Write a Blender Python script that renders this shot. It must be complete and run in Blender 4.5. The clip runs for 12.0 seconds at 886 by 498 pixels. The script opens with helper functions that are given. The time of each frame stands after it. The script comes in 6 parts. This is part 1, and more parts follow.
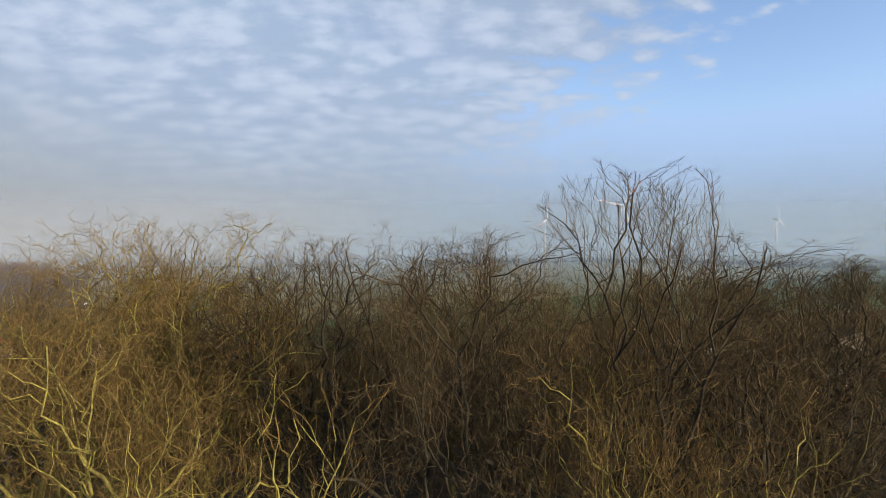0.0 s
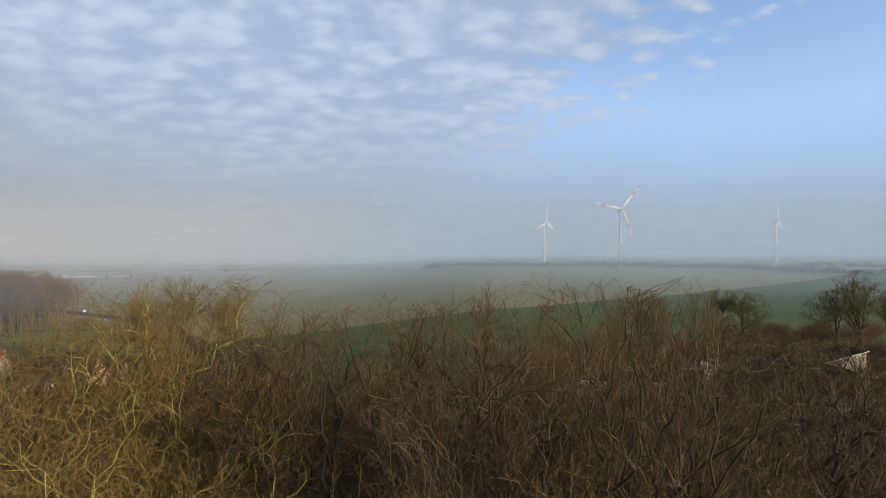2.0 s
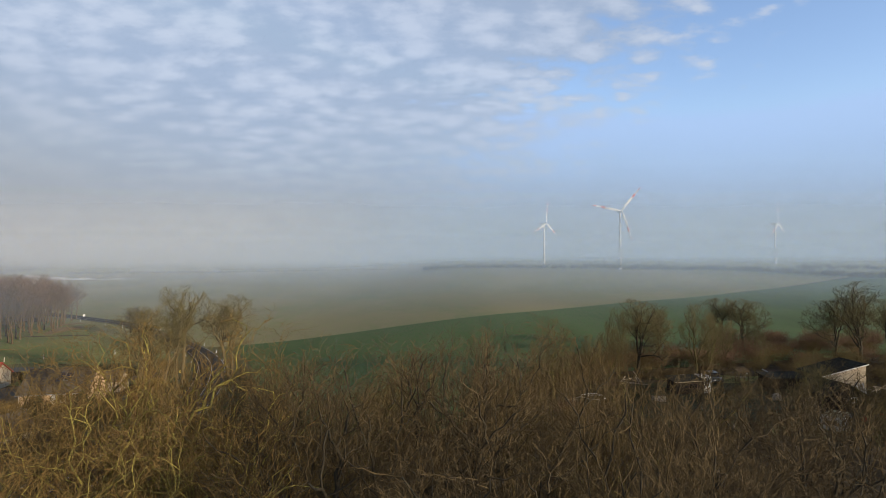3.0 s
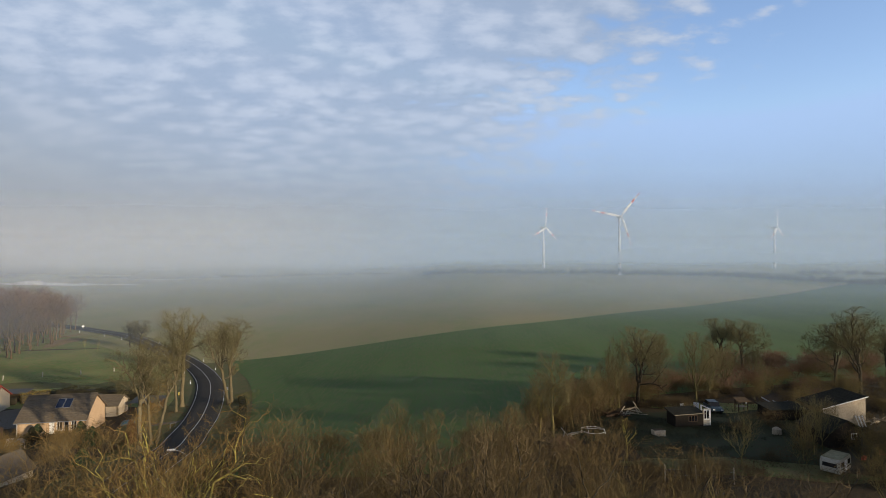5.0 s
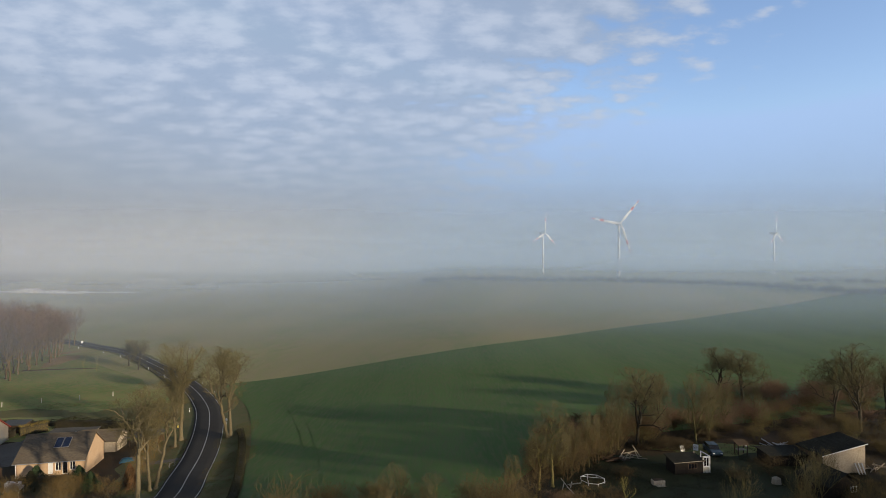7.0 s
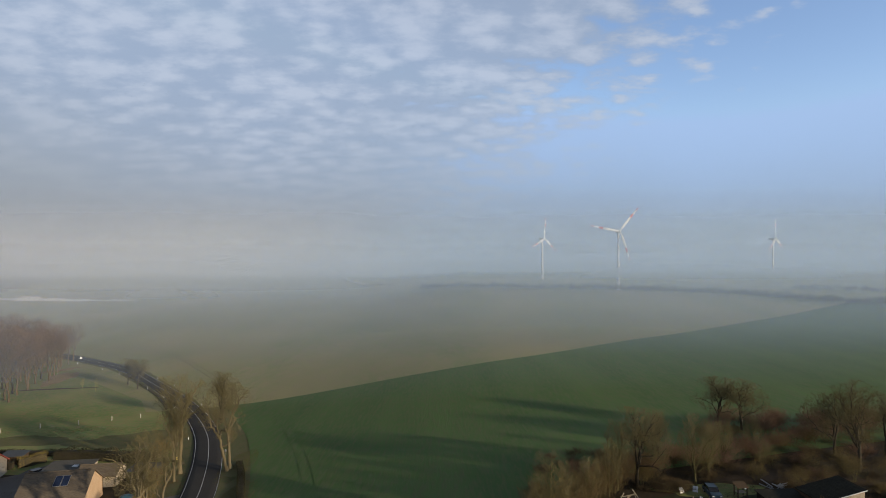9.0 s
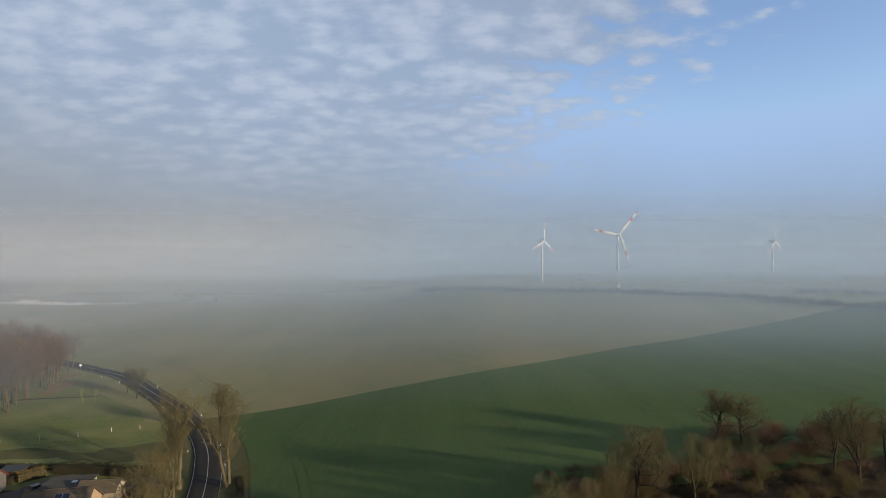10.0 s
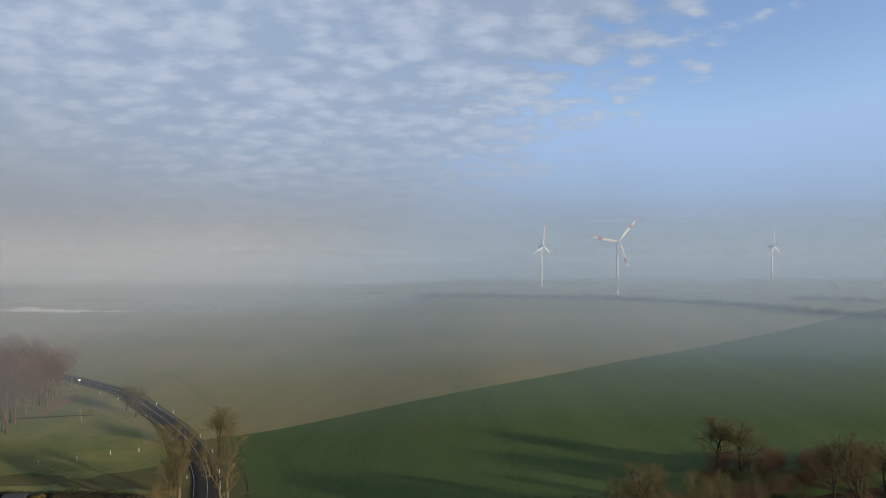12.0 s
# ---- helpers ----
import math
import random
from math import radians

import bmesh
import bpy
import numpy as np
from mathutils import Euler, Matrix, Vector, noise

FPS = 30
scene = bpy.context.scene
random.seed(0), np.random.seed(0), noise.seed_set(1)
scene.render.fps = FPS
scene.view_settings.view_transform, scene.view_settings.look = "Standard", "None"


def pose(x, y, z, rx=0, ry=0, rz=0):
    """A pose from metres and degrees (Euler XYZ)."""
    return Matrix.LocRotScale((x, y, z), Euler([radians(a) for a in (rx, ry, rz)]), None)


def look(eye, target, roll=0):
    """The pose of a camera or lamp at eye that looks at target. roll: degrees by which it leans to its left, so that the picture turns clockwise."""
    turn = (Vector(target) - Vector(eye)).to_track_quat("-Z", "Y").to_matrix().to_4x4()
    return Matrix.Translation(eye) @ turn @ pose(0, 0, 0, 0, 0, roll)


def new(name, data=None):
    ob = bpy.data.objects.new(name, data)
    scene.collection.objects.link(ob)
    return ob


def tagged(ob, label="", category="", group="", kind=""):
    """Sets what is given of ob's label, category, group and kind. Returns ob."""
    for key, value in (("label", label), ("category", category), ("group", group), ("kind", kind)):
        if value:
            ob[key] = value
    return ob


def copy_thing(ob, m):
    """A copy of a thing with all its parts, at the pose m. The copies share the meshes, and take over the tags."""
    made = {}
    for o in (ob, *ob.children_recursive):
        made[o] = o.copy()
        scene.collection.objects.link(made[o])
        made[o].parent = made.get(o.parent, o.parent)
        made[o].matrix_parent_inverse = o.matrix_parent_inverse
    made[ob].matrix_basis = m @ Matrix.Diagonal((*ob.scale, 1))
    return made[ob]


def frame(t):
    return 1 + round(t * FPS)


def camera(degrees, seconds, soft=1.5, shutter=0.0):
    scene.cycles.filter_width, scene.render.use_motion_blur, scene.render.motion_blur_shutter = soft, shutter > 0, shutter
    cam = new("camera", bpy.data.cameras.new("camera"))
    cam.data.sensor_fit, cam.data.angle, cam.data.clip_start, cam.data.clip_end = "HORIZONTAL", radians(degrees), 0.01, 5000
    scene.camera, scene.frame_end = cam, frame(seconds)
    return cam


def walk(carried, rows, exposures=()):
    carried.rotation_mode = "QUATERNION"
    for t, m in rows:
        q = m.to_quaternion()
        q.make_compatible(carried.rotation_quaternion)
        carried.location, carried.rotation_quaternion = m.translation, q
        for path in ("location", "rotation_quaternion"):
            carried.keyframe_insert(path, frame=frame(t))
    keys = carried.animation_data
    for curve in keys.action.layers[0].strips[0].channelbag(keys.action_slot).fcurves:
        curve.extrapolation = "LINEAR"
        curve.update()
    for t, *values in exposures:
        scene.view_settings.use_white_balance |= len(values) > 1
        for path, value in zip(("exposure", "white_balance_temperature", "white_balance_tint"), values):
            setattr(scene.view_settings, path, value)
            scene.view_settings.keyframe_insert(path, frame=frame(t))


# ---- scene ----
cam = camera(76, 12.0, soft=0.8)
walk(cam, [
    (0.0, pose(0, 0, 25.15, 90.514, 0, -0.000)),
    (0.5, pose(0, 0, 25.89, 90.529, 0, -0.015)),
    (1.0, pose(0, 0, 26.56, 90.545, 0, -0.030)),
    (1.5, pose(0, 0, 27.30, 90.560, 0, -0.045)),
    (2.0, pose(0, 0, 28.02, 90.576, 0, -0.060)),
    (2.5, pose(0, 0, 28.87, 90.591, 0, -0.075)),
    (3.0, pose(0, 0, 29.86, 90.607, 0, -0.090)),
    (5.0, pose(0, 0, 34.42, 90.668, 0, -0.150)),
    (5.5, pose(0, 0, 36.02, 90.684, 0, -0.165)),
    (6.0, pose(0, 0, 37.72, 90.699, 0, -0.180)),
    (6.5, pose(0, 0, 39.40, 90.715, 0, -0.195)),
    (7.0, pose(0, 0, 41.12, 90.730, 0, -0.210)),
    (9.0, pose(0, 0, 47.72, 90.792, 0, -0.270)),
    (9.5, pose(0, 0, 49.24, 90.808, 0, -0.285)),
    (10.0, pose(0, 0, 50.79, 90.823, 0, -0.300)),
    (10.5, pose(0, 0, 52.39, 90.839, 0, -0.315)),
    (11.0, pose(0, 0, 53.96, 90.854, 0, -0.330)),
    (11.5, pose(0, 0, 55.50, 90.869, 0, -0.345)),
    (12.0, pose(0, 0, 57.00, 90.885, 0, -0.360)),
], exposures=[(0, 0.10), (3, 0.05), (7, -0.05), (12, -0.20)])

# ---- sky, sun ----
SUN_TO = Vector((0.82, -0.53, 0.21)).normalized()

world = bpy.data.worlds.new("sky")
scene.world = world
world.use_nodes = True
wt = world.node_tree
wt.nodes.clear()


def wnode(kind, **given):
    n = wt.nodes.new(kind)
    for key, value in given.items():
        if key.startswith("i_"):
            n.inputs[int(key[2:])].default_value = value
    return n


def wmath(op, a, b=None, clamp=False):
    n = wt.nodes.new("ShaderNodeMath")
    n.operation, n.use_clamp = op, clamp
    for k, v in enumerate((a, b)):
        if v is None:
            continue
        if isinstance(v, (int, float)):
            n.inputs[k].default_value = v
        else:
            wt.links.new(v, n.inputs[k])
    return n.outputs[0]


def wmix(f, a, b):
    n = wt.nodes.new("ShaderNodeMix")
    n.data_type = "RGBA"
    for sock, v in ((n.inputs[0], f), (n.inputs[6], a), (n.inputs[7], b)):
        if isinstance(v, (int, float, tuple)):
            sock.default_value = v
        else:
            wt.links.new(v, sock)
    return n.outputs[2]


def wsmooth(v, lo, hi):
    n = wt.nodes.new("ShaderNodeMapRange")
    n.interpolation_type = "SMOOTHSTEP"
    wt.links.new(v, n.inputs[0])
    n.inputs[1].default_value, n.inputs[2].default_value = lo, hi
    return n.outputs[0]


sky = wt.nodes.new("ShaderNodeTexSky")
sky.sky_type, sky.sun_disc = "NISHITA", False
sky.sun_elevation = math.asin(SUN_TO.z)
sky.sun_rotation = math.atan2(SUN_TO.x, SUN_TO.y)
sky.air_density, sky.dust_density, sky.ozone_density = 1.0, 0.6, 2.0
tc = wt.nodes.new("ShaderNodeTexCoord")
sep = wt.nodes.new("ShaderNodeSeparateXYZ")
wt.links.new(tc.outputs["Generated"], sep.inputs[0])
dx, dy, dz = sep.outputs
# flat cloud deck: the direction is cast onto a layer overhead
up = wmath("ADD", wmath("MAXIMUM", dz, 0.0), 0.22)
px, py = wmath("DIVIDE", dx, up), wmath("MULTIPLY", wmath("DIVIDE", dy, up), 1.35)
comb = wt.nodes.new("ShaderNodeCombineXYZ")
wt.links.new(px, comb.inputs[0])
wt.links.new(py, comb.inputs[1])


def wnoise(scale, detail, rough, distortion=0.0):
    n = wnode("ShaderNodeTexNoise")
    wt.links.new(comb.outputs[0], n.inputs["Vector"])
    for key, v in (("Scale", scale), ("Detail", detail), ("Roughness", rough), ("Distortion", distortion)):
        n.inputs[key].default_value = v
    return n


# rounded cells, frayed by finer noise
warp = wnoise(5.0, 3.0, 0.55)
shift = wt.nodes.new("ShaderNodeVectorMath")
shift.operation = "MULTIPLY_ADD"
wt.links.new(warp.outputs["Color"], shift.inputs[0])
shift.inputs[1].default_value = (0.16, 0.16, 0.0)
wt.links.new(comb.outputs[0], shift.inputs[2])
cells = wt.nodes.new("ShaderNodeTexVoronoi")
cells.feature, cells.voronoi_dimensions = "SMOOTH_F1", "2D"
wt.links.new(shift.outputs[0], cells.inputs["Vector"])
cells.inputs["Scale"].default_value, cells.inputs["Smoothness"].default_value = 7.5, 0.4
fray = wnoise(13.0, 6.0, 0.6)
patch = wnoise(3.2, 3.0, 0.5)
broad = wnoise(1.1, 3.0, 0.5)
puff = wmath("ADD", wmath("MULTIPLY", wmath("SUBTRACT", 0.75, cells.outputs["Distance"]), 0.34), wmath("ADD", wmath("MULTIPLY", fray.outputs["Fac"], 0.50), wmath("MULTIPLY", patch.outputs["Fac"], 0.45)))
side = wmath("ADD", wmath("SUBTRACT", dx, wmath("MULTIPLY", dz, 1.15)), wmath("MULTIPLY", wmath("SUBTRACT", broad.outputs["Fac"], 0.5), 0.45))
cover = wmath("SUBTRACT", 1.0, wsmooth(side, -0.48, 0.30))
thick = wmath("ADD", wmath("MULTIPLY", cover, 0.70), puff)
cloud = wsmooth(thick, 0.78, 1.06)
blue = wt.nodes.new("ShaderNodeVectorMath")
blue.operation = "SCALE"
wt.links.new(sky.outputs[0], blue.inputs[0])
blue.inputs["Scale"].default_value = 0.25
tint = wmix(1.0, blue.outputs[0], (1.12, 1.04, 1.12, 1))
tint.node.blend_type = "MULTIPLY"
grey = wmix(wsmooth(puff, 0.45, 0.78), (0.365, 0.445, 0.58, 1), (0.565, 0.625, 0.735, 1))
dim = wmath("SUBTRACT", 1.0, wmath("MULTIPLY", wsmooth(dz, 0.42, 0.9), 0.3))
shaded = wt.nodes.new("ShaderNodeVectorMath")
shaded.operation = "SCALE"
wt.links.new(grey, shaded.inputs[0])
wt.links.new(dim, shaded.inputs["Scale"])
capped = wt.nodes.new("ShaderNodeVectorMath")
capped.operation = "MINIMUM"
wt.links.new(tint, capped.inputs[0])
capped.inputs[1].default_value = (0.42, 0.60, 0.92)
deck = wmix(wmath("MULTIPLY", cloud, 0.8), capped.outputs[0], shaded.outputs[0])
# ground mist climbs into the lower sky, higher on the side away from the sun's bearing
wisps = wnode("ShaderNodeTexNoise")
wt.links.new(tc.outputs["Generated"], wisps.inputs["Vector"])
for key, v in (("Scale", 3.0), ("Detail", 4.0)):
    wisps.inputs[key].default_value = v
lift = wmath("ADD", dz, wmath("ADD", wmath("MULTIPLY", dx, 0.06), wmath("MULTIPLY", wmath("SUBTRACT", wisps.outputs["Fac"], 0.5), 0.12)))
haze = wmath("SUBTRACT", 1.0, wsmooth(lift, 0.0, 0.30))
low = wmix(wsmooth(dx, -0.5, 0.5), (0.33, 0.36, 0.40, 1), (0.32, 0.40, 0.51, 1))
low = wmix(wsmooth(dz, 0.02, 0.2), low, wmix(wsmooth(dx, -0.45, 0.4), (0.365, 0.418, 0.49, 1), (0.355, 0.50, 0.71, 1)))
air = wmix(haze, deck, low)
bg = wt.nodes.new("ShaderNodeBackground")
wt.links.new(air, bg.inputs[0])
wt.links.new(wmath("SUBTRACT", 1.0, wmath("MULTIPLY", wsmooth(dz, 0.38, 0.8), 0.7)), bg.inputs[1])
out = wt.nodes.new("ShaderNodeOutputWorld")
wt.links.new(bg.outputs[0], out.inputs[0])

sun = new("sun", bpy.data.lights.new("sun", "SUN"))
sun.data.energy, sun.data.angle, sun.data.color = 5.0, radians(1.4), (1.0, 0.82, 0.58)
sun.matrix_world = look(SUN_TO * 300, (0, 0, 0))

# ---- materials ----
def material(name, rough=0.85, metal=0.0, spec=0.3):
    m = bpy.data.materials.new(name)
    m.use_nodes = True
    b = m.node_tree.nodes["Principled BSDF"]
    b.inputs["Roughness"].default_value, b.inputs["Metallic"].default_value = rough, metal
    b.inputs["Specular IOR Level"].default_value = spec
    return m, m.node_tree, b


def tex_noise(nt, scale, detail=4.0, rough=0.55, world_space=True, stretch=None):
    n = nt.nodes.new("ShaderNodeTexNoise")
    n.inputs["Scale"].default_value, n.inputs["Detail"].default_value, n.inputs["Roughness"].default_value = scale, detail, rough
    src = nt.nodes.new("ShaderNodeNewGeometry").outputs["Position"] if world_space else nt.nodes.new("ShaderNodeTexCoord").outputs["Object"]
    if stretch:
        mp = nt.nodes.new("ShaderNodeMapping")
        mp.inputs["Rotation"].default_value = (0, 0, stretch[3] if len(stretch) > 3 else 0)
        mp.inputs["Scale"].default_value = stretch[:3]
        nt.links.new(src, mp.inputs["Vector"])
        src = mp.outputs[0]
    nt.links.new(src, n.inputs["Vector"])
    return n.outputs["Fac"]


def ramp(nt, v, *stops):
    r = nt.nodes.new("ShaderNodeValToRGB")
    e = r.color_ramp.elements
    while len(e) < len(stops):
        e.new(0.5)
    for k, (at, c) in enumerate(stops):
        e[k].position, e[k].color = at, (*c, 1)
    nt.links.new(v, r.inputs[0])
    return r.outputs[0]


def blend(nt, f, a, b, mode="MIX"):
    n = nt.nodes.new("ShaderNodeMix")
    n.data_type, n.blend_type = "RGBA", mode
    for sock, v in ((n.inputs[0], f), (n.inputs[6], a), (n.inputs[7], b)):
        if isinstance(v, tuple):
            sock.default_value = (*v[:3], 1)
        elif isinstance(v, (int, float)):
            sock.default_value = v
        else:
            nt.links.new(v, sock)
    return n.outputs[2]


def step(nt, v, lo, hi):
    n = nt.nodes.new("ShaderNodeMapRange")
    n.interpolation_type = "SMOOTHSTEP"
    nt.links.new(v, n.inputs[0])
    n.inputs[1].default_value, n.inputs[2].default_value = lo, hi
    return n.outputs[0]


def bump(nt, b, v, strength=0.3, distance=0.05):
    n = nt.nodes.new("ShaderNodeBump")
    n.inputs["Strength"].default_value, n.inputs["Distance"].default_value = strength, distance
    nt.links.new(v, n.inputs["Height"])
    nt.links.new(n.outputs[0], b.inputs["Normal"])


def mottled(name, c0, c1, c2=None, scale=1.0, fine=12.0, rough=0.85, metal=0.0, relief=0.2, distance=0.02, world_space=True, stretch=None, vary=0.0, spec=0.3):
    """Two scales of variation and a fine relief."""
    m, nt, b = material(name, rough, metal, spec)
    big = tex_noise(nt, scale, 4, 0.6, world_space, stretch)
    small = tex_noise(nt, fine, 5, 0.6, world_space, stretch)
    col = ramp(nt, big, (0.32, c0), (0.68, c1))
    col = blend(nt, step(nt, small, 0.35, 0.75), col, c2 or tuple(0.7 * v for v in c0))
    if vary:
        info = nt.nodes.new("ShaderNodeObjectInfo")
        hsv = nt.nodes.new("ShaderNodeHueSaturation")
        mr = nt.nodes.new("ShaderNodeMapRange")
        nt.links.new(info.outputs["Random"], mr.inputs[0])
        mr.inputs[3].default_value, mr.inputs[4].default_value = 1 - vary, 1 + vary
        nt.links.new(mr.outputs[0], hsv.inputs["Value"])
        nt.links.new(col, hsv.inputs["Color"])
        col = hsv.outputs[0]
    nt.links.new(col, b.inputs["Base Color"])
    bump(nt, b, small, relief, distance)
    return m


M_LITTER = mottled("leaf_litter", (0.042, 0.029, 0.014), (0.028, 0.029, 0.011), (0.060, 0.036, 0.018), 0.16, 3.0, 0.95, relief=0.6, distance=0.1)
M_WHEAT = mottled("winter_wheat", (0.050, 0.105, 0.020), (0.079, 0.140, 0.030), (0.098, 0.122, 0.040), 0.06, 1.4, 0.9, relief=0.6, distance=0.1, stretch=(1, 0.14, 1, -0.33))
M_SPARSE = mottled("sparse_crop", (0.295, 0.252, 0.110), (0.175, 0.200, 0.072), (0.270, 0.226, 0.112), 0.02, 0.4, 0.95, relief=0.4, distance=0.08, stretch=(1, 0.3, 1, 1.1))
M_MEADOW = mottled("meadow_grass", (0.092, 0.168, 0.042), (0.225, 0.245, 0.080), (0.25, 0.195, 0.082), 0.05, 0.9, 0.95, relief=0.5, distance=0.08)
M_VERGE = mottled("verge_grass", (0.072, 0.100, 0.026), (0.115, 0.112, 0.040), (0.14, 0.105, 0.048), 0.2, 2.2, 0.95, relief=0.6, distance=0.08)
M_ASPHALT = mottled("asphalt", (0.050, 0.047, 0.044), (0.062, 0.059, 0.054), (0.040, 0.038, 0.036), 0.12, 9.0, 1.0, relief=0.15, distance=0.01, spec=0.1)
M_LINE = mottled("road_paint", (0.50, 0.50, 0.48), (0.58, 0.58, 0.56), (0.34, 0.34, 0.33), 0.6, 6.0, 0.6, relief=0.05)
M_FARTRACK = mottled("faint_track", (0.20, 0.180, 0.074), (0.170, 0.170, 0.062), (0.185, 0.165, 0.07), 0.3, 3.0, 0.95, relief=0.4, distance=0.08)
M_TRACK = mottled("wheel_track", (0.062, 0.122, 0.024), (0.075, 0.130, 0.030), (0.085, 0.118, 0.034), 0.3, 3.0, 0.95, relief=0.6, distance=0.1)
M_SAND = mottled("pale_sand", (0.66, 0.60, 0.52), (0.84, 0.81, 0.76), (0.68, 0.62, 0.54), 0.05, 0.6, 0.95)
M_BARK = mottled("grey_bark", (0.046, 0.038, 0.025), (0.074, 0.062, 0.040), (0.032, 0.027, 0.019), 1.2, 9.0, 0.95, relief=0.6, distance=0.03, world_space=False, vary=0.2)
M_BARK_PALE = mottled("pale_lichen_bark", (0.19, 0.155, 0.085), (0.145, 0.12, 0.07), (0.10, 0.08, 0.048), 1.2, 8.0, 0.95, relief=0.6, distance=0.03, world_space=False, vary=0.15)
M_LICHEN = mottled("lichen_bark", (0.44, 0.39, 0.085), (0.30, 0.255, 0.070), (0.165, 0.13, 0.052), 1.6, 8.0, 0.95, relief=0.6, distance=0.03, world_space=False, vary=0.15)
M_BARK_MID = mottled("brown_bark", (0.100, 0.064, 0.031), (0.072, 0.048, 0.026), (0.130, 0.096, 0.044), 1.2, 8.0, 0.95, relief=0.5, distance=0.02, world_space=False, vary=0.2)
M_BARK_OLIVE = mottled("mossy_olive_bark", (0.105, 0.090, 0.034), (0.070, 0.062, 0.028), (0.15, 0.13, 0.05), 1.2, 8.0, 0.95, relief=0.5, distance=0.02, world_space=False, vary=0.2)
M_LICHEN_DULL = mottled("patchy_lichen_bark", (0.22, 0.19, 0.055), (0.12, 0.095, 0.042), (0.085, 0.066, 0.034), 1.4, 7.0, 0.95, relief=0.6, distance=0.03, world_space=False, vary=0.15)
M_TWIG_ORANGE = mottled("orange_brown_twigs", (0.185, 0.110, 0.036), (0.128, 0.077, 0.030), (0.225, 0.165, 0.050), 0.6, 5.0, 0.9, relief=0.1, world_space=False, vary=0.2)
M_TWIG_WOOD = mottled("misty_wood_twigs", (0.135, 0.082, 0.052), (0.105, 0.066, 0.044), (0.155, 0.102, 0.064), 0.5, 5.0, 0.9, relief=0.1, world_space=False, vary=0.25)
M_TWIG = mottled("brown_twigs", (0.126, 0.084, 0.032), (0.088, 0.064, 0.028), (0.150, 0.107, 0.042), 0.5, 5.0, 0.9, relief=0.1, world_space=False, vary=0.2)
M_TWIG_GREY = mottled("grey_twigs", (0.090, 0.064, 0.031), (0.068, 0.051, 0.026), (0.112, 0.080, 0.038), 0.5, 5.0, 0.9, relief=0.1, world_space=False, vary=0.2)
M_TWIG_OLIVE = mottled("olive_twigs", (0.132, 0.112, 0.050), (0.104, 0.092, 0.044), (0.150, 0.124, 0.058), 0.5, 5.0, 0.9, relief=0.1, world_space=False, vary=0.2)
M_TWIG_SCRUB = mottled("scrub_twigs", (0.130, 0.096, 0.036), (0.095, 0.074, 0.030), (0.155, 0.112, 0.042), 0.5, 5.0, 0.9, relief=0.1, world_space=False, vary=0.25)
M_TWIG_RED = mottled("reddish_twigs", (0.172, 0.102, 0.062), (0.13, 0.080, 0.050), (0.20, 0.128, 0.078), 0.5, 5.0, 0.9, relief=0.1, world_space=False, vary=0.2)
M_WHITE = mottled("white_paint", (0.74, 0.74, 0.73), (0.80, 0.80, 0.79), (0.68, 0.68, 0.66), 0.8, 5.0, 0.45, relief=0.05, world_space=False)
M_RED = mottled("red_paint", (0.55, 0.06, 0.035), (0.60, 0.08, 0.05), (0.45, 0.05, 0.03), 0.8, 5.0, 0.5, relief=0.05, world_space=False)


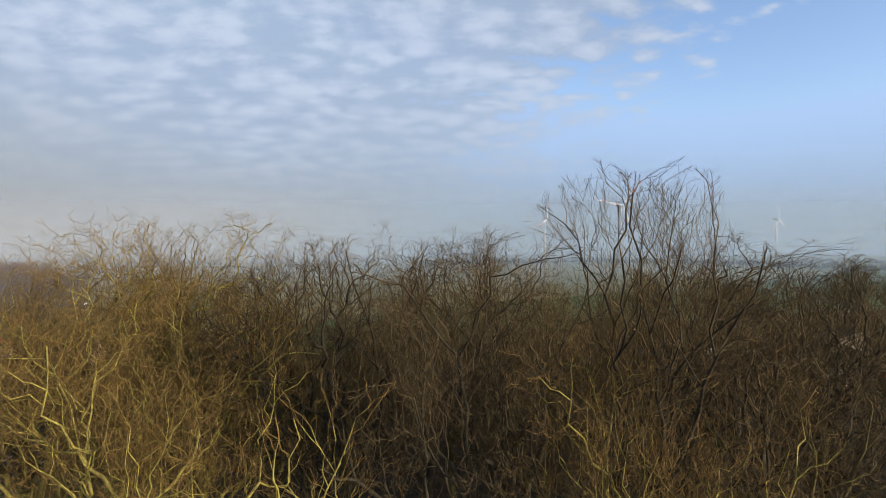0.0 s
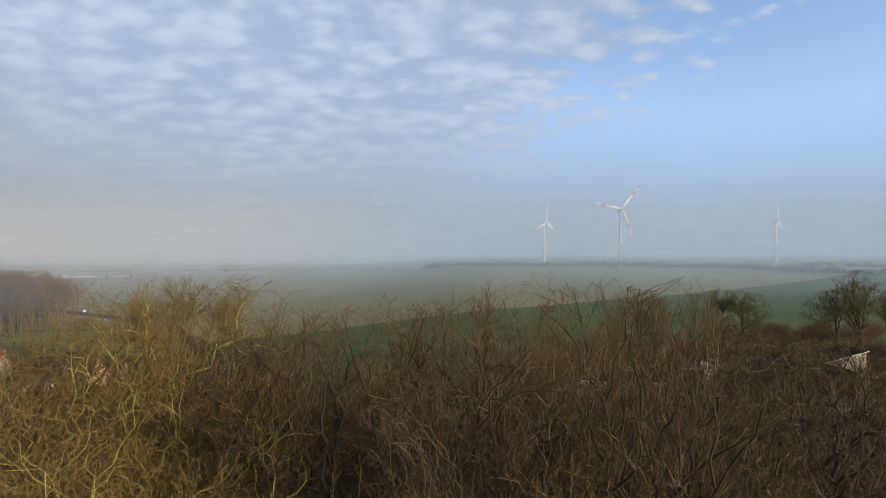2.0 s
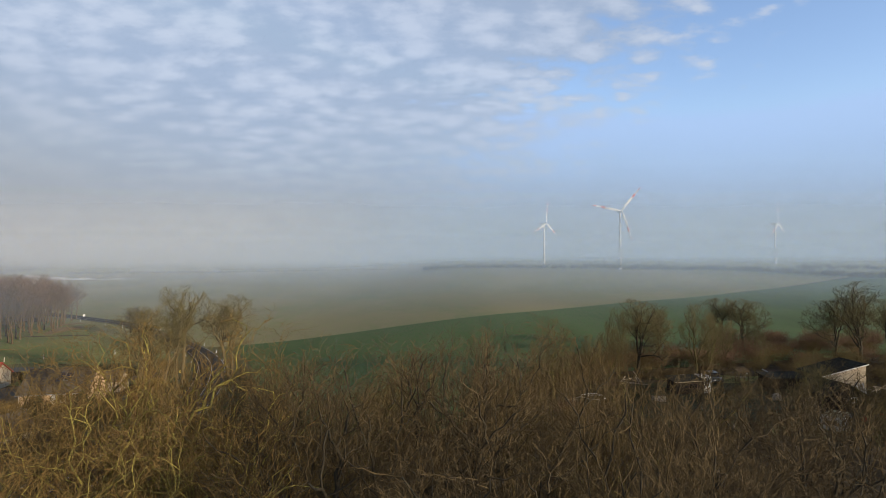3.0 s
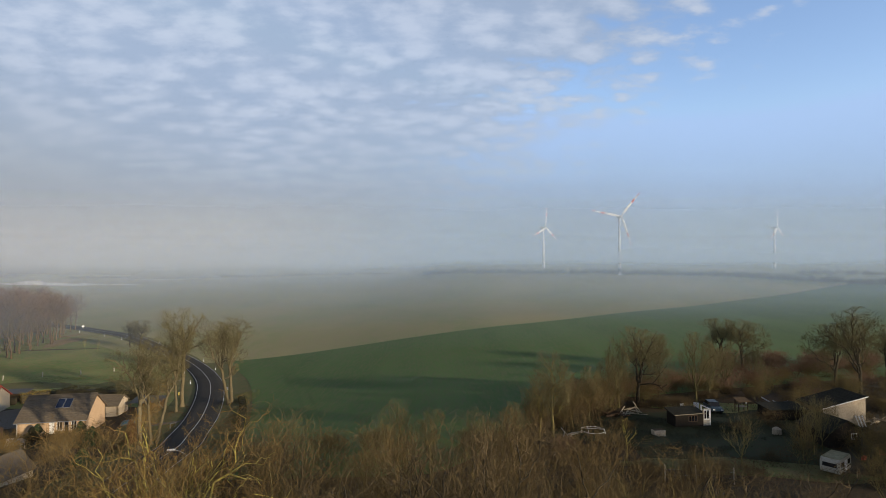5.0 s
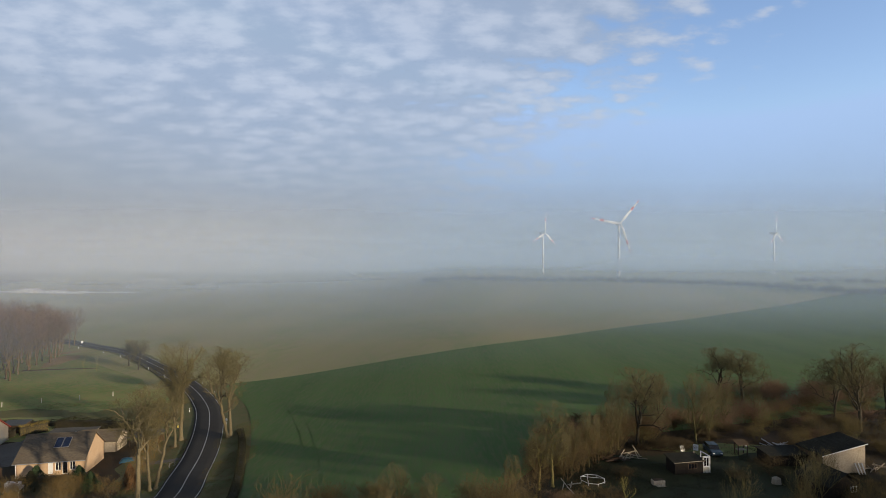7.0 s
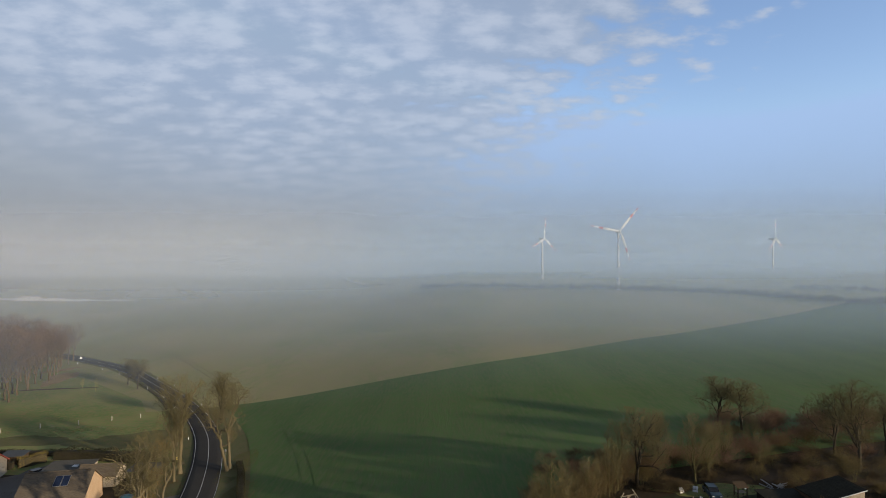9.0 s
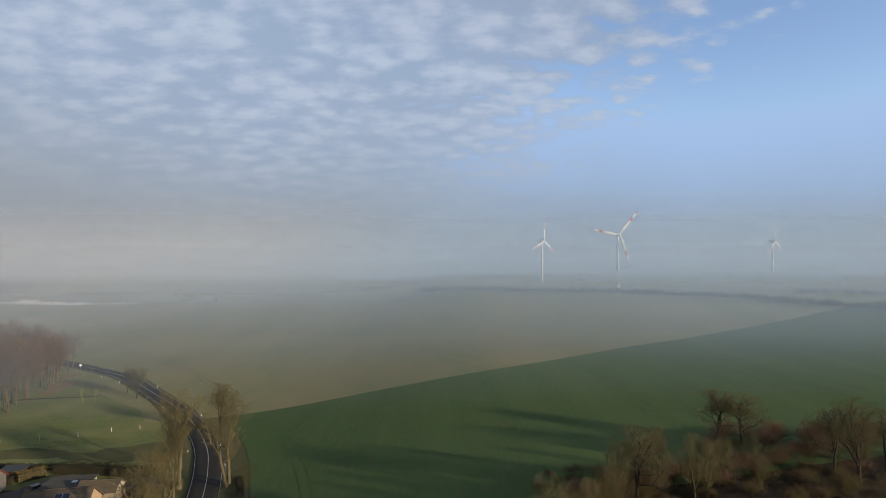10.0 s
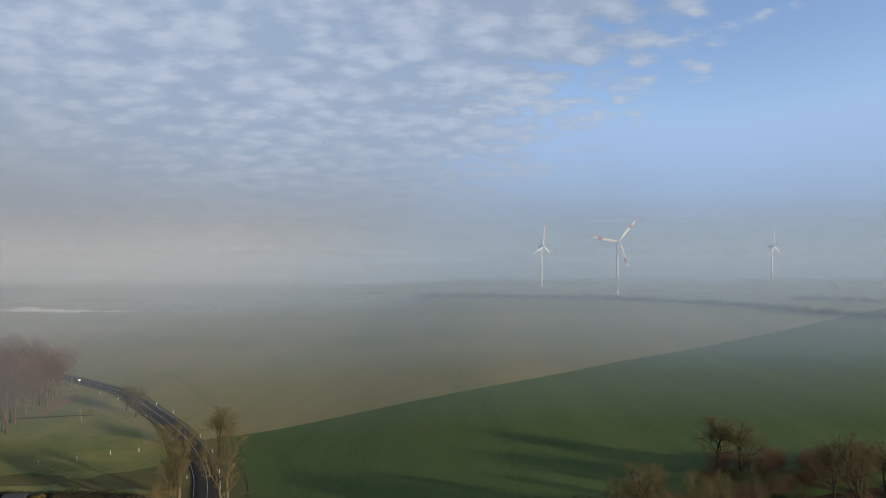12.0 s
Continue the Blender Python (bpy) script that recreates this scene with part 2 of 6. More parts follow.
def mist_material():
    """Thin mist: scatters light both ways and lets most of it through."""
    m = bpy.data.materials.new("thin_mist")
    m.use_nodes = True
    nt = m.node_tree
    nt.nodes.clear()
    uv = nt.nodes.new("ShaderNodeUVMap")
    uv.uv_map = "height"
    s = nt.nodes.new("ShaderNodeSeparateXYZ")
    nt.links.new(uv.outputs[0], s.inputs[0])
    h = s.outputs[1]
    geo = nt.nodes.new("ShaderNodeNewGeometry")
    mp = nt.nodes.new("ShaderNodeMapping")
    mp.inputs["Scale"].default_value = (1, 1, 2.2)
    nt.links.new(geo.outputs["Position"], mp.inputs[0])
    n = nt.nodes.new("ShaderNodeTexNoise")
    n.inputs["Scale"].default_value, n.inputs["Detail"].default_value = 0.006, 3.0
    nt.links.new(mp.outputs[0], n.inputs["Vector"])
    rise = nt.nodes.new("ShaderNodeMapRange")
    nt.links.new(h, rise.inputs[0])
    rise.inputs[1].default_value, rise.inputs[2].default_value = 0.0, 13.0
    fall = nt.nodes.new("ShaderNodeMapRange")
    fall.interpolation_type = "SMOOTHSTEP"
    nt.links.new(h, fall.inputs[0])
    fall.inputs[1].default_value, fall.inputs[2].default_value, fall.inputs[3].default_value, fall.inputs[4].default_value = 8.0, 100.0, 1.0, 0.0

    def mul(a, b):
        k = nt.nodes.new("ShaderNodeMath")
        k.operation = "MULTIPLY"
        for sock, v in zip(k.inputs, (a, b)):
            if isinstance(v, float):
                sock.default_value = v
            else:
                nt.links.new(v, sock)
        return k.outputs[0]

    patch = nt.nodes.new("ShaderNodeMapRange")
    nt.links.new(n.outputs["Fac"], patch.inputs[0])
    patch.inputs[1].default_value, patch.inputs[2].default_value, patch.inputs[3].default_value, patch.inputs[4].default_value = 0.3, 0.7, 0.85, 1.12
    fac = mul(mul(mul(rise.outputs[0], fall.outputs[0]), patch.outputs[0]), s.outputs[0])
    clear = nt.nodes.new("ShaderNodeBsdfTransparent")
    front = nt.nodes.new("ShaderNodeBsdfDiffuse")
    back = nt.nodes.new("ShaderNodeBsdfTranslucent")
    # the bank is thicker and whiter towards the wood, thin and blue elsewhere
    place = nt.nodes.new("ShaderNodeSeparateXYZ")
    nt.links.new(geo.outputs["Position"], place.inputs[0])
    tone = blend(nt, step(nt, place.outputs[0], -420.0, 60.0), (0.74, 0.775, 0.83), (0.57, 0.725, 0.925))
    nt.links.new(tone, front.inputs[0])
    nt.links.new(tone, back.inputs[0])
    both = nt.nodes.new("ShaderNodeMixShader")
    both.inputs[0].default_value = 0.5
    nt.links.new(front.outputs[0], both.inputs[1])
    nt.links.new(back.outputs[0], both.inputs[2])
    mix = nt.nodes.new("ShaderNodeMixShader")
    nt.links.new(fac, mix.inputs[0])
    nt.links.new(clear.outputs[0], mix.inputs[1])
    nt.links.new(both.outputs[0], mix.inputs[2])
    o = nt.nodes.new("ShaderNodeOutputMaterial")
    nt.links.new(mix.outputs[0], o.inputs[0])
    return m


M_MIST = mist_material()

def smooth01(t):
    t = min(1.0, max(0.0, t))
    return t * t * (3 - 2 * t)


RIGHT = ((-4000, 10.5), (0, 10.5), (80, 10), (110, 9), (150, 7), (200, 6), (300, 6.5), (360, 8), (460, 15), (560, 15), (4000, 16))
LEFT = ((-4000, 10.5), (0, 10.5), (60, 9.5), (82, 6.0), (92, 3.2), (97, 3.0), (130, 2.3), (200, 1), (260, 0.5), (400, 3), (520, 6.5), (700, 8), (4000, 12))


def profile(rows, y):
    for (y0, z0), (y1, z1) in zip(rows, rows[1:]):
        if y <= y1:
            return z0 + (z1 - z0) * (y - y0) / (y1 - y0)
    return rows[-1][1]


def rolled(rows, y):
    w = 2 + abs(y) * 0.035
    return sum(profile(rows, y + k * w) for k in (-2, -1, 0, 1, 2)) / 5


def land(x, y):
    """Height of the rolling ground."""
    k = smooth01((x + 75) / 105)
    z = rolled(LEFT, y) * (1 - k) + rolled(RIGHT, y) * k
    return z + 0.25 * math.sin(x * 0.045 + 1.3) * math.sin(y * 0.037)



# ---- mesh helpers ----
def mesh_of(name, verts, faces, mat, smooth=False):
    me = bpy.data.meshes.new(name)
    me.from_pydata(verts, [], faces)
    if mat:
        me.materials.append(mat)
    if smooth:
        me.polygons.foreach_set("use_smooth", [True] * len(me.polygons))
    me.update()
    return me


def part_mesh(name, me, parent, label=""):
    ob = new(name, me)
    ob.parent = parent
    return tagged(ob, label)


def part(name, bm, mat, parent, label="", smooth=False):
    """Links a bmesh as one mesh object under a thing or under a part."""
    me = bpy.data.meshes.new(name)
    bm.to_mesh(me)
    bm.free()
    me.materials.append(mat)
    if smooth:
        me.polygons.foreach_set("use_smooth", [True] * len(me.polygons))
    ob = new(name, me)
    ob.parent = parent
    return tagged(ob, label)


def thing(name, at, turn=0.0, label="", category="", group="", kind=""):
    e = new(name)
    e.empty_display_size = 0.3
    e.matrix_world = pose(*at, 0, 0, turn)
    return tagged(e, label, category, group, kind)


def box(bm, x0, x1, y0, y1, z0, z1, bevel=0.0):
    v = bmesh.ops.create_cube(bm, size=1)["verts"]
    for q in v:
        q.co = Vector(((x0 + x1) / 2 + q.co.x * (x1 - x0), (y0 + y1) / 2 + q.co.y * (y1 - y0), (z0 + z1) / 2 + q.co.z * (z1 - z0)))
    if bevel:
        bmesh.ops.bevel(bm, geom=list({e for q in v for e in q.link_edges}), offset=bevel, segments=1, affect="EDGES")
    return bm


def boxes(*rows, bevel=0.0):
    bm = bmesh.new()
    for r in rows:
        box(bm, *r, bevel=bevel)
    return bm


def rod(bm, a, b, r0, r1=None, sides=8):
    a, b = Vector(a), Vector(b)
    d = b - a
    m = Matrix.Translation((a + b) / 2) @ d.to_track_quat("Z", "Y").to_matrix().to_4x4()
    bmesh.ops.create_cone(bm, cap_ends=True, segments=sides, radius1=r0, radius2=r0 if r1 is None else r1, depth=d.length, matrix=m)
    return bm


def prism(bm, outline, y0, y1):
    """Extrudes an outline in x and z along y."""
    a = [bm.verts.new((x, y0, z)) for x, z in outline]
    b = [bm.verts.new((x, y1, z)) for x, z in outline]
    n = len(outline)
    bm.faces.new(a)
    bm.faces.new(b[::-1])
    for k in range(n):
        bm.faces.new((a[k], b[k], b[(k + 1) % n], a[(k + 1) % n]))
    bmesh.ops.recalc_face_normals(bm, faces=bm.faces)
    return bm


# ---- ground ----
def grades(near, spread, far, growth=1.12):
    v, s = [0.0], near
    while v[-1] < far:
        if v[-1] > spread:
            s *= growth
        v.append(v[-1] + s)
    return v


def sheet(name, us, ws, at, mat, lift=0.0, label="", category="ground", kind="structure", parent=None):
    """A draped grid: at(u, w) gives x and y."""
    verts, faces = [], []
    for w in ws:
        for u in us:
            x, y = at(u, w)
            verts.append((x, y, land(x, y) + (lift(y) if callable(lift) else lift)))
    n = len(us)
    for j in range(len(ws) - 1):
        for i in range(n - 1):
            k = j * n + i
            faces.append((k, k + 1, k + n + 1, k + n))
    ob = new(name, mesh_of(name, verts, faces, mat, True))
    return tagged(ob, label, category, kind=kind)


side_steps = grades(5, 130, 3600)
xs = [-v for v in side_steps[:0:-1]] + side_steps
ys = [-v for v in grades(12, 100, 3600, 1.3)[:0:-1]] + grades(4, 330, 4300)
sheet("ground", xs, ys, lambda u, w: (u, w), M_LITTER, 0.0, "brown leaf litter and rough grass rolling to the misty horizon")


def curve_at(rows, u):
    """A smooth way through points, u from 0 to 1."""
    n = len(rows) - 1
    k = min(int(u * n), n - 1)
    f = u * n - k
    p = [Vector(rows[min(max(k + j, 0), n)]) for j in (-1, 0, 1, 2)]
    return 0.5 * (2 * p[1] + (p[2] - p[0]) * f + (2 * p[0] - 5 * p[1] + 4 * p[2] - p[3]) * f * f + (3 * p[1] - p[0] - 3 * p[2] + p[3]) * f ** 3)


def spread(rows, n):
    return [curve_at(rows, k / n) for k in range(n + 1)]


def even(rows, step_m):
    """The way through points, cut into even steps."""
    fine = spread(rows, 600)
    outp, left = [fine[0]], 0.0
    for a, b in zip(fine, fine[1:]):
        left += (b - a).length
        if left >= step_m:
            outp.append(b)
            left = 0.0
    return outp


ROAD = [(-29.6, 28), (-33.1, 50), (-35.0, 66), (-37.2, 80), (-40.9, 92.5), (-45.6, 109.5), (-51.6, 127), (-59.6, 145.5), (-72.7, 168), (-89.7, 191), (-107.2, 211), (-129.7, 236), (-150.7, 252), (-175.7, 268), (-229.7, 296), (-299.6, 330)]
road_way = even(ROAD, 2.0)


def normals(way):
    out_n = []
    for k in range(len(way)):
        d = way[min(k + 1, len(way) - 1)] - way[max(k - 1, 0)]
        out_n.append(Vector((d.y, -d.x)).normalized())
    return out_n


road_side = normals(road_way)


def road_z(k):
    p = road_way[k]
    return land(p.x, p.y) + 0.22


def strip(name, offsets, mat, k0=0, k1=None, lift=None, every=1):
    """A strip along the road between two offsets (right is positive)."""
    verts, faces = [], []
    ks = list(range(k0, min(len(road_way), k1 or len(road_way)), every))
    for k in ks:
        p, n = road_way[k], road_side[k]
        for o, h in offsets:
            q = p + n * o
            verts.append((q.x, q.y, road_z(k) + h if lift is None else lift(q, h)))
    m = len(offsets)
    for j in range(len(ks) - 1):
        for i in range(m - 1):
            a = j * m + i
            faces.append((a, a + m, a + m + 1, a + 1))
    return mesh_of(name, verts, faces, mat, True)


HALF = 3.05
road = tagged(new("road", strip("road", [(-HALF - 0.35, -0.3), (-HALF, 0), (-HALF * 0.5, 0.04), (0, 0.06), (HALF * 0.5, 0.04), (HALF, 0), (HALF + 0.35, -0.3)], M_ASPHALT)),
              "dark grey asphalt country road curving downhill with white lines", "road", kind="structure")
part_mesh("edge_line", strip("edge_line", [(-HALF + 0.13, 0.022), (-HALF + 0.22, 0.025)], M_LINE), road, "white edge line")
part_mesh("edge_line", strip("edge_line", [(HALF - 0.23, 0.025), (HALF - 0.12, 0.022)], M_LINE), road, "white edge line")
part_mesh("centre_line", strip("centre_line", [(-0.06, 0.068), (0.06, 0.068)], M_LINE), road, "solid white centre line")
drape = lambda q, h: land(q.x, q.y) + h
tagged(new("verge_east", strip("verge_east", [(HALF - 0.05, 0.10), (HALF + 1.5, 0.07), (HALF + 4, 0.05), (HALF + 7.5, 0.04)], M_VERGE, lift=drape)), "rough grass verge beside the road", "verge", kind="structure")
tagged(new("verge_west", strip("verge_west", [(-HALF - 6, 0.04), (-HALF - 3, 0.05), (-HALF - 1.5, 0.07), (-HALF + 0.05, 0.10)], M_VERGE, lift=drape)), "rough grass verge with fallen leaves beside the road", "verge", kind="structure")

# ---- fields ----
EDGE = [(-92, 168), (-62, 176), (-42, 190), (-18, 203), (16, 221), (57, 252), (94, 281), (133, 308), (187, 346), (261, 395), (420, 500)]


def edge_y(x):
    for (x0, y0), (x1, y1) in zip(EDGE, EDGE[1:]):
        if x <= x1:
            return y0 + (y1 - y0) * (x - x0) / (x1 - x0)
    return EDGE[-1][1]


def soft_edge(x):
    return sum(edge_y(x + k * 6) for k in range(-3, 4)) / 7


def field_west(y):
    """Where the green field meets the hedge bank along the road."""
    y = min(y, 172.0)
    for p, q in zip(road_way, road_way[1:]):
        if p.y <= y <= q.y:
            return p.x + (q.x - p.x) * (y - p.y) / (q.y - p.y) + 9.1 + max(0, y - 120) * 0.02
    return road_way[-1].x


def green_at(u, w):
    """u runs west to east, w from near to far."""
    x = -20.0
    for _ in range(14):
        y0, y1 = 63.0 + max(0, x) * 0.32 + 27 * smooth01((x + 4) / 30), soft_edge(x)
        y = y0 + (y1 - y0) * w
        west = field_west(y)
        x = west + u ** 1.4 * (490 - west)
    return x, y


sheet("field_green", [k / 150 for k in range(151)], [k / 60 for k in range(61)], green_at, M_WHEAT, 0.10, "deep green winter wheat field with long tree shadows", "field")


def far_lift(y):
    """The far field lies a little higher over the coarse far ground."""
    return 0.07 + 0.7 * smooth01((y - 300) / 200) + 1.8 * smooth01((y - 560) / 250) + 4 * smooth01((y - 1000) / 800)


def far_at(u, w):
    x0 = -460 + u * 1300
    near = soft_edge(max(-92, x0))
    if x0 < -92:
        near = 168 + (-92 - x0) * 0.86 + 12
    return x0 * (1 + 1.6 * w ** 3), near + (1500 - near) * w ** 1.8 + 1600 * w ** 9


sheet("field_far", [k / 150 for k in range(151)], [k / 60 for k in range(61)], far_at, M_SPARSE, far_lift, "brownish thinly sown field fading into mist", "field")


def meadow_at(u, w):
    y = 118 + w * 130
    k = min(range(len(road_way)), key=lambda j: abs(road_way[j].y - y))
    xr = road_way[k].x - 8
    xl = -240
    return xl + (xr - xl) * u, y


sheet("meadow", [k / 40 for k in range(41)], [k / 50 for k in range(51)], meadow_at, M_MEADOW, 0.06, "pale green winter meadow behind the houses", "meadow")

# pairs of wheel tracks in the wheat
def tracks(name, rows, gap, width, label, mat, lift):
    way = even(rows, 2.5)
    n = normals(way)
    for s in (-gap / 2, gap / 2):
        verts, faces = [], []
        for p, q in zip(way, n):
            for o in (s - width / 2, s + width / 2):
                r = p + q * o
                verts.append((r.x, r.y, land(r.x, r.y) + lift))
        for k in range(len(way) - 1):
            faces.append((2 * k, 2 * k + 2, 2 * k + 3, 2 * k + 1))
        tagged(new(name, mesh_of(name, verts, faces, mat, True)), label, "wheel track", "wheel tracks", "structure")


tracks("wheel_track", [(-17.3, 79), (-22.6, 99.5), (-29.7, 122), (-42.0, 153), (-56, 180)], 2.2, 0.2, "bare wheel track pressed into the wheat", M_TRACK, 0.14)
tracks("wheel_track", [(-68, 197), (-87, 220), (-113, 255), (-141, 286), (-170, 295)], 2.4, 0.32, "faint wheel track in the far field", M_FARTRACK, 0.16)

# ---- mist ----
def mist(y0, strength, bow=0.0, wide=900, rows=None):
    """One bank; rows pair the height above ground with the height in the bank's own profile."""
    verts, faces, hs = [], [], []
    cols = [wide * (k / 25 - 1) for k in range(51)]
    rows = rows or [(h, h) for h in (0, 5, 10, 16, 24, 36, 52, 72, 92, 111)]
    for x in cols:
        y = y0 + bow * (x / 400) ** 2 + 5 * math.sin(x * 0.011 + y0)
        g = land(x, y)
        for h, own in rows:
            verts.append((x, y, g + h))
            hs.append(own)
    n = len(rows)
    for i in range(len(cols) - 1):
        for j in range(n - 1):
            a = i * n + j
            faces.append((a, a + n, a + n + 1, a + 1))
    me = mesh_of("mist_bank", verts, faces, M_MIST, True)
    uv = me.uv_layers.new(name="height")
    for lp in me.loops:
        x = verts[lp.vertex_index][0]
        dense = (1.15 if y0 < 300 else 0.95) + 0.35 * smooth01((-x + 30) / 240) + (2.6 if y0 < 200 else 0) * smooth01((-x - 85) / 50) + (0.75 if y0 < 300 else 0.1) * smooth01((x + 60) / 220)
        uv.data[lp.index].uv = (strength * dense, hs[lp.vertex_index])
    tagged(new("mist_bank", me), "thin grey ground mist hanging over the fields", "mist", "mist banks", "stuff")


for y0, k in ((170, 0.06), (240, 0.14), (330, 0.22), (430, 0.22), (528, 0.30), (800, 0.40), (980, 0.6)):
    mist(y0, k)
mist(1300, 0.9, wide=2600, rows=[(0, 0), (8, 2.6), (16, 5.2), (28, 9), (40, 13), (60, 25), (90, 45), (130, 65), (175, 85), (222, 111)])


# ---- trees ----
def tube_batch(P, Rr, k):
    """Tubes round many polylines at once. P: (B, S, 3), Rr: (B, S)."""
    B, S, _ = P.shape
    T = np.gradient(P, axis=1)
    T /= np.linalg.norm(T, axis=2, keepdims=True) + 1e-9
    ref = np.where(np.abs(T[..., 2:3]) > 0.9, np.array([1.0, 0, 0]), np.array([0, 0, 1.0]))
    U = np.cross(T, ref)
    U /= np.linalg.norm(U, axis=2, keepdims=True) + 1e-9
    V = np.cross(T, U)
    a = np.arange(k) * 2 * np.pi / k
    ring = P[:, :, None, :] + Rr[:, :, None, None] * (np.cos(a)[:, None] * U[:, :, None, :] + np.sin(a)[:, None] * V[:, :, None, :])
    base = (np.arange(B)[:, None, None] * S + np.arange(S - 1)[None, :, None]) * k
    i, j = np.arange(k), (np.arange(k) + 1) % k
    F = np.stack([base + i, base + j, base + k + j, base + k + i], axis=-1)
    return ring.reshape(-1, 3), F.reshape(-1, 4)


def ribbon_batch(P, Rr, rng):
    """Hair-thin shoots: one strip each, turned at random."""
    B, S, _ = P.shape
    U = np.cross(P[:, -1] - P[:, 0], rng.normal(0, 1, (B, 3)))
    U /= np.linalg.norm(U, axis=1, keepdims=True) + 1e-9
    w = U[:, None] * Rr[..., None] * 1.15
    v = np.stack([P - w, P + w], axis=2)
    b = (np.arange(B)[:, None] * S + np.arange(S - 1)[None]) * 2
    return v.reshape(-1, 3), np.stack([b, b + 1, b + 3, b + 2], axis=-1).reshape(-1, 4)


def fast_mesh(name, batches, mat):
    vs, fs, n = [], [], 0
    for v, f in batches:
        vs.append(v)
        fs.append(f + n)
        n += len(v)
    v, f = np.concatenate(vs), np.concatenate(fs)
    me = bpy.data.meshes.new(name)
    me.vertices.add(len(v))
    me.vertices.foreach_set("co", v.astype(np.float32).ravel())
    me.loops.add(f.size)
    me.loops.foreach_set("vertex_index", f.astype(np.int32).ravel())
    me.polygons.add(len(f))
    me.polygons.foreach_set("loop_start", np.arange(len(f), dtype=np.int32) * 4)
    me.polygons.foreach_set("use_smooth", np.ones(len(f), dtype=bool))
    me.update(calc_edges=True)
    me.materials.append(mat)
    return me


def unit(v):
    return v / (np.linalg.norm(v, axis=-1, keepdims=True) + 1e-9)


def grow(seed, height, width, stems=1, bole=0.3, crown=0.25, counts=(5, 4, 4, 4, 3, 3, 2), fork=0.62, side=1.0, lift=0.14, kink=0.30, trunk_r=0.25, thin=(0.65, 0.45), shrink=(0.75, 0.55), twig_r=0.004):
    """Branch orders of a bare tree, trunk first, as (points, radii). Every shoot ends in a fork and bears side shoots on its way, so that the crown fills up evenly to its lobed outline."""
    rng = np.random.default_rng(seed)
    segs = (9, 7, 6, 5, 4, 4, 3, 2)
    mid, scale = np.array([0, 0, height * (1 + crown) / 2]), np.array([2 / width, 2 / width, 2 / (height * (1 - crown))])

    def free(p, v):
        """How far a shoot may run before it leaves the crown."""
        p, v = (p - mid) * scale, v * scale
        q = unit(p + v)
        edge = 1 + 0.12 * np.sin(q[:, 0] * 5 + seed) * np.cos(q[:, 1] * 4 + 2 * seed) + 0.08 * np.sin(q[:, 2] * 8 + q[:, 0] * 6 + seed)
        a, b, c = (v * v).sum(1), (p * v).sum(1), (p * p).sum(1) - edge ** 2
        return np.maximum((-b + np.sqrt(np.maximum(b * b - a * c, 0))) / a, 0)

    start, head = np.zeros((stems, 3)), np.tile([0.0, 0.0, 1.0], (stems, 1))
    if stems > 1:
        a = np.arange(stems) * 2.4 + seed
        out = np.stack([np.cos(a), np.sin(a), 0 * a], axis=1)
        start += out * width * rng.uniform(0.01, 0.07, (stems, 1))
        head += out * rng.uniform(0.12, 0.7, (stems, 1)) * (0.45 if stems == 2 else 1)
    length = np.full(stems, height * bole) * rng.uniform(0.85, 1.1, stems)
    rad = np.full(stems, trunk_r) * (rng.uniform(0.7, 1.0, stems) if stems > 1 else 1.0)
    levels = []
    for lv in range(len(counts) + 1):
        S, B = segs[lv], len(start)
        d = unit(head)
        P = np.empty((B, S, 3))
        P[:, 0] = start
        st = (length / (S - 1))[:, None]
        bend = rng.normal(0, 0.07 if lv else 0.02, (B, 3))
        zag = unit(np.cross(d, rng.normal(0, 1, (B, 3))))
        rough = kink * (0.35 if lv == 0 else 1)
        for s in range(1, S):
            d = unit(d + bend + np.array([0, 0, lift * 0.8 / S]))
            P[:, s] = P[:, s - 1] + unit(d + zag * rough * (0.8 if s % 2 else -0.8) + rng.normal(0, rough * 0.5, (B, 3))) * st
        u = np.linspace(0, 1, S)
        Rr = np.maximum(rad[:, None] * (1 - 0.3 * u), twig_r)
        if lv == 0:
            Rr[:, 0] *= 1.4
        levels.append((P, Rr))
        if lv == len(counts):
            break
        n = counts[lv]
        ends = min(2, n) if lv else min(3, n)
        at = np.concatenate([0.35 + 0.55 * (np.arange(n - ends) + rng.uniform(0.1, 0.9, (B, n - ends))) / max(1, n - ends) if lv else 0.72 + 0.25 * rng.uniform(0, 1, (B, n - ends)), np.full((B, ends), 0.995)], axis=1)
        k = np.minimum((at * (S - 1)).astype(int), S - 2)
        f = (at * (S - 1) - k)[..., None]
        b = np.arange(B)[:, None]
        pos = P[b, k] * (1 - f) + P[b, k + 1] * f
        tang = unit(P[:, -1:] - P[:, :1]) + 0 * pos
        az = rng.uniform(0, 6.3, (B, 1)) + np.arange(n) * (2.3 if lv == 0 else 1.9)
        az[:, n - ends:] = az[:, :1] + np.arange(ends) * 2 * np.pi / ends + rng.normal(0, 0.35, (B, ends))
        ref = np.where(np.abs(tang[..., 2:3]) > 0.9, np.array([1.0, 0, 0]), np.array([0, 0, 1.0]))
        U = unit(np.cross(tang, ref))
        V = np.cross(tang, U)
        tip = (np.arange(n) >= n - ends)[None] + np.zeros((B, 1))
        ang = np.where(tip > 0, fork, side) * rng.uniform(0.6, 1.3, (B, n))
        if lv == 0:
            ang = np.where(tip > 0, fork * 0.95, side * 1.15) * rng.uniform(0.7, 1.15, (B, n))
        head = tang * np.cos(ang)[..., None] + (U * np.cos(az)[..., None] + V * np.sin(az)[..., None]) * np.sin(ang)[..., None]
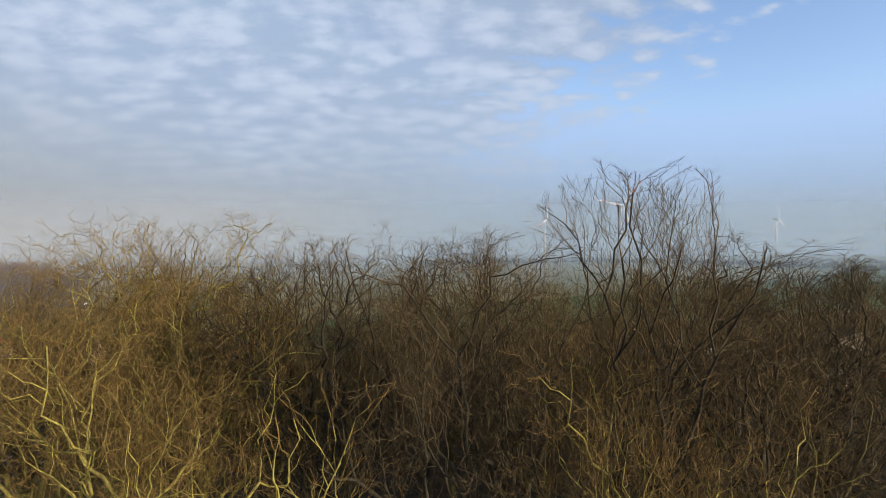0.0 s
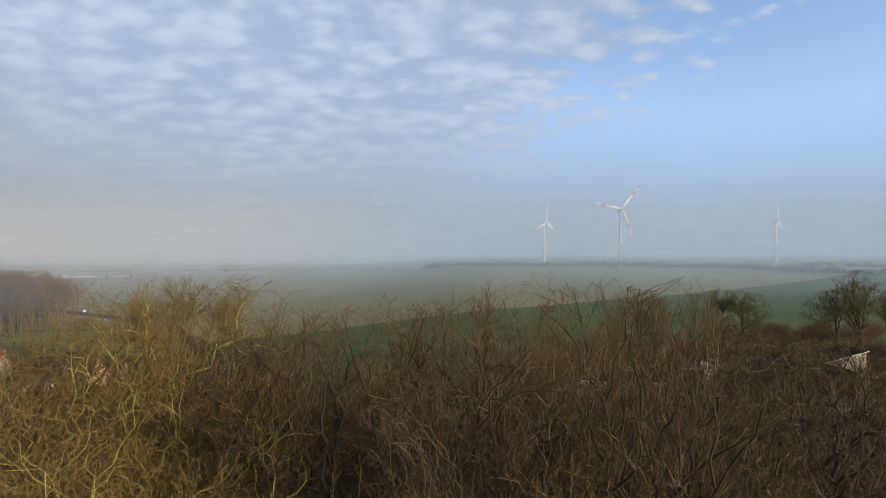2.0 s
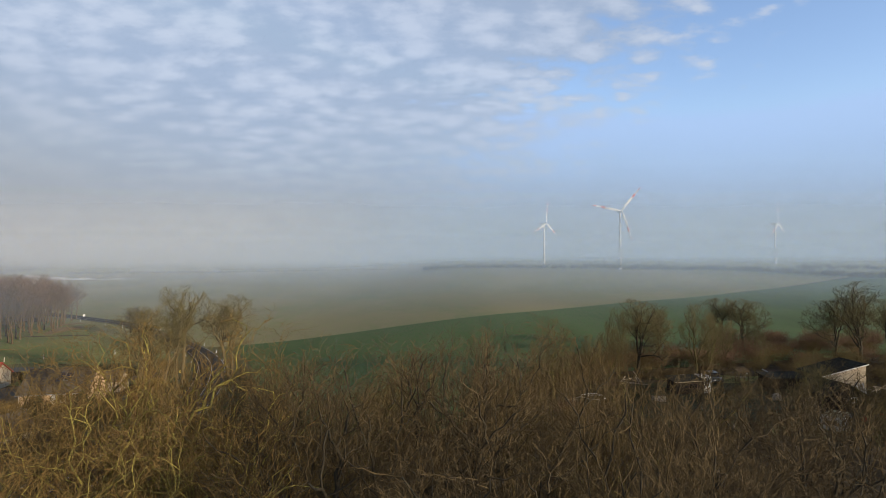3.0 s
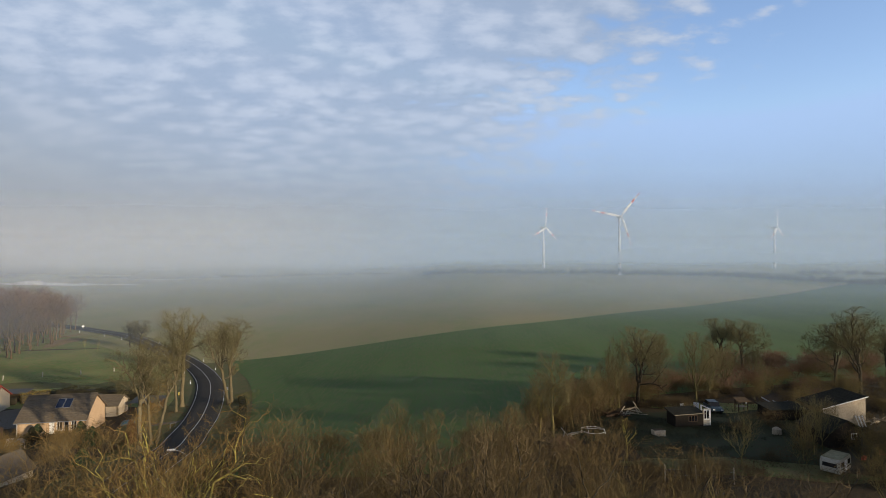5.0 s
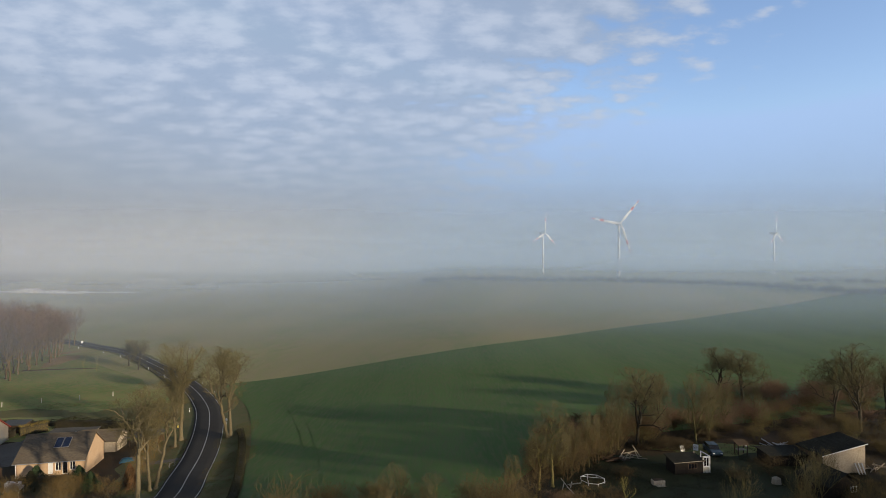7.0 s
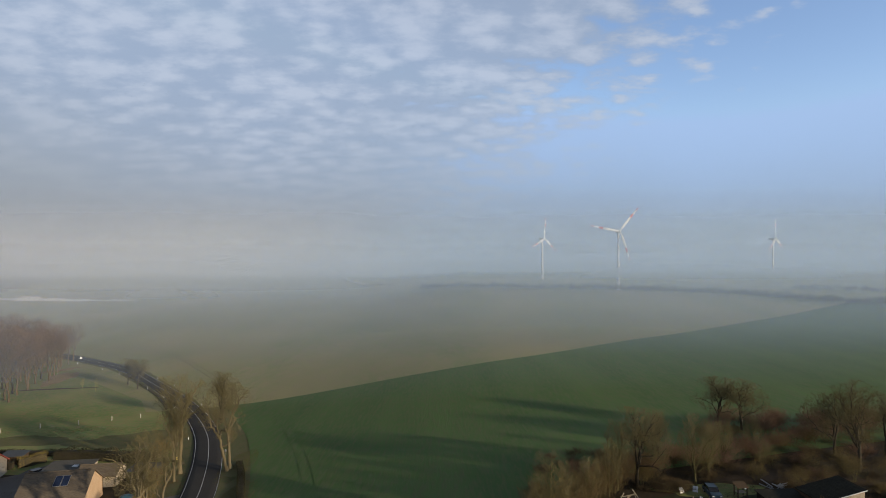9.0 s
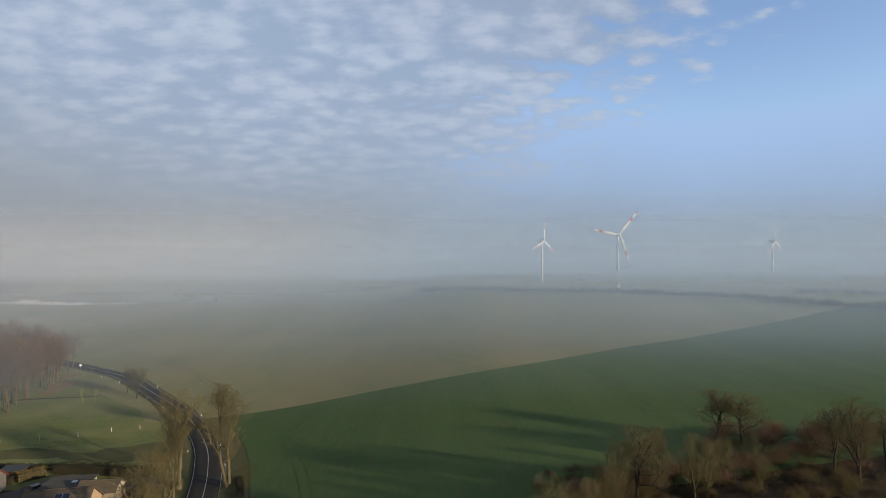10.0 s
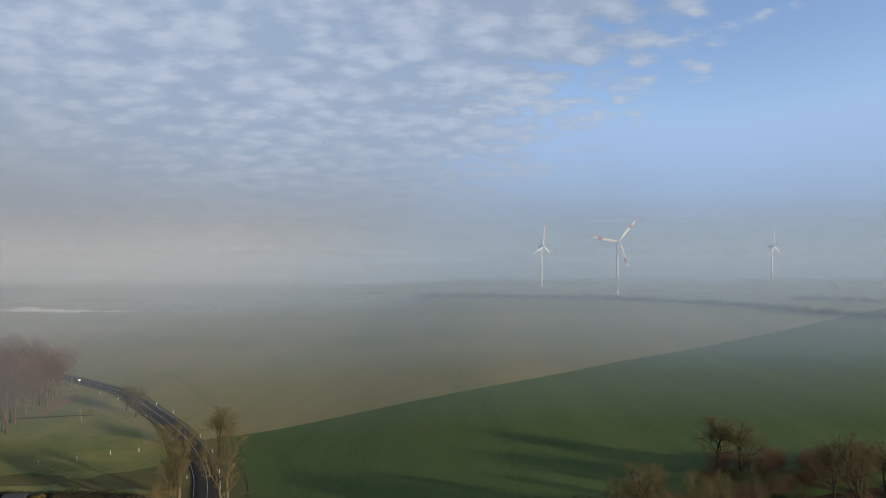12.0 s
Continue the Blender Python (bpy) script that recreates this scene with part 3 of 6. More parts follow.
        head = unit(head.reshape(-1, 3) + np.array([0, 0, lift * 0.7]))
        nl = np.where(tip > 0, shrink[0], shrink[1]) * rng.uniform(0.72, 1.2, (B, n)) * length[:, None]
        if lv == 0:
            nl = height * (1 - bole) * 0.36 * rng.uniform(0.85, 1.15, (B, n))
        nr = rad[:, None] * (1 - 0.3 * at) * np.where(tip > 0, thin[0], thin[1]) * rng.uniform(0.85, 1.12, (B, n)) * 1.25
        start, nl = pos.reshape(-1, 3), nl.reshape(-1)
        nl = np.clip(nl, 0.22 * nl, np.maximum(free(start, head) * rng.uniform(0.85, 1.05, len(nl)), 0.22 * nl))
        length, rad = nl, np.maximum(nr.reshape(-1), twig_r)
    # the crown is drawn up to its height and width, and long shoots are held back to a dome
    tips = np.concatenate([P[:, -1] for P, _ in levels[-2:]])
    top = np.percentile(tips[:, 2], 95) / 0.92
    wide = width / 2 / np.percentile(np.hypot(tips[:, 0], tips[:, 1]), 96)
    for P, _ in levels:
        u = P[..., 2] / top
        P[..., 2] = height * np.where(u > 0.82, 0.82 + 0.26 * np.tanh((u - 0.82) / 0.26), u)
        P[..., :2] *= 1 + (min(max(wide, 0.85), 1.5) - 1) * np.clip(P[..., 2:3] / (height * (bole + 0.1)), 0, 1)
    return levels


def bare_tree(seed, height, width, mats, solid=6, sides=8, cut=4, **habit):
    """Two meshes: the trunk with its boughs, and the crown of finer wood. Orders below solid are round, the rest are strips."""
    rng = np.random.default_rng(seed + 1000)
    levels = grow(seed, height, width, **habit)
    made = []
    for k, (P, Rr) in enumerate(levels):
        made.append(tube_batch(P, Rr, (sides, sides - 1, sides - 2, 4, 3, 3, 3, 3)[k]) if k < solid else ribbon_batch(P, Rr, rng))
    return [("trunk", fast_mesh("trunk", made[:cut], mats[0])), ("crown", fast_mesh("crown", made[cut:], mats[1]))]


def plant(kind, x, y, turn, scale=1.0, label="", group="", name="bare_tree", category="tree", sink=0.15, flat=1.0):
    e = thing(name, (x, y, land(x, y) - sink), turn, label, category, group)
    e.scale = (scale * flat, scale * flat, scale)
    for nm, me in kind:
        part_mesh(nm, me, e)
    return e


DARK = (M_BARK, M_TWIG_GREY)
BROWN = (M_LICHEN_DULL, M_TWIG)
GOLD = (M_LICHEN, M_TWIG_ORANGE)
OLIVE = (M_BARK_OLIVE, M_TWIG_OLIVE)
PALE = (M_BARK_PALE, M_TWIG_OLIVE)
NEAR = dict(counts=(5, 4, 4, 4, 4, 4, 3), twig_r=0.0036, solid=6)
MID = dict(counts=(5, 4, 4, 4, 4, 4, 2), twig_r=0.0058, solid=5, sides=6)
FAR = dict(counts=(5, 4, 4, 4, 4, 4, 2), twig_r=0.0085, solid=4, sides=6)
FULL = dict(counts=(5, 4, 4, 4, 4, 4, 3), twig_r=0.011, solid=4, sides=6)
BUSH = dict(stems=7, bole=0.22, counts=(4, 4, 3, 3, 2), crown=0.0, fork=0.55, side=0.9, lift=0.2, solid=3, sides=6, cut=3)
tall = bare_tree(29, 17, 8.0, DARK, trunk_r=0.24, bole=0.38, crown=0.36, fork=0.5, side=0.85, lift=0.24, kink=0.26, **NEAR)
dark = bare_tree(12, 15.5, 10, DARK, trunk_r=0.24, **NEAR)
brown = bare_tree(21, 15.5, 10, BROWN, trunk_r=0.22, **NEAR)
lichen = bare_tree(17, 15, 11, GOLD, trunk_r=0.24, cut=5, kink=0.46, fork=0.68, lift=0.08, **NEAR)
gold = bare_tree(54, 15, 10.5, GOLD, trunk_r=0.23, cut=5, kink=0.46, fork=0.68, lift=0.08, **NEAR)
slender = bare_tree(41, 13, 4.6, (M_LICHEN, M_TWIG_ORANGE), trunk_r=0.09, bole=0.35, counts=(4, 4, 4, 3, 2), fork=0.5, side=0.85, lift=0.24, twig_r=0.0045, solid=4, sides=6)
goldmid = bare_tree(48, 15, 10.5, GOLD, trunk_r=0.26, cut=5, kink=0.46, fork=0.68, lift=0.10, **MID)
brownmid = bare_tree(37, 15.5, 10.5, BROWN, trunk_r=0.26, **MID)
darkmid = bare_tree(5, 15.5, 10.5, DARK, trunk_r=0.28, **MID)
shade = bare_tree(57, 15.5, 11, BROWN, trunk_r=0.24, **FAR)
# thick-twigged tree, only for blocking sun from outside the view
shade_screen = bare_tree(58, 15.5, 12, BROWN, trunk_r=0.26, bole=0.16, crown=0.1, counts=(6, 4, 4, 4, 3), twig_r=0.045, solid=3, sides=5)
thicket = bare_tree(61, 9, 7.5, (M_BARK_OLIVE, M_TWIG_SCRUB), trunk_r=0.06, twig_r=0.007, **BUSH)
bramble = bare_tree(67, 6, 7, (M_BARK_MID, M_TWIG_SCRUB), trunk_r=0.045, twig_r=0.007, **BUSH)
brownthicket = bare_tree(62, 9, 7.0, (M_BARK_MID, M_TWIG), trunk_r=0.055, twig_r=0.007, **BUSH)
redbramble = bare_tree(68, 6, 7, (M_BARK_MID, M_TWIG_RED), trunk_r=0.045, twig_r=0.010, **BUSH)
# thicket in paler, more orange colours that hold the sunlight on it
sunshrub = bare_tree(63, 9, 7.5, (M_BARK_PALE, M_TWIG_ORANGE), trunk_r=0.065, twig_r=0.007, **BUSH)
vase = bare_tree(71, 9, 5.5, (M_BARK_OLIVE, M_TWIG_OLIVE), trunk_r=0.11, bole=0.2, counts=(6, 4, 4, 3, 3), crown=0.1, fork=0.38, side=0.6, lift=0.25, twig_r=0.007, solid=4, sides=6)
oak = bare_tree(66, 14, 11.5, (M_BARK, M_TWIG_OLIVE), trunk_r=0.36, bole=0.26, kink=0.32, **FULL)
oakwide = bare_tree(74, 14, 12.5, (M_BARK, M_TWIG_OLIVE), trunk_r=0.40, bole=0.24, kink=0.32, **FULL)
maple = bare_tree(79, 15, 8.5, OLIVE, trunk_r=0.26, bole=0.2, crown=0.15, fork=0.5, side=0.85, lift=0.22, **FAR)
moss = bare_tree(81, 15, 8.0, (M_LICHEN_DULL, M_TWIG_OLIVE), trunk_r=0.30, bole=0.32, kink=0.36, **FAR)
roadside = bare_tree(4, 15, 9.0, PALE, trunk_r=0.34, bole=0.40, crown=0.34, kink=0.38, **FAR)
forked = bare_tree(9, 15, 8.5, PALE, trunk_r=0.27, stems=2, bole=0.38, crown=0.34, kink=0.34, counts=(4, 4, 4, 4, 4, 3, 2), twig_r=0.0085, solid=4, sides=7)
wood = bare_tree(54, 21, 8.5, (M_BARK_MID, M_TWIG_WOOD), trunk_r=0.22, bole=0.34, crown=0.2, fork=0.45, side=0.85, lift=0.24, counts=(5, 4, 4, 4, 3), twig_r=0.024, solid=3, sides=5)
woodlow = bare_tree(55, 21, 9.5, (M_BARK_MID, M_TWIG_WOOD), trunk_r=0.24, bole=0.12, crown=0.05, fork=0.5, side=0.9, lift=0.22, counts=(6, 4, 4, 4, 3), twig_r=0.024, solid=3, sides=5)

G1 = "bare trees in the near grove"
for kind, x, y, top, turn, fl, lab in (
        (tall, 4.7, 14.2, 28.0, 150, 0.75, "tall bare tree with fine upright grey twigs"),
        (dark, 8.8, 16.5, 25.0, 130, 1.0, "dark bare tree with upswept branches"),
        # dark kind chosen here so that its colour gives the grove's inner shade
        (dark, 1.6, 13.6, 24.9, 70, 0.9, "dark bare tree with tangled twigs and low forks"),
        (brown, 7.2, 13.0, 22.6, 200, 0.9, "bare tree with lichen and reddish brown twigs"),
        (lichen, -7.4, 13.8, 23.3, 10, 0.9, "bare tree with bright yellow lichen on its branches"),
        (gold, -10.5, 18.5, 24.0, 150, 1.0, "bare tree with yellow lichen along its crooked limbs"),
        (lichen, -14.5, 20.5, 24.9, 260, 1.0, "spreading bare tree with yellow lichen on its limbs"),
        (lichen, 4.3, 12.2, 23.0, 310, 0.8, "low bare tree with mossy yellow branches"),
        (slender, -2.4, 11.8, 23.3, 40, 1.0, "slender young bare tree with pale yellow stems"),
        (slender, 2.0, 10.8, 21.0, 220, 1.0, "slender young bare tree with pale stems"),
        (darkmid, -4.0, 22.5, 26.1, 15, 1.0, "dark bare tree with dense fine twigs"),
        (brownmid, -8.0, 26.0, 26.3, 100, 1.0, "bare tree with dense brown crown"),
        (darkmid, -0.9, 25.0, 26.2, 200, 1.0, "dark bare tree with dense fine twigs"),
        (darkmid, 3.2, 27.0, 26.8, 300, 0.9, "dark bare tree with dense fine twigs"),
        (goldmid, -13.8, 26.5, 26.9, 50, 1.0, "bare tree with lichen-tinted crown"),
        (brownmid, -19.5, 27.0, 25.6, 330, 1.0, "bare tree with dense brown crown"),
        (darkmid, 12.8, 22.5, 25.2, 80, 1.0, "dark bare tree with upswept branches"),
        (darkmid, 16.5, 25.0, 24.8, 10, 1.0, "dark bare tree with dense low crown"),
        (brownmid, 10.5, 29.0, 24.6, 240, 1.0, "bare tree with dense brown crown")):
    h = {id(tall): 17, id(dark): 15.5, id(brown): 15.5, id(lichen): 15, id(gold): 15, id(slender): 13, id(brownmid): 15.5, id(darkmid): 15.5, id(goldmid): 15}[id(kind)]
    plant(kind, x, y, turn, (top - land(x, y) + 0.15) / h, lab, G1, flat=fl)

for kind, x, y, top, turn in ((brownmid, -17, 24, 24.5, 10), (goldmid, -9, 21.5, 24.5, 90), (darkmid, 2.6, 20.5, 24.2, 60), (darkmid, 10.8, 18.5, 23.8, 330), 
                              (darkmid, 19.5, 29, 23.4, 20), (goldmid, -23.5, 30, 23.0, 180), (brownmid, 6, 33, 23.8, 120), (brownmid, -5.5, 32, 24.6, 240), (goldmid, -17.5, 33, 23.4, 20), (darkmid, -11, 33, 24.4, 300), (brownmid, 0.6, 34, 24.2, 30), (brownmid, 14, 35, 22.4, 75)):
    plant(kind, x, y, turn, (top - land(x, y)) / (15 if kind is goldmid else 15.5), "bare tree with tangled brown twigs" if kind is not goldmid else "bare tree with lichen-tinted crown", G1)

# unseen trees added beside and behind the eye to shade the grove and gardens
for x, y, top, turn in ((27, 14, 23.5, 320), (41, 44, 21.5, 15), (46.5, 50, 21, 110), (53, 56, 20.5, 200), (59, 63, 20, 290), (63, 53, 21.5, 60), (73, 60, 22, 160), (23, 2, 21, 200), (28, 10, 21.5, 300), (32, 20, 21.5, 10), (38, 30, 22, 60), (37, 14, 23, 160), (48, 34, 21.5, 220), (46, 18, 22, 10), (58, 40, 21, 90),
                        (68, 46, 20.5, 130), (78, 52, 20.5, 40), (58, 26, 21.5, 250), (70, 34, 21, 310), (88, 58, 20.5, 20), (82, 42, 20.5, 190), (94, 50, 20.5, 120), (44, 26, 22, 50), (64, 36, 22, 150), (54, 30, 22, 270), (76, 44, 21, 70), (84, 50, 21, 330), (90, 60, 21, 200), (30, 16, 22, 100), (40, 22, 22, 20)):
    plant(shade_screen, x, y, turn, (top - land(x, y)) / 15.5, "bare tree with dense brown crown", G1)

G2 = "thicket below the grove"
rng = random.Random(5)
for j in range(42):
    y = 31 + (j % 6) * 6.2 + rng.uniform(-2, 2)
    x = -0.62 * y + (j // 6) * (1.24 * y / 7) + rng.uniform(-2, 2)
    if x < -30 and y > 45 or y < 45 and j % 2:
        continue
    right = smooth01((x / y - 0.22) / 0.2)
    cap = (20.6 - 0.05 * (y - 40)) * (1 - right) + (18.2 - 0.10 * (y - 35)) * right
    kind, h = ((thicket, 9), (bramble, 6), (shade, 15.5))[(j * 7) % 3 if y < 45 else (j * 5) % 2]
    # the browner kind carries the missing shade on this side in its colour
    if x > -4 and kind is thicket:
        kind = brownthicket
    top = cap - rng.uniform(0, 2.2) - (2.5 if kind is bramble else 0)
    if x / y < -0.32 and y > 46:
        top -= 4.5
    plant(kind, x, y, rng.uniform(0, 360), max(3.0, top - land(x, y)) / h, "bare bushy thicket with thin brown stems" if kind is not shade else "bare tree with brown twigs standing in scrub", G2,
          "bare_shrub" if kind is not shade else "bare_tree", "shrub" if kind is not shade else "tree", flat=1.25 if kind is not shade else 0.9)

for x, y, h, t in ((-62, 83, 3.6, 0), (-57, 85, 3.8, 60), (-52.5, 80, 4.2, 130), (-58, 76, 3.4, 200), (-50, 75, 4.4, 260), (-66, 85, 3.0, 310), (-47, 80, 3.6, 20), (-61, 74, 3, 90), (-54, 70, 4, 170), (-46, 67, 4, 40), (-54, 87, 3.2, 140), (-50.5, 97, 4.0, 20), (-53, 103.5, 4.4, 110), (-55.5, 110, 4.0, 250), (-60.5, 124, 4.6, 70), (-64, 131, 3.6, 190), (-49.5, 92.5, 3.4, 300)):
    plant(sunshrub, x, y, t, h / 9, "bare garden shrub with sunlight put into its yellowish twig colour", G2, "bare_shrub", "shrub", flat=1.5)

G3 = "bare trees behind the gardens"
for kind, h, x, y, top, turn, fl, lab in (
        (moss, 15, 13.1, 76.2, 19.3, 0, 1.0, "bare tree with lichen-pale crooked limbs beside the wheat"),
        (moss, 15, 15.2, 77.3, 21.4, 140, 1.0, "taller bare tree with mossy upswept limbs beside the wheat"),
        (maple, 15, 29.0, 93.0, 21.2, 310, 0.8, "ivy-dark bare tree with a forked trunk"),
        (oak, 14, 32.8, 95.0, 23.0, 30, 1.0, "broad bare tree with grey spreading crown"),
        (oak, 14, 38.8, 101.4, 20.9, 190, 0.6, "slim dark bare tree behind the gardens"),
        (maple, 15, 42.2, 94.0, 21.9, 20, 0.95, "bushy bare tree with olive brown upright stems"),
        (maple, 15, 46.0, 97.5, 19.8, 75, 0.8, "bushy bare tree with olive brown upright stems"),
        (oak, 14, 64.7, 132.5, 20.4, 75, 1.0, "round-crowned bare field tree dim in the haze"),
        (oak, 14, 68.4, 129.0, 20.3, 310, 1.05, "bare field tree with a forked trunk and round crown"),
        (vase, 9, 57.2, 100.9, 16.4, 60, 0.8, "young pale-stemmed bare tree at the garden's edge"),
        (oak, 14, 75.8, 109.2, 22.0, 145, 0.95, "large bare tree with spreading round crown"),
        (oakwide, 14, 75.9, 102.8, 24.7, 15, 0.85, "large dark bare oak with a wide domed crown"),
        (oak, 14, 86.7, 110.5, 21.6, 5, 0.9, "large bare tree with spreading round crown"),
        (vase, 9, 34.4, 65.2, 17.7, 40, 1.0, "thin young bare tree with upswept branches in the garden"),
        (vase, 9, 45.6, 69.6, 18.2, 75, 0.95, "bare tree with a sheaf of pale upright stems"),
        (vase, 9, 43.4, 68.2, 17.6, 10, 0.9, "bare tree with a sheaf of pale upright stems"),
        (vase, 9, 47.6, 71.0, 17.4, 190, 0.9, "bare tree with a sheaf of pale upright stems"),
        (thicket, 9, 41.6, 65.6, 15.6, 75, 0.8, "bare bushy tree in the garden"),
        (thicket, 9, 52.8, 78.0, 15.0, 20, 0.8, "bare bushy tree beside the barn"),
        (thicket, 9, 49.0, 65, 16.4, 240, 1.0, "bare bushy tree in the garden"),
        (moss, 15, -4.7, 61.5, 18.9, 200, 0.9, "lichen-yellow bare tree rising from the scrub"),
        (moss, 15, -1.0, 60.0, 18.5, 280, 0.8, "lichen-yellow bare tree rising from the scrub"),
        (moss, 15, 3.4, 62.0, 17.8, 30, 0.9, "lichen-yellow bare tree rising from the scrub"),
        (thicket, 9, 8.0, 63.0, 17.2, 120, 1.1, "bare bushy tree with orange-brown twigs"),
        (maple, 15, 22.0, 84.5, 18.2, 40, 0.9, "dense olive brown bare tree at the wheat's edge"),
        (maple, 15, 26.2, 88.5, 19.0, 170, 0.9, "dense olive brown bare tree at the wheat's edge"),
        (maple, 15, 18.6, 81.0, 16.8, 260, 0.9, "low dense bare tree at the wheat's edge"),
        (maple, 15, 9.2, 73.0, 15.8, 330, 0.9, "low dense bare tree at the wheat's edge"),
        (maple, 15, 52.0, 104.5, 18.0, 120, 0.9, "dense olive brown bare tree behind the gardens"),
        (maple, 15, 60.5, 110.0, 17.0, 210, 0.9, "dense olive brown bare tree behind the gardens"),
        (slender, 13, 21.5, 66, 16.5, 60, 1.0, "young bare tree at the garden's edge")):
    plant(kind, x, y, turn, (top - land(x, y)) / h, lab, G3, flat=fl)

for x, y, h, t in ((58, 92, 4.5, 15), (64, 94, 4.2, 95), (70, 96, 4.8, 165), (76, 97, 4.5, 255), (82, 103, 4.6, 35), (66, 101, 4.0, 125), (73, 103, 4.4, 215), (54, 97, 4.2, 300), (90, 101, 4.8, 75), (60, 103, 4.2, 145), (17, 82, 5.5, 30), (21, 86, 5, 120), (25, 88, 5.5, 210), (20, 91, 5, 300), (28, 92, 5, 60), (15, 86, 4.5, 170), (47, 60, 6.5, 0), (51, 62, 7, 80), (54, 65, 7, 150), (57, 69, 7.5, 220), (61, 72, 7, 300), (53, 58, 6, 40), (60, 64, 6.5, 110), (64, 77, 6.5, 10), (44, 56, 5.5, 190)):
    plant(thicket, x, y, t, h / 9, "bare bushy tree in the garden", G3, flat=1.1)

for x, y, h, t in ((17.4, 79.4, 6.0, 0), (20.2, 82.6, 6.6, 80), (23.6, 86.4, 7.0, 160), (27.4, 90.4, 7.0, 240), (12.0, 74.0, 5.0, 310), (36.0, 97.6, 6.5, 30), (31.0, 97.0, 6.5, 110)):
    plant(brownthicket, x, y, t, h / 9, "dense brown thicket at the wheat's edge", G3, "bare_shrub", "shrub", flat=1.4)

rng2 = random.Random(12)
for k in range(18):
    x = 23 + k * 3.9
    y = 95 + (x - 23) * 0.44 + rng2.uniform(-1.5, 1.5)
    plant(redbramble, x, y, rng2.uniform(0, 360), rng2.uniform(0.55, 0.85), "dense bare shrub with reddish stems", "shrubs behind the gardens", "bare_shrub", "shrub", flat=1.25)

for k in range(16):
    plant(redbramble, 58 + k * 3.0, 122 + (k % 4) * 3.4 + k * 0.3, k * 47, 0.6 + 0.07 * (k % 5), "dense bare shrub with reddish stems", "shrubs behind the gardens", "bare_shrub", "shrub", flat=1.3)

G4 = "bare trees along the road"
for kind, h, x, y, top, turn, fl, lab in (
        (roadside, 15, -42.4, 79.9, 22.4, 0, 1.0, "roadside bare tree with a pale trunk and crooked limbs"),
        (forked, 15, -43.1, 85.6, 22.0, 100, 0.95, "roadside bare tree with a pale forked trunk"),
        (roadside, 15, -53.1, 116.5, 23.8, 200, 0.98, "tall slim roadside bare tree in the bend"),
        (roadside, 15, -52.2, 112.0, 18.0, 20, 0.9, "lower bare tree beside the bend"),
        (forked, 15, -43.3, 116.5, 21.7, 300, 1.22, "tall roadside bare tree with lifted boughs beside the bank"),
        (oak, 14, -60.3, 156.4, 16.8, 40, 0.8, "roadside bare tree beyond the bend"),
        (oak, 14, -106.4, 200.4, 12.2, 140, 0.95, "small bare tree beside the far road"),
        (oak, 14, -113.8, 207.7, 11.2, 60, 0.9, "small bare tree beside the far road"),
        (slender, 13, -121.5, 194, 7.5, 240, 1.0, "young bare tree in the meadow"),
        (slender, 13, -119.0, 197, 7.0, 20, 1.0, "young bare tree in the meadow")):
    plant(kind, x, y, turn, (top - land(x, y)) / h, lab, G4, flat=fl)

G5 = "trees of the small wood"
for j in range(144):
    u, v = (j % 18) / 17, j // 18
    x, y = -138 - 27 * u - 9 * v + rng.uniform(-2.5, 2.5), 180 + 76 * u + 5 * v + rng.uniform(-3, 3)
    plant(wood if v < 1 or j % 3 else woodlow, x, y, rng.uniform(0, 360), rng.uniform(0.85, 1.08) * (1 - 0.12 * u), "tall slim bare tree at the wood's edge" if v < 2 else "tall bare tree inside the small wood", G5, flat=1.5)

# hedgerows on the far rise
def hedgerow(rows, n, h0, h1, depth=5):
    ways = spread(rows, n)
    batches = []
    for p in ways:
        lv = grow(rng.randrange(9999), rng.uniform(h0, h1), rng.uniform(6, 9), 4, bole=0.25, counts=(3, 4), trunk_r=0.12, twig_r=0.11)
        x, y = p.x + rng.uniform(-1, 1), p.y + rng.uniform(-depth, depth)
        for P, Rr in lv[1:]:
            batches.append(tube_batch(P + np.array([x, y, land(x, y) - 0.3]), Rr, 3))
    me = fast_mesh("hedgerow", batches, M_TWIG_GREY)
    return tagged(new("hedgerow", me), "distant bare hedgerow on the rise, dim in mist", "hedgerow", kind="stuff")


hedgerow([(-20, 620), (43, 585), (125, 552), (195, 520), (246, 474), (286, 432), (330, 400), (420, 360)], 290, 4.5, 8.5)
hedgerow([(345, 545), (390, 515), (440, 480)], 45, 5, 9)
hedgerow([(-420, 640), (-285, 660), (-180, 700), (-60, 760)], 170, 3, 5)


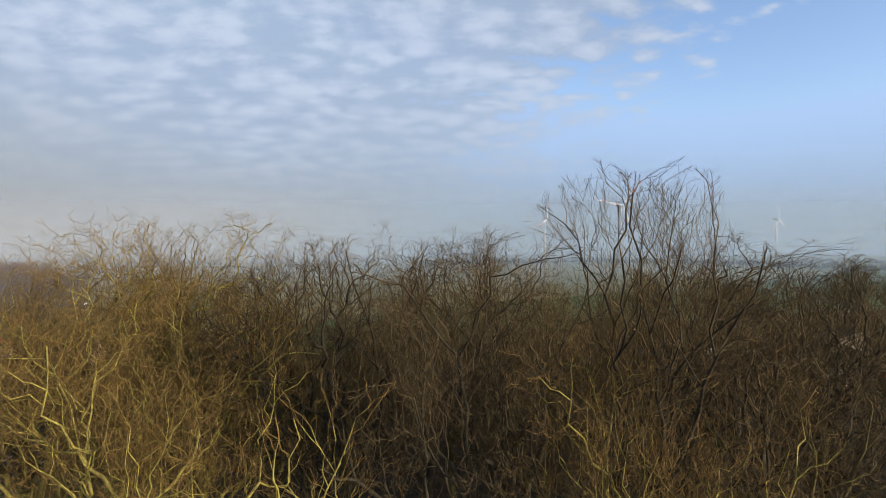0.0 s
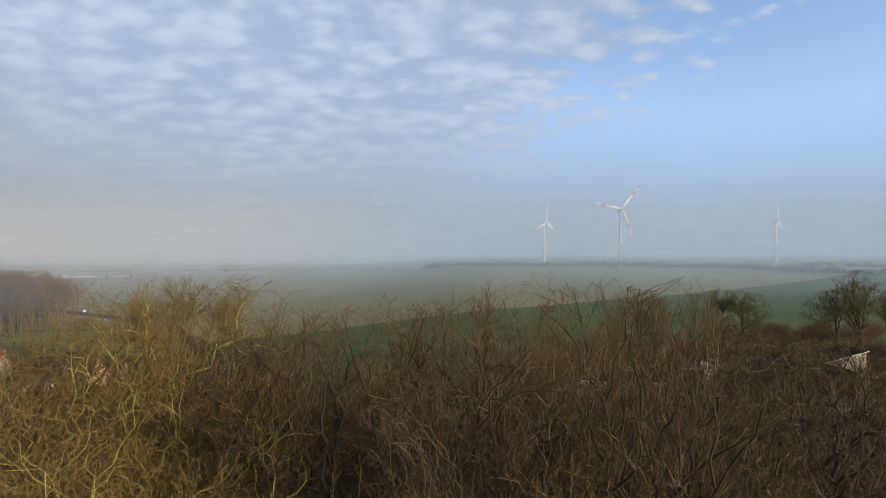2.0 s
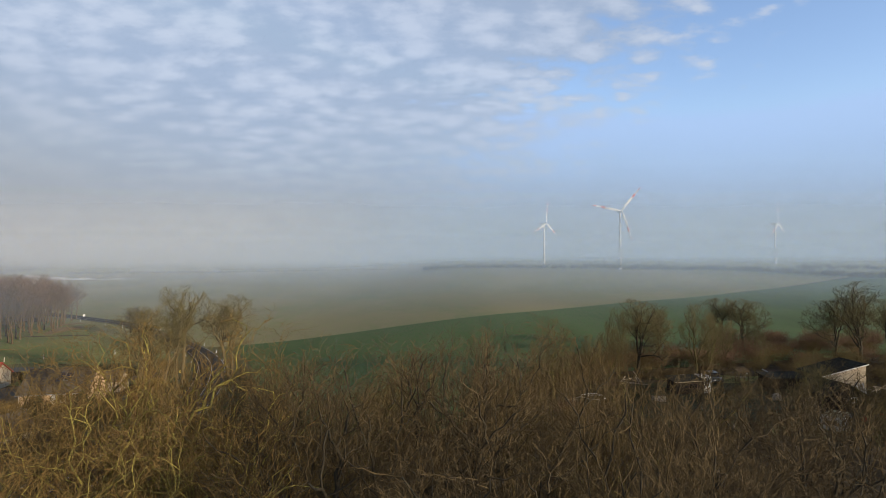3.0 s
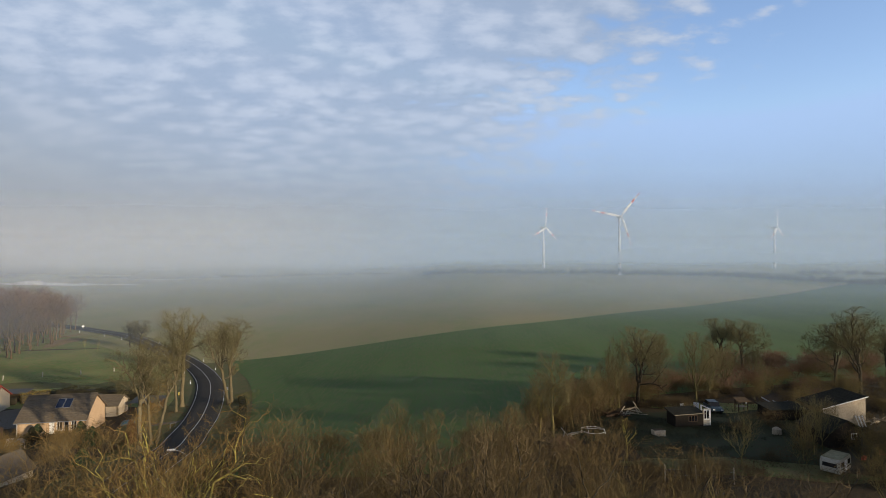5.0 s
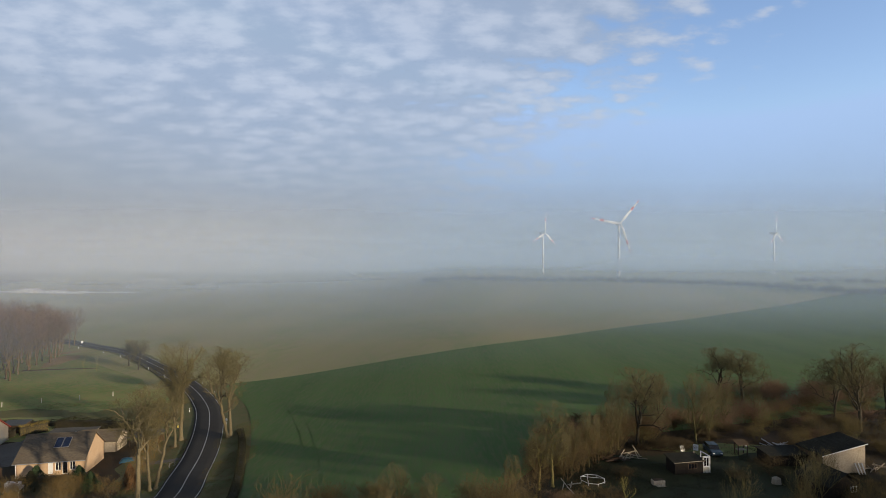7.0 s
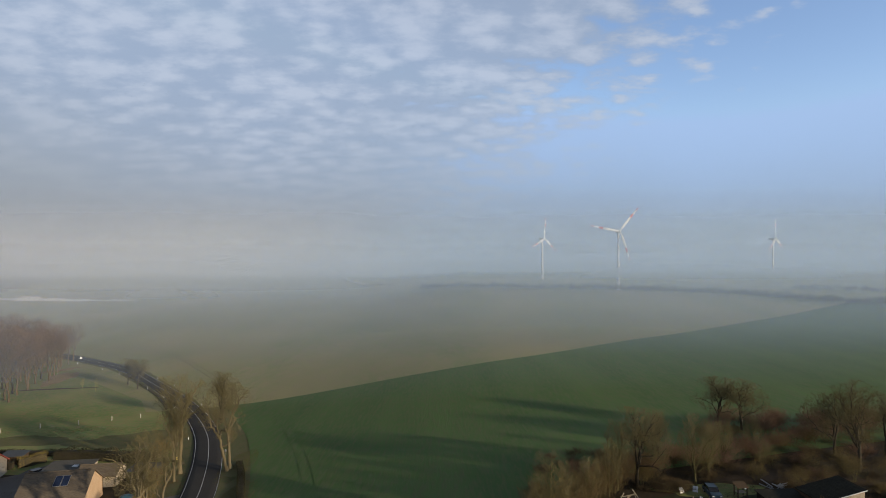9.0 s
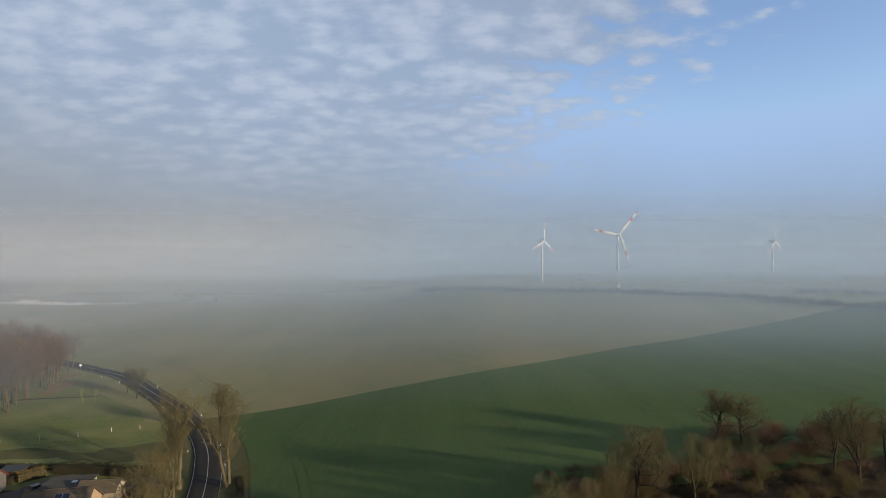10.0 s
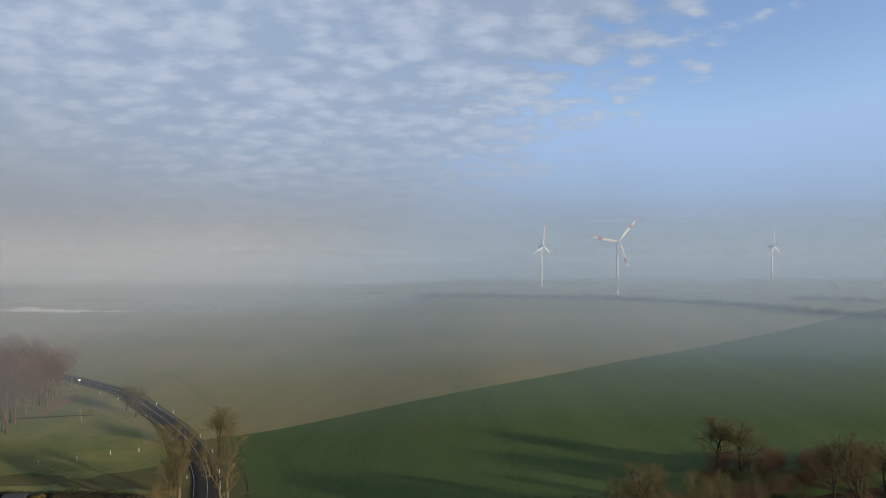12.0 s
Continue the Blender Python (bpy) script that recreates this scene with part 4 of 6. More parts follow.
# ---- wind turbines ----
def turbine(x, y, hub, blade, turn, spin, label):
    e = thing("wind_turbine", (x, y, land(x, y)), turn, label, "wind turbine", "wind turbines")
    bm = bmesh.new()
    rod(bm, (0, 0, -1), (0, 0, hub - 1.2), 1.6, 0.95, 20)
    part("tower", bm, M_WHITE, e, smooth=True)
    bm = boxes((-1.3, 1.3, -2.6, 5.2, -1.3, 1.4), bevel=0.5)
    bmesh.ops.translate(bm, verts=bm.verts, vec=(0, 0, hub))
    part("nacelle", bm, M_WHITE, e)
    bm = bmesh.new()
    bmesh.ops.create_uvsphere(bm, u_segments=14, v_segments=8, radius=1.3)
    for v in bm.verts:
        v.co.y *= 1.3
        v.co += Vector((0, -3.6, hub))
    h = part("rotor_hub", bm, M_WHITE, e, smooth=True)
    for k in range(3):
        a = radians(spin + 120 * k)
        for nm, s0, s1, mat in (("blade", 0.0, 0.56, M_WHITE), ("red_band", 0.56, 0.70, M_RED), ("blade_middle", 0.70, 0.88, M_WHITE), ("red_tip", 0.88, 1.0, M_RED)):
            bm = bmesh.new()
            rings = []
            for i in range(6):
                s = s0 + (s1 - s0) * i / 5
                r = 1.0 + s * (blade - 1.0)
                chord = 1.2 + 1.5 * s / 0.2 if s < 0.2 else 2.7 * ((1 - s) / 0.8) ** 0.8 + 0.5 * s
                th = 0.55 * (1 - s) + 0.1
                tw = radians(16 * (1 - s))
                ring = []
                for q in range(8):
                    w = q * math.pi / 4
                    cx, cy = math.cos(w) * chord / 2 - chord * 0.12, math.sin(w) * th / 2
                    lx, ly = cx * math.cos(tw) - cy * math.sin(tw), cx * math.sin(tw) + cy * math.cos(tw)
                    X = math.sin(a) * r + math.cos(a) * lx
                    Z = math.cos(a) * r - math.sin(a) * lx
                    ring.append(bm.verts.new((X, -3.9 + ly, hub + Z)))
                rings.append(ring)
            for p, q in zip(rings, rings[1:]):
                for i in range(8):
                    bm.faces.new((p[i], p[(i + 1) % 8], q[(i + 1) % 8], q[i]))
            bm.faces.new(rings[0])
            bm.faces.new(rings[-1][::-1])
            bmesh.ops.recalc_face_normals(bm, faces=bm.faces)
            part(nm, bm, mat, h, "red warning band" if mat is M_RED else "", smooth=True)
    return e


turbine(173, 551, 57.5, 30.0, 8, -80, "white wind turbine with red bands on three blades")
turbine(139, 772, 57.5, 28.5, 40, 5, "white wind turbine dim in the mist")
turbine(454, 772, 57.5, 28.5, 40, -3, "white wind turbine dim in the mist")


# ---- materials of the things ----
M_PEACH = mottled("peach_render", (0.52, 0.36, 0.22), (0.58, 0.42, 0.27), (0.46, 0.31, 0.19), 0.7, 6.0, 0.9, relief=0.2, distance=0.01)
M_PALE = mottled("pale_render", (0.46, 0.38, 0.28), (0.54, 0.46, 0.35), (0.34, 0.28, 0.20), 0.6, 5.0, 0.9, relief=0.2, distance=0.01)
M_ROOF = mottled("weathered_roof_tiles", (0.125, 0.098, 0.070), (0.155, 0.128, 0.094), (0.080, 0.066, 0.050), 0.5, 4.0, 0.85, relief=0.6, distance=0.04, stretch=(0.5, 2.2, 2.2, 0.2))
M_REDROOF = mottled("red_roof_tiles", (0.42, 0.085, 0.05), (0.36, 0.075, 0.05), (0.26, 0.06, 0.045), 0.6, 4.0, 0.8, relief=0.5, distance=0.03)
M_FELT = mottled("roofing_felt", (0.085, 0.078, 0.066), (0.12, 0.108, 0.09), (0.06, 0.06, 0.05), 0.3, 3.0, 0.9, relief=0.2)
M_SHEET = mottled("grey_blue_roof_sheet", (0.055, 0.060, 0.066), (0.075, 0.080, 0.085), (0.04, 0.043, 0.046), 0.4, 4.0, 0.6, relief=0.4, distance=0.02, stretch=(6, 0.4, 1, 0))
M_DARKFELT = mottled("old_dark_felt", (0.030, 0.028, 0.022), (0.042, 0.040, 0.030), (0.022, 0.022, 0.016), 0.4, 3.0, 0.95, relief=0.3, spec=0.1)
# timber whose colour is lowered to stand in for the garden's shade
M_BLACKWOOD = mottled("shade_dark_timber", (0.018, 0.014, 0.010), (0.026, 0.020, 0.014), (0.013, 0.010, 0.008), 0.8, 6.0, 0.9, relief=0.4, stretch=(5, 5, 0.6, 0))
M_WOOD = mottled("dark_weathered_wood", (0.070, 0.043, 0.026), (0.10, 0.062, 0.038), (0.045, 0.03, 0.02), 0.8, 6.0, 0.85, relief=0.4, stretch=(5, 5, 0.6, 0))
M_PALEWOOD = mottled("pale_weathered_wood", (0.34, 0.28, 0.20), (0.42, 0.36, 0.27), (0.25, 0.20, 0.14), 0.8, 6.0, 0.85, relief=0.4, stretch=(5, 5, 0.6, 0))
M_GLASS = mottled("dark_window_glass", (0.015, 0.017, 0.020), (0.022, 0.024, 0.028), (0.012, 0.012, 0.015), 0.5, 2.0, 0.08, relief=0.02, spec=0.6)
M_CELL = mottled("solar_cells", (0.016, 0.026, 0.055), (0.022, 0.035, 0.075), (0.012, 0.018, 0.04), 1.5, 8.0, 0.16, relief=0.02, spec=0.6)
M_METAL = mottled("grey_metal", (0.36, 0.37, 0.38), (0.44, 0.45, 0.46), (0.28, 0.28, 0.29), 1.0, 8.0, 0.45, 0.6, relief=0.08, world_space=False)
M_BLACK = mottled("black_rubber", (0.018, 0.018, 0.018), (0.028, 0.028, 0.028), (0.012, 0.012, 0.012), 2.0, 9.0, 0.7, relief=0.1, world_space=False)
M_CARBLUE = mottled("dark_blue_paint", (0.02, 0.045, 0.07), (0.03, 0.06, 0.09), (0.015, 0.03, 0.05), 0.6, 4.0, 0.3, relief=0.02, world_space=False, spec=0.6)
M_CARGREY = mottled("dark_grey_paint", (0.05, 0.055, 0.06), (0.07, 0.075, 0.08), (0.04, 0.04, 0.045), 0.6, 4.0, 0.3, relief=0.02, world_space=False, spec=0.6)
M_CREAM = mottled("cream_panel", (0.44, 0.41, 0.34), (0.52, 0.49, 0.41), (0.34, 0.31, 0.25), 0.9, 4.0, 0.5, relief=0.06, world_space=False)
M_MOSSROOF = mottled("mossy_caravan_roof", (0.24, 0.22, 0.12), (0.34, 0.32, 0.22), (0.16, 0.15, 0.08), 0.9, 4.0, 0.8, relief=0.2, world_space=False)
M_GRAVEL = mottled("grey_yard_gravel", (0.12, 0.11, 0.098), (0.16, 0.145, 0.125), (0.09, 0.08, 0.07), 0.3, 5.0, 0.95, relief=0.3)
M_SOIL = mottled("bare_brown_soil", (0.062, 0.042, 0.023), (0.085, 0.056, 0.032), (0.048, 0.034, 0.019), 0.3, 3.0, 0.95, relief=0.5, distance=0.08)
M_LAWN = mottled("garden_lawn", (0.024, 0.036, 0.010), (0.034, 0.042, 0.013), (0.036, 0.030, 0.014), 0.15, 2.0, 0.95, relief=0.5, distance=0.06)
M_STRAW = mottled("dry_straw_grass", (0.26, 0.175, 0.085), (0.31, 0.22, 0.115), (0.19, 0.125, 0.06), 0.2, 2.4, 0.95, relief=0.6, distance=0.1)
M_GREENLEAF = mottled("evergreen_leaves", (0.030, 0.055, 0.022), (0.048, 0.075, 0.028), (0.022, 0.038, 0.016), 0.8, 6.0, 0.75, relief=0.1)
M_DARKLEAF = mottled("dark_hedge_leaves", (0.024, 0.028, 0.012), (0.034, 0.033, 0.016), (0.020, 0.019, 0.010), 0.6, 5.0, 0.8, relief=0.1)
M_BANKLEAF = mottled("bank_weeds", (0.034, 0.040, 0.014), (0.050, 0.042, 0.018), (0.030, 0.026, 0.012), 0.6, 5.0, 0.9, relief=0.1)
M_GOLDLEAF = mottled("golden_hedge_leaves", (0.30, 0.22, 0.045), (0.22, 0.17, 0.04), (0.16, 0.13, 0.035), 0.8, 6.0, 0.8, relief=0.1)
M_DEADWEED = mottled("dead_weed_stalks", (0.075, 0.048, 0.022), (0.055, 0.040, 0.018), (0.10, 0.062, 0.030), 0.5, 5.0, 0.9, relief=0.1)
M_RUSTLEAF = mottled("withered_brown_leaves", (0.19, 0.105, 0.04), (0.15, 0.085, 0.036), (0.11, 0.06, 0.03), 0.8, 6.0, 0.85, relief=0.1)
M_TARP = mottled("blue_tarpaulin", (0.02, 0.07, 0.11), (0.025, 0.09, 0.14), (0.015, 0.05, 0.08), 0.8, 4.0, 0.5, relief=0.2, world_space=False)
M_YELLOW = mottled("yellow_sign_paint", (0.62, 0.50, 0.12), (0.68, 0.56, 0.16), (0.5, 0.4, 0.1), 0.9, 5.0, 0.5, relief=0.05, world_space=False)


def wall(name, length, height, thick, holes, mat, parent, origin=(0, 0, 0), turn=0, label="", gable=0.0):
    """A wall along x with openings (x0, x1, z0, z1) right through it; a gable adds a peak."""
    bm = bmesh.new()
    cx = sorted({0.0, length, *[h[0] for h in holes], *[h[1] for h in holes]})
    cz = sorted({0.0, height, *[h[2] for h in holes], *[h[3] for h in holes]})
    for x0, x1 in zip(cx, cx[1:]):
        for z0, z1 in zip(cz, cz[1:]):
            mx, mz = (x0 + x1) / 2, (z0 + z1) / 2
            if not any(h[0] < mx < h[1] and h[2] < mz < h[3] for h in holes):
                box(bm, x0, x1, 0, thick, z0, z1)
    if gable:
        prism(bm, ((0, height), (length, height), (length / 2, height + gable)), 0, thick)
    bmesh.ops.remove_doubles(bm, verts=bm.verts, dist=0.0005)
    bmesh.ops.transform(bm, matrix=pose(*origin, 0, 0, turn), verts=bm.verts)
    return part(name, bm, mat, parent, label)


def window(x0, x1, z0, z1, parent, frame_mat, y=0.08, bars=1, name="window", label="", pane_mat=None):
    """Frame with a pane, set into a wall opening."""
    t = 0.09
    bm = boxes((x0, x1, y, y + 0.1, z0, z0 + t), (x0, x1, y, y + 0.1, z1 - t, z1), (x0, x0 + t, y, y + 0.1, z0 + t, z1 - t), (x1 - t, x1, y, y + 0.1, z0 + t, z1 - t))
    for k in range(bars):
        c = x0 + (x1 - x0) * (k + 1) / (bars + 1)
        box(bm, c - 0.035, c + 0.035, y + 0.01, y + 0.09, z0 + t, z1 - t)
    w = part(name, bm, frame_mat, parent, label)
    part("pane", boxes((x0 + t, x1 - t, y + 0.045, y + 0.06, z0 + t, z1 - t)), pane_mat or M_GLASS, w, "dark glass pane")
    return w


def slab(bm, a, b, c, d, thick):
    """A sloping slab from four top corners."""
    top = [bm.verts.new(v) for v in (a, b, c, d)]
    low = [bm.verts.new((v[0], v[1], v[2] - thick)) for v in (a, b, c, d)]
    bm.faces.new(top)
    bm.faces.new(low[::-1])
    for k in range(4):
        bm.faces.new((top[k], low[k], low[(k + 1) % 4], top[(k + 1) % 4]))
    bmesh.ops.recalc_face_normals(bm, faces=bm.faces)
    return bm


def gable_roof(length, depth, eave, rise, over, mat, parent, ends=0.35, courses=0):
    m = depth / 2
    drop = over * rise / m
    for s, nm in ((0, "roof_slope"), (1, "roof_slope")):
        y_e, y_r = (-over, m) if s == 0 else (depth + over, m)
        bm = slab(bmesh.new(), (-ends, y_e, eave - drop + 0.16), (length + ends, y_e, eave - drop + 0.16), (length + ends, y_r, eave + rise + 0.16), (-ends, y_r, eave + rise + 0.16), 0.15)
        roof = part(nm, bm, mat, parent)
        # overlapping tile courses stand proud of the slope
        for k in range(courses):
            f0, f1 = k / courses, (k + 1) / courses
            ya, yb = y_e + (y_r - y_e) * f0, y_e + (y_r - y_e) * f1
            za, zb = eave - drop + 0.16 + (rise + drop) * f0, eave - drop + 0.16 + (rise + drop) * f1
            c = slab(bmesh.new(), (-ends + 0.01, ya, za + 0.06), (length + ends - 0.01, ya, za + 0.06), (length + ends - 0.01, yb, zb + 0.015), (-ends + 0.01, yb, zb + 0.015), 0.05)
            part("tile_course", c, mat, roof)
    part("ridge_cap", rod(bmesh.new(), (-ends, m, eave + rise + 0.18), (length + ends, m, eave + rise + 0.18), 0.13, sides=8), mat, parent)


# ---- the peach house ----
def peach_house():
    e = thing("house", (-71.7, 96.2, 3.7), 12, "peach rendered bungalow with a brown tiled roof", "house")
    L, W, H, R = 10.5, 9.0, 2.6, 3.1
    holes = ((4.9, 5.7, 0.25, 2.25), (6.0, 6.9, 0.75, 2.25), (7.1, 7.9, 0.1, 2.25), (8.2, 9.1, 0.75, 2.3))
    part("plinth", boxes((-0.03, L + 0.03, -0.03, W + 0.03, -2.2, 0.06)), M_PEACH, e, "pale plinth")
    part("floor_slab", boxes((0.35, L - 0.35, 0.35, W - 0.35, 0.07, 0.12)), M_WOOD, e)
    wall("wall_front", L, H, 0.3, holes, M_PEACH, e, (0, 0, 0.06))
    wall("wall_back", L, H, 0.3, (), M_PEACH, e, (0, W - 0.3, 0.06))
    wall("gable_wall", W, H, 0.3, (), M_PEACH, e, (L, 0, 0.06), 90, "pale gable wall", R)
    wall("gable_wall", W, H, 0.3, (), M_PEACH, e, (0.3, 0, 0.06), 90, "", R)
    gable_roof(L, W, H + 0.06, R, 0.4, M_ROOF, e, 0.3, 11)
    part("terrace_shutter", boxes((4.9, 5.7, 0.05, 0.12, 0.31, 2.31), bevel=0.01), M_WHITE, e, "white closed shutter")
    window(6.0, 6.9, 0.81, 2.31, e, M_WHITE)
    window(8.2, 9.1, 0.81, 2.36, e, M_WHITE)
    d = window(7.1, 7.9, 0.16, 2.31, e, M_WHITE, bars=0, name="terrace_door", label="white glazed terrace door")
    part("handle", rod(bmesh.new(), (7.25, 0.05, 1.15), (7.25, 0.05, 1.3), 0.015, sides=6), M_METAL, d)
    for x0, x1 in ((5.95, 6.95), (8.15, 9.15)):
        part("window_sill", boxes((x0, x1, -0.12, 0.08, 0.72, 0.80), bevel=0.01), M_PEACH, e)
        part("curtain", boxes((x0 + 0.15, x1 - 0.15, 0.24, 0.26, 1.75, 2.2)), M_WHITE, e, "short white curtain")
    part("gutter", rod(bmesh.new(), (-0.3, -0.45, H - 0.2), (L + 0.3, -0.45, H - 0.2), 0.07, sides=8), M_METAL, e, "grey gutter")
    part("downpipe", rod(bmesh.new(), (0.1, -0.12, 0.0), (0.1, -0.12, H - 0.2), 0.05, sides=8), M_WHITE, e, "white downpipe")
    # solar collectors lie on the front slope
    a = math.atan2(R, W / 2)
    for k in range(2):
        x = 5.0 + k * 1.22
        p = part("solar_panel", box(bmesh.new(), 0, 1.14, 0, 2.1, 0, 0.09), M_METAL, e, "grey framed solar panel")
        p.matrix_basis = Matrix.Translation((x, 2.2 * math.cos(a), H + 0.33 + 2.2 * math.sin(a))) @ Matrix.Rotation(a, 4, "X")
        part("cells", boxes((0.05, 1.09, 0.05, 2.05, 0.094, 0.10)), M_CELL, p, "blue-black cells")
    return e


peach_house()


def annex():
    e = thing("outbuilding", (-70.2, 110.0, 2.9), 8, "pale rendered outbuilding with a brown shallow roof", "outbuilding")
    L, W, H, R = 7.2, 5.0, 2.3, 1.35
    part("plinth", boxes((-0.03, L + 0.03, -0.03, W + 0.03, -1.0, 0.06)), M_PALE, e)
    wall("wall_front", L, H, 0.25, ((2.6, 5.0, 0.0, 1.95),), M_PALE, e, (0, 0, 0.06))
    wall("wall_back", L, H, 0.25, (), M_PALE, e, (0, W - 0.25, 0.06))
    wall("gable_wall", W, H, 0.25, (), M_PALE, e, (L, 0, 0.06), 90, "", R)
    wall("gable_wall", W, H, 0.25, (), M_PALE, e, (0.25, 0, 0.06), 90, "", R)
    gable_roof(L, W, H + 0.06, R, 0.3, M_ROOF, e, 0.2, 7)
    g = part("garage_door", boxes(*[(2.6, 5.0, 0.06, 0.12, 0.08 + k * 0.24, 0.30 + k * 0.24) for k in range(8)], bevel=0.01), M_PALEWOOD, e, "grey slatted double door")
    part("handle", rod(bmesh.new(), (3.78, 0.02, 1.0), (3.82, 0.02, 1.15), 0.02, sides=6), M_METAL, g)
    return e


annex()


def flat_shed(name, at, turn, size, h0, h1, wall_mat, roof_mat, label, category, posts=False, opening=None):
    """Mono-pitch shed: the roof rises from the front to the back."""
    L, W = size
    e = thing(name, at, turn, label, category)
    if posts:
        for x in (0.06, L / 2, L - 0.06):
            for y, h in ((0.06, h0), (W - 0.06, h1)):
                part("post", boxes((x - 0.06, x + 0.06, y - 0.06, y + 0.06, -0.6, h - 0.02)), wall_mat, e)
        part("back_wall", boxes((0.12, L - 0.12, W - 0.2, W - 0.12, -0.4, h1 - 0.05)), wall_mat, e)
    else:
        wall("wall_front", L, h0, 0.15, (opening,) if opening else (), wall_mat, e)
        wall("wall_back", L, h1, 0.15, (), wall_mat, e, (0, W - 0.15, 0))
        part("footing", boxes((0, L, 0, W, -0.8, -0.002)), wall_mat, e)
        for x in (0, L - 0.15):
            bm = bmesh.new()
            v0 = [bm.verts.new(p) for p in ((x, 0.15, 0), (x, W - 0.15, 0), (x, W - 0.15, h1), (x, 0.15, h0))]
            v1 = [bm.verts.new((p.co.x + 0.15, p.co.y, p.co.z)) for p in v0]
            bm.faces.new(v0)
            bm.faces.new(v1[::-1])
            for k in range(4):
                bm.faces.new((v0[k], v1[k], v1[(k + 1) % 4], v0[(k + 1) % 4]))
            bmesh.ops.recalc_face_normals(bm, faces=bm.faces)
            part("side_wall", bm, wall_mat, e)
    o = 0.3
    s = (h1 - h0) / W
    part("roof", slab(bmesh.new(), (-o, -o, h0 - o * s + 0.13), (L + o, -o, h0 - o * s + 0.13), (L + o, W + o, h1 + o * s + 0.13), (-o, W + o, h1 + o * s + 0.13), 0.12), roof_mat, e)
    return e


garage = flat_shed("garage", (-79.0, 112.5, 2.75), 8, (8.2, 6.0), 2.3, 2.5, M_PALE, M_FELT, "low garage with a grey felt roof behind the house", "garage")
part("roof_light", boxes((5.0, 6.0, 2.2, 3.0, 2.5, 2.75), bevel=0.05), M_WHITE, garage, "white roof light")
lean = flat_shed("open_shed", (-62.0, 113.5, 2.95), 2, (5.4, 3.4), 2.1, 2.5, M_WOOD, M_SHEET, "open wooden shed with a grey-blue sheet roof", "shed", posts=True)
flat_shed("garden_shed", (-95.5, 124.0, 2.4), 5, (4.4, 2.6), 1.9, 2.2, M_WOOD, M_SHEET, "dark wooden garden shed with a pale flat roof", "shed")


def red_house():
    e = thing("house", (-99.0, 109.5, 2.7), 14, "pale house with a red tiled roof", "house")
    L, W, H, R = 10.5, 8.0, 2.6, 2.4
    part("plinth", boxes((-0.03, L + 0.03, -0.03, W + 0.03, -1.0, 0.06)), M_PALE, e)
    wall("wall_front", L, H, 0.3, ((1.5, 2.6, 0.9, 2.1), (7.0, 8.0, 0.9, 2.1)), M_PALE, e, (0, 0, 0.06))
    wall("wall_back", L, H, 0.3, (), M_PALE, e, (0, W - 0.3, 0.06))
    wall("gable_wall", W, H, 0.3, ((2.2, 3.2, 0.8, 2.1),), M_PALE, e, (L, 0, 0.06), 90, "", R)
    wall("gable_wall", W, H, 0.3, (), M_PALE, e, (0.3, 0, 0.06), 90, "", R)
    for x in (1.5, 7.0):
        window(x, x + 1.05, 0.96, 2.16, e, M_WHITE)
    g = window(2.2, 3.2, 0.86, 2.16, e, M_WHITE)
    g.matrix_basis = pose(L, 0, 0, 0, 0, 90)
    gable_roof(L, W, H + 0.06, R, 0.45, M_REDROOF, e, 0.3, 9)


red_house()


def gable_cottage():
    e = thing("garden_house", (-52.4, 63.0, land(-49, 64) - 0.6), -10, "small pale garden house with a steep dark roof", "garden house")
    W, L, H, R = 3.8, 4.6, 1.5, 1.75
    part("footing", boxes((0, W, 0, L, -1.5, -0.002)), M_PALE, e)
    wall("wall_front", W, H, 0.2, ((1.5, 2.3, 0.5, 1.5),), M_PALE, e)
    wall("wall_back", W, H, 0.2, (), M_PALE, e, (0, L - 0.2, 0))
    for x in (0.2, W):
        wall("side_wall", L - 0.42, H, 0.2, (), M_PALE, e, (x, 0.21, 0), 90)
    for y in (0, L - 0.2):
        part("gable", prism(bmesh.new(), ((0, H), (W, H), (W / 2, H + R)), y, y + 0.2), M_PALE, e)
    window(1.5, 2.3, 0.5, 1.5, e, M_WHITE)
    for s in (0, 1):
        x_e = -0.3 if s == 0 else W + 0.3
        part("roof_slope", slab(bmesh.new(), (x_e, -0.25, H - 0.1), (x_e, L + 0.25, H - 0.1), (W / 2, L + 0.25, H + R + 0.2), (W / 2, -0.25, H + R + 0.2), 0.14), M_ROOF, e)


gable_cottage()

# ---- plants with leaves ----
def leaf_cloud(pts, size, rng_n):
    """Small tilted leaf quads at many points."""
    n = len(pts)
    d = rng_n.normal(0, 1, (n, 3))
    d /= np.linalg.norm(d, axis=1, keepdims=True)
    r = rng_n.normal(0, 1, (n, 3))
    u = np.cross(d, r)
    u /= np.linalg.norm(u, axis=1, keepdims=True)
    v = np.cross(d, u)
    s = size * rng_n.uniform(0.6, 1.4, (n, 1))
    q = np.stack([pts - u * s, pts - v * s * 0.5, pts + u * s, pts + v * s * 0.5], axis=1)
    return q.reshape(-1, 3), np.arange(4 * n).reshape(n, 4)


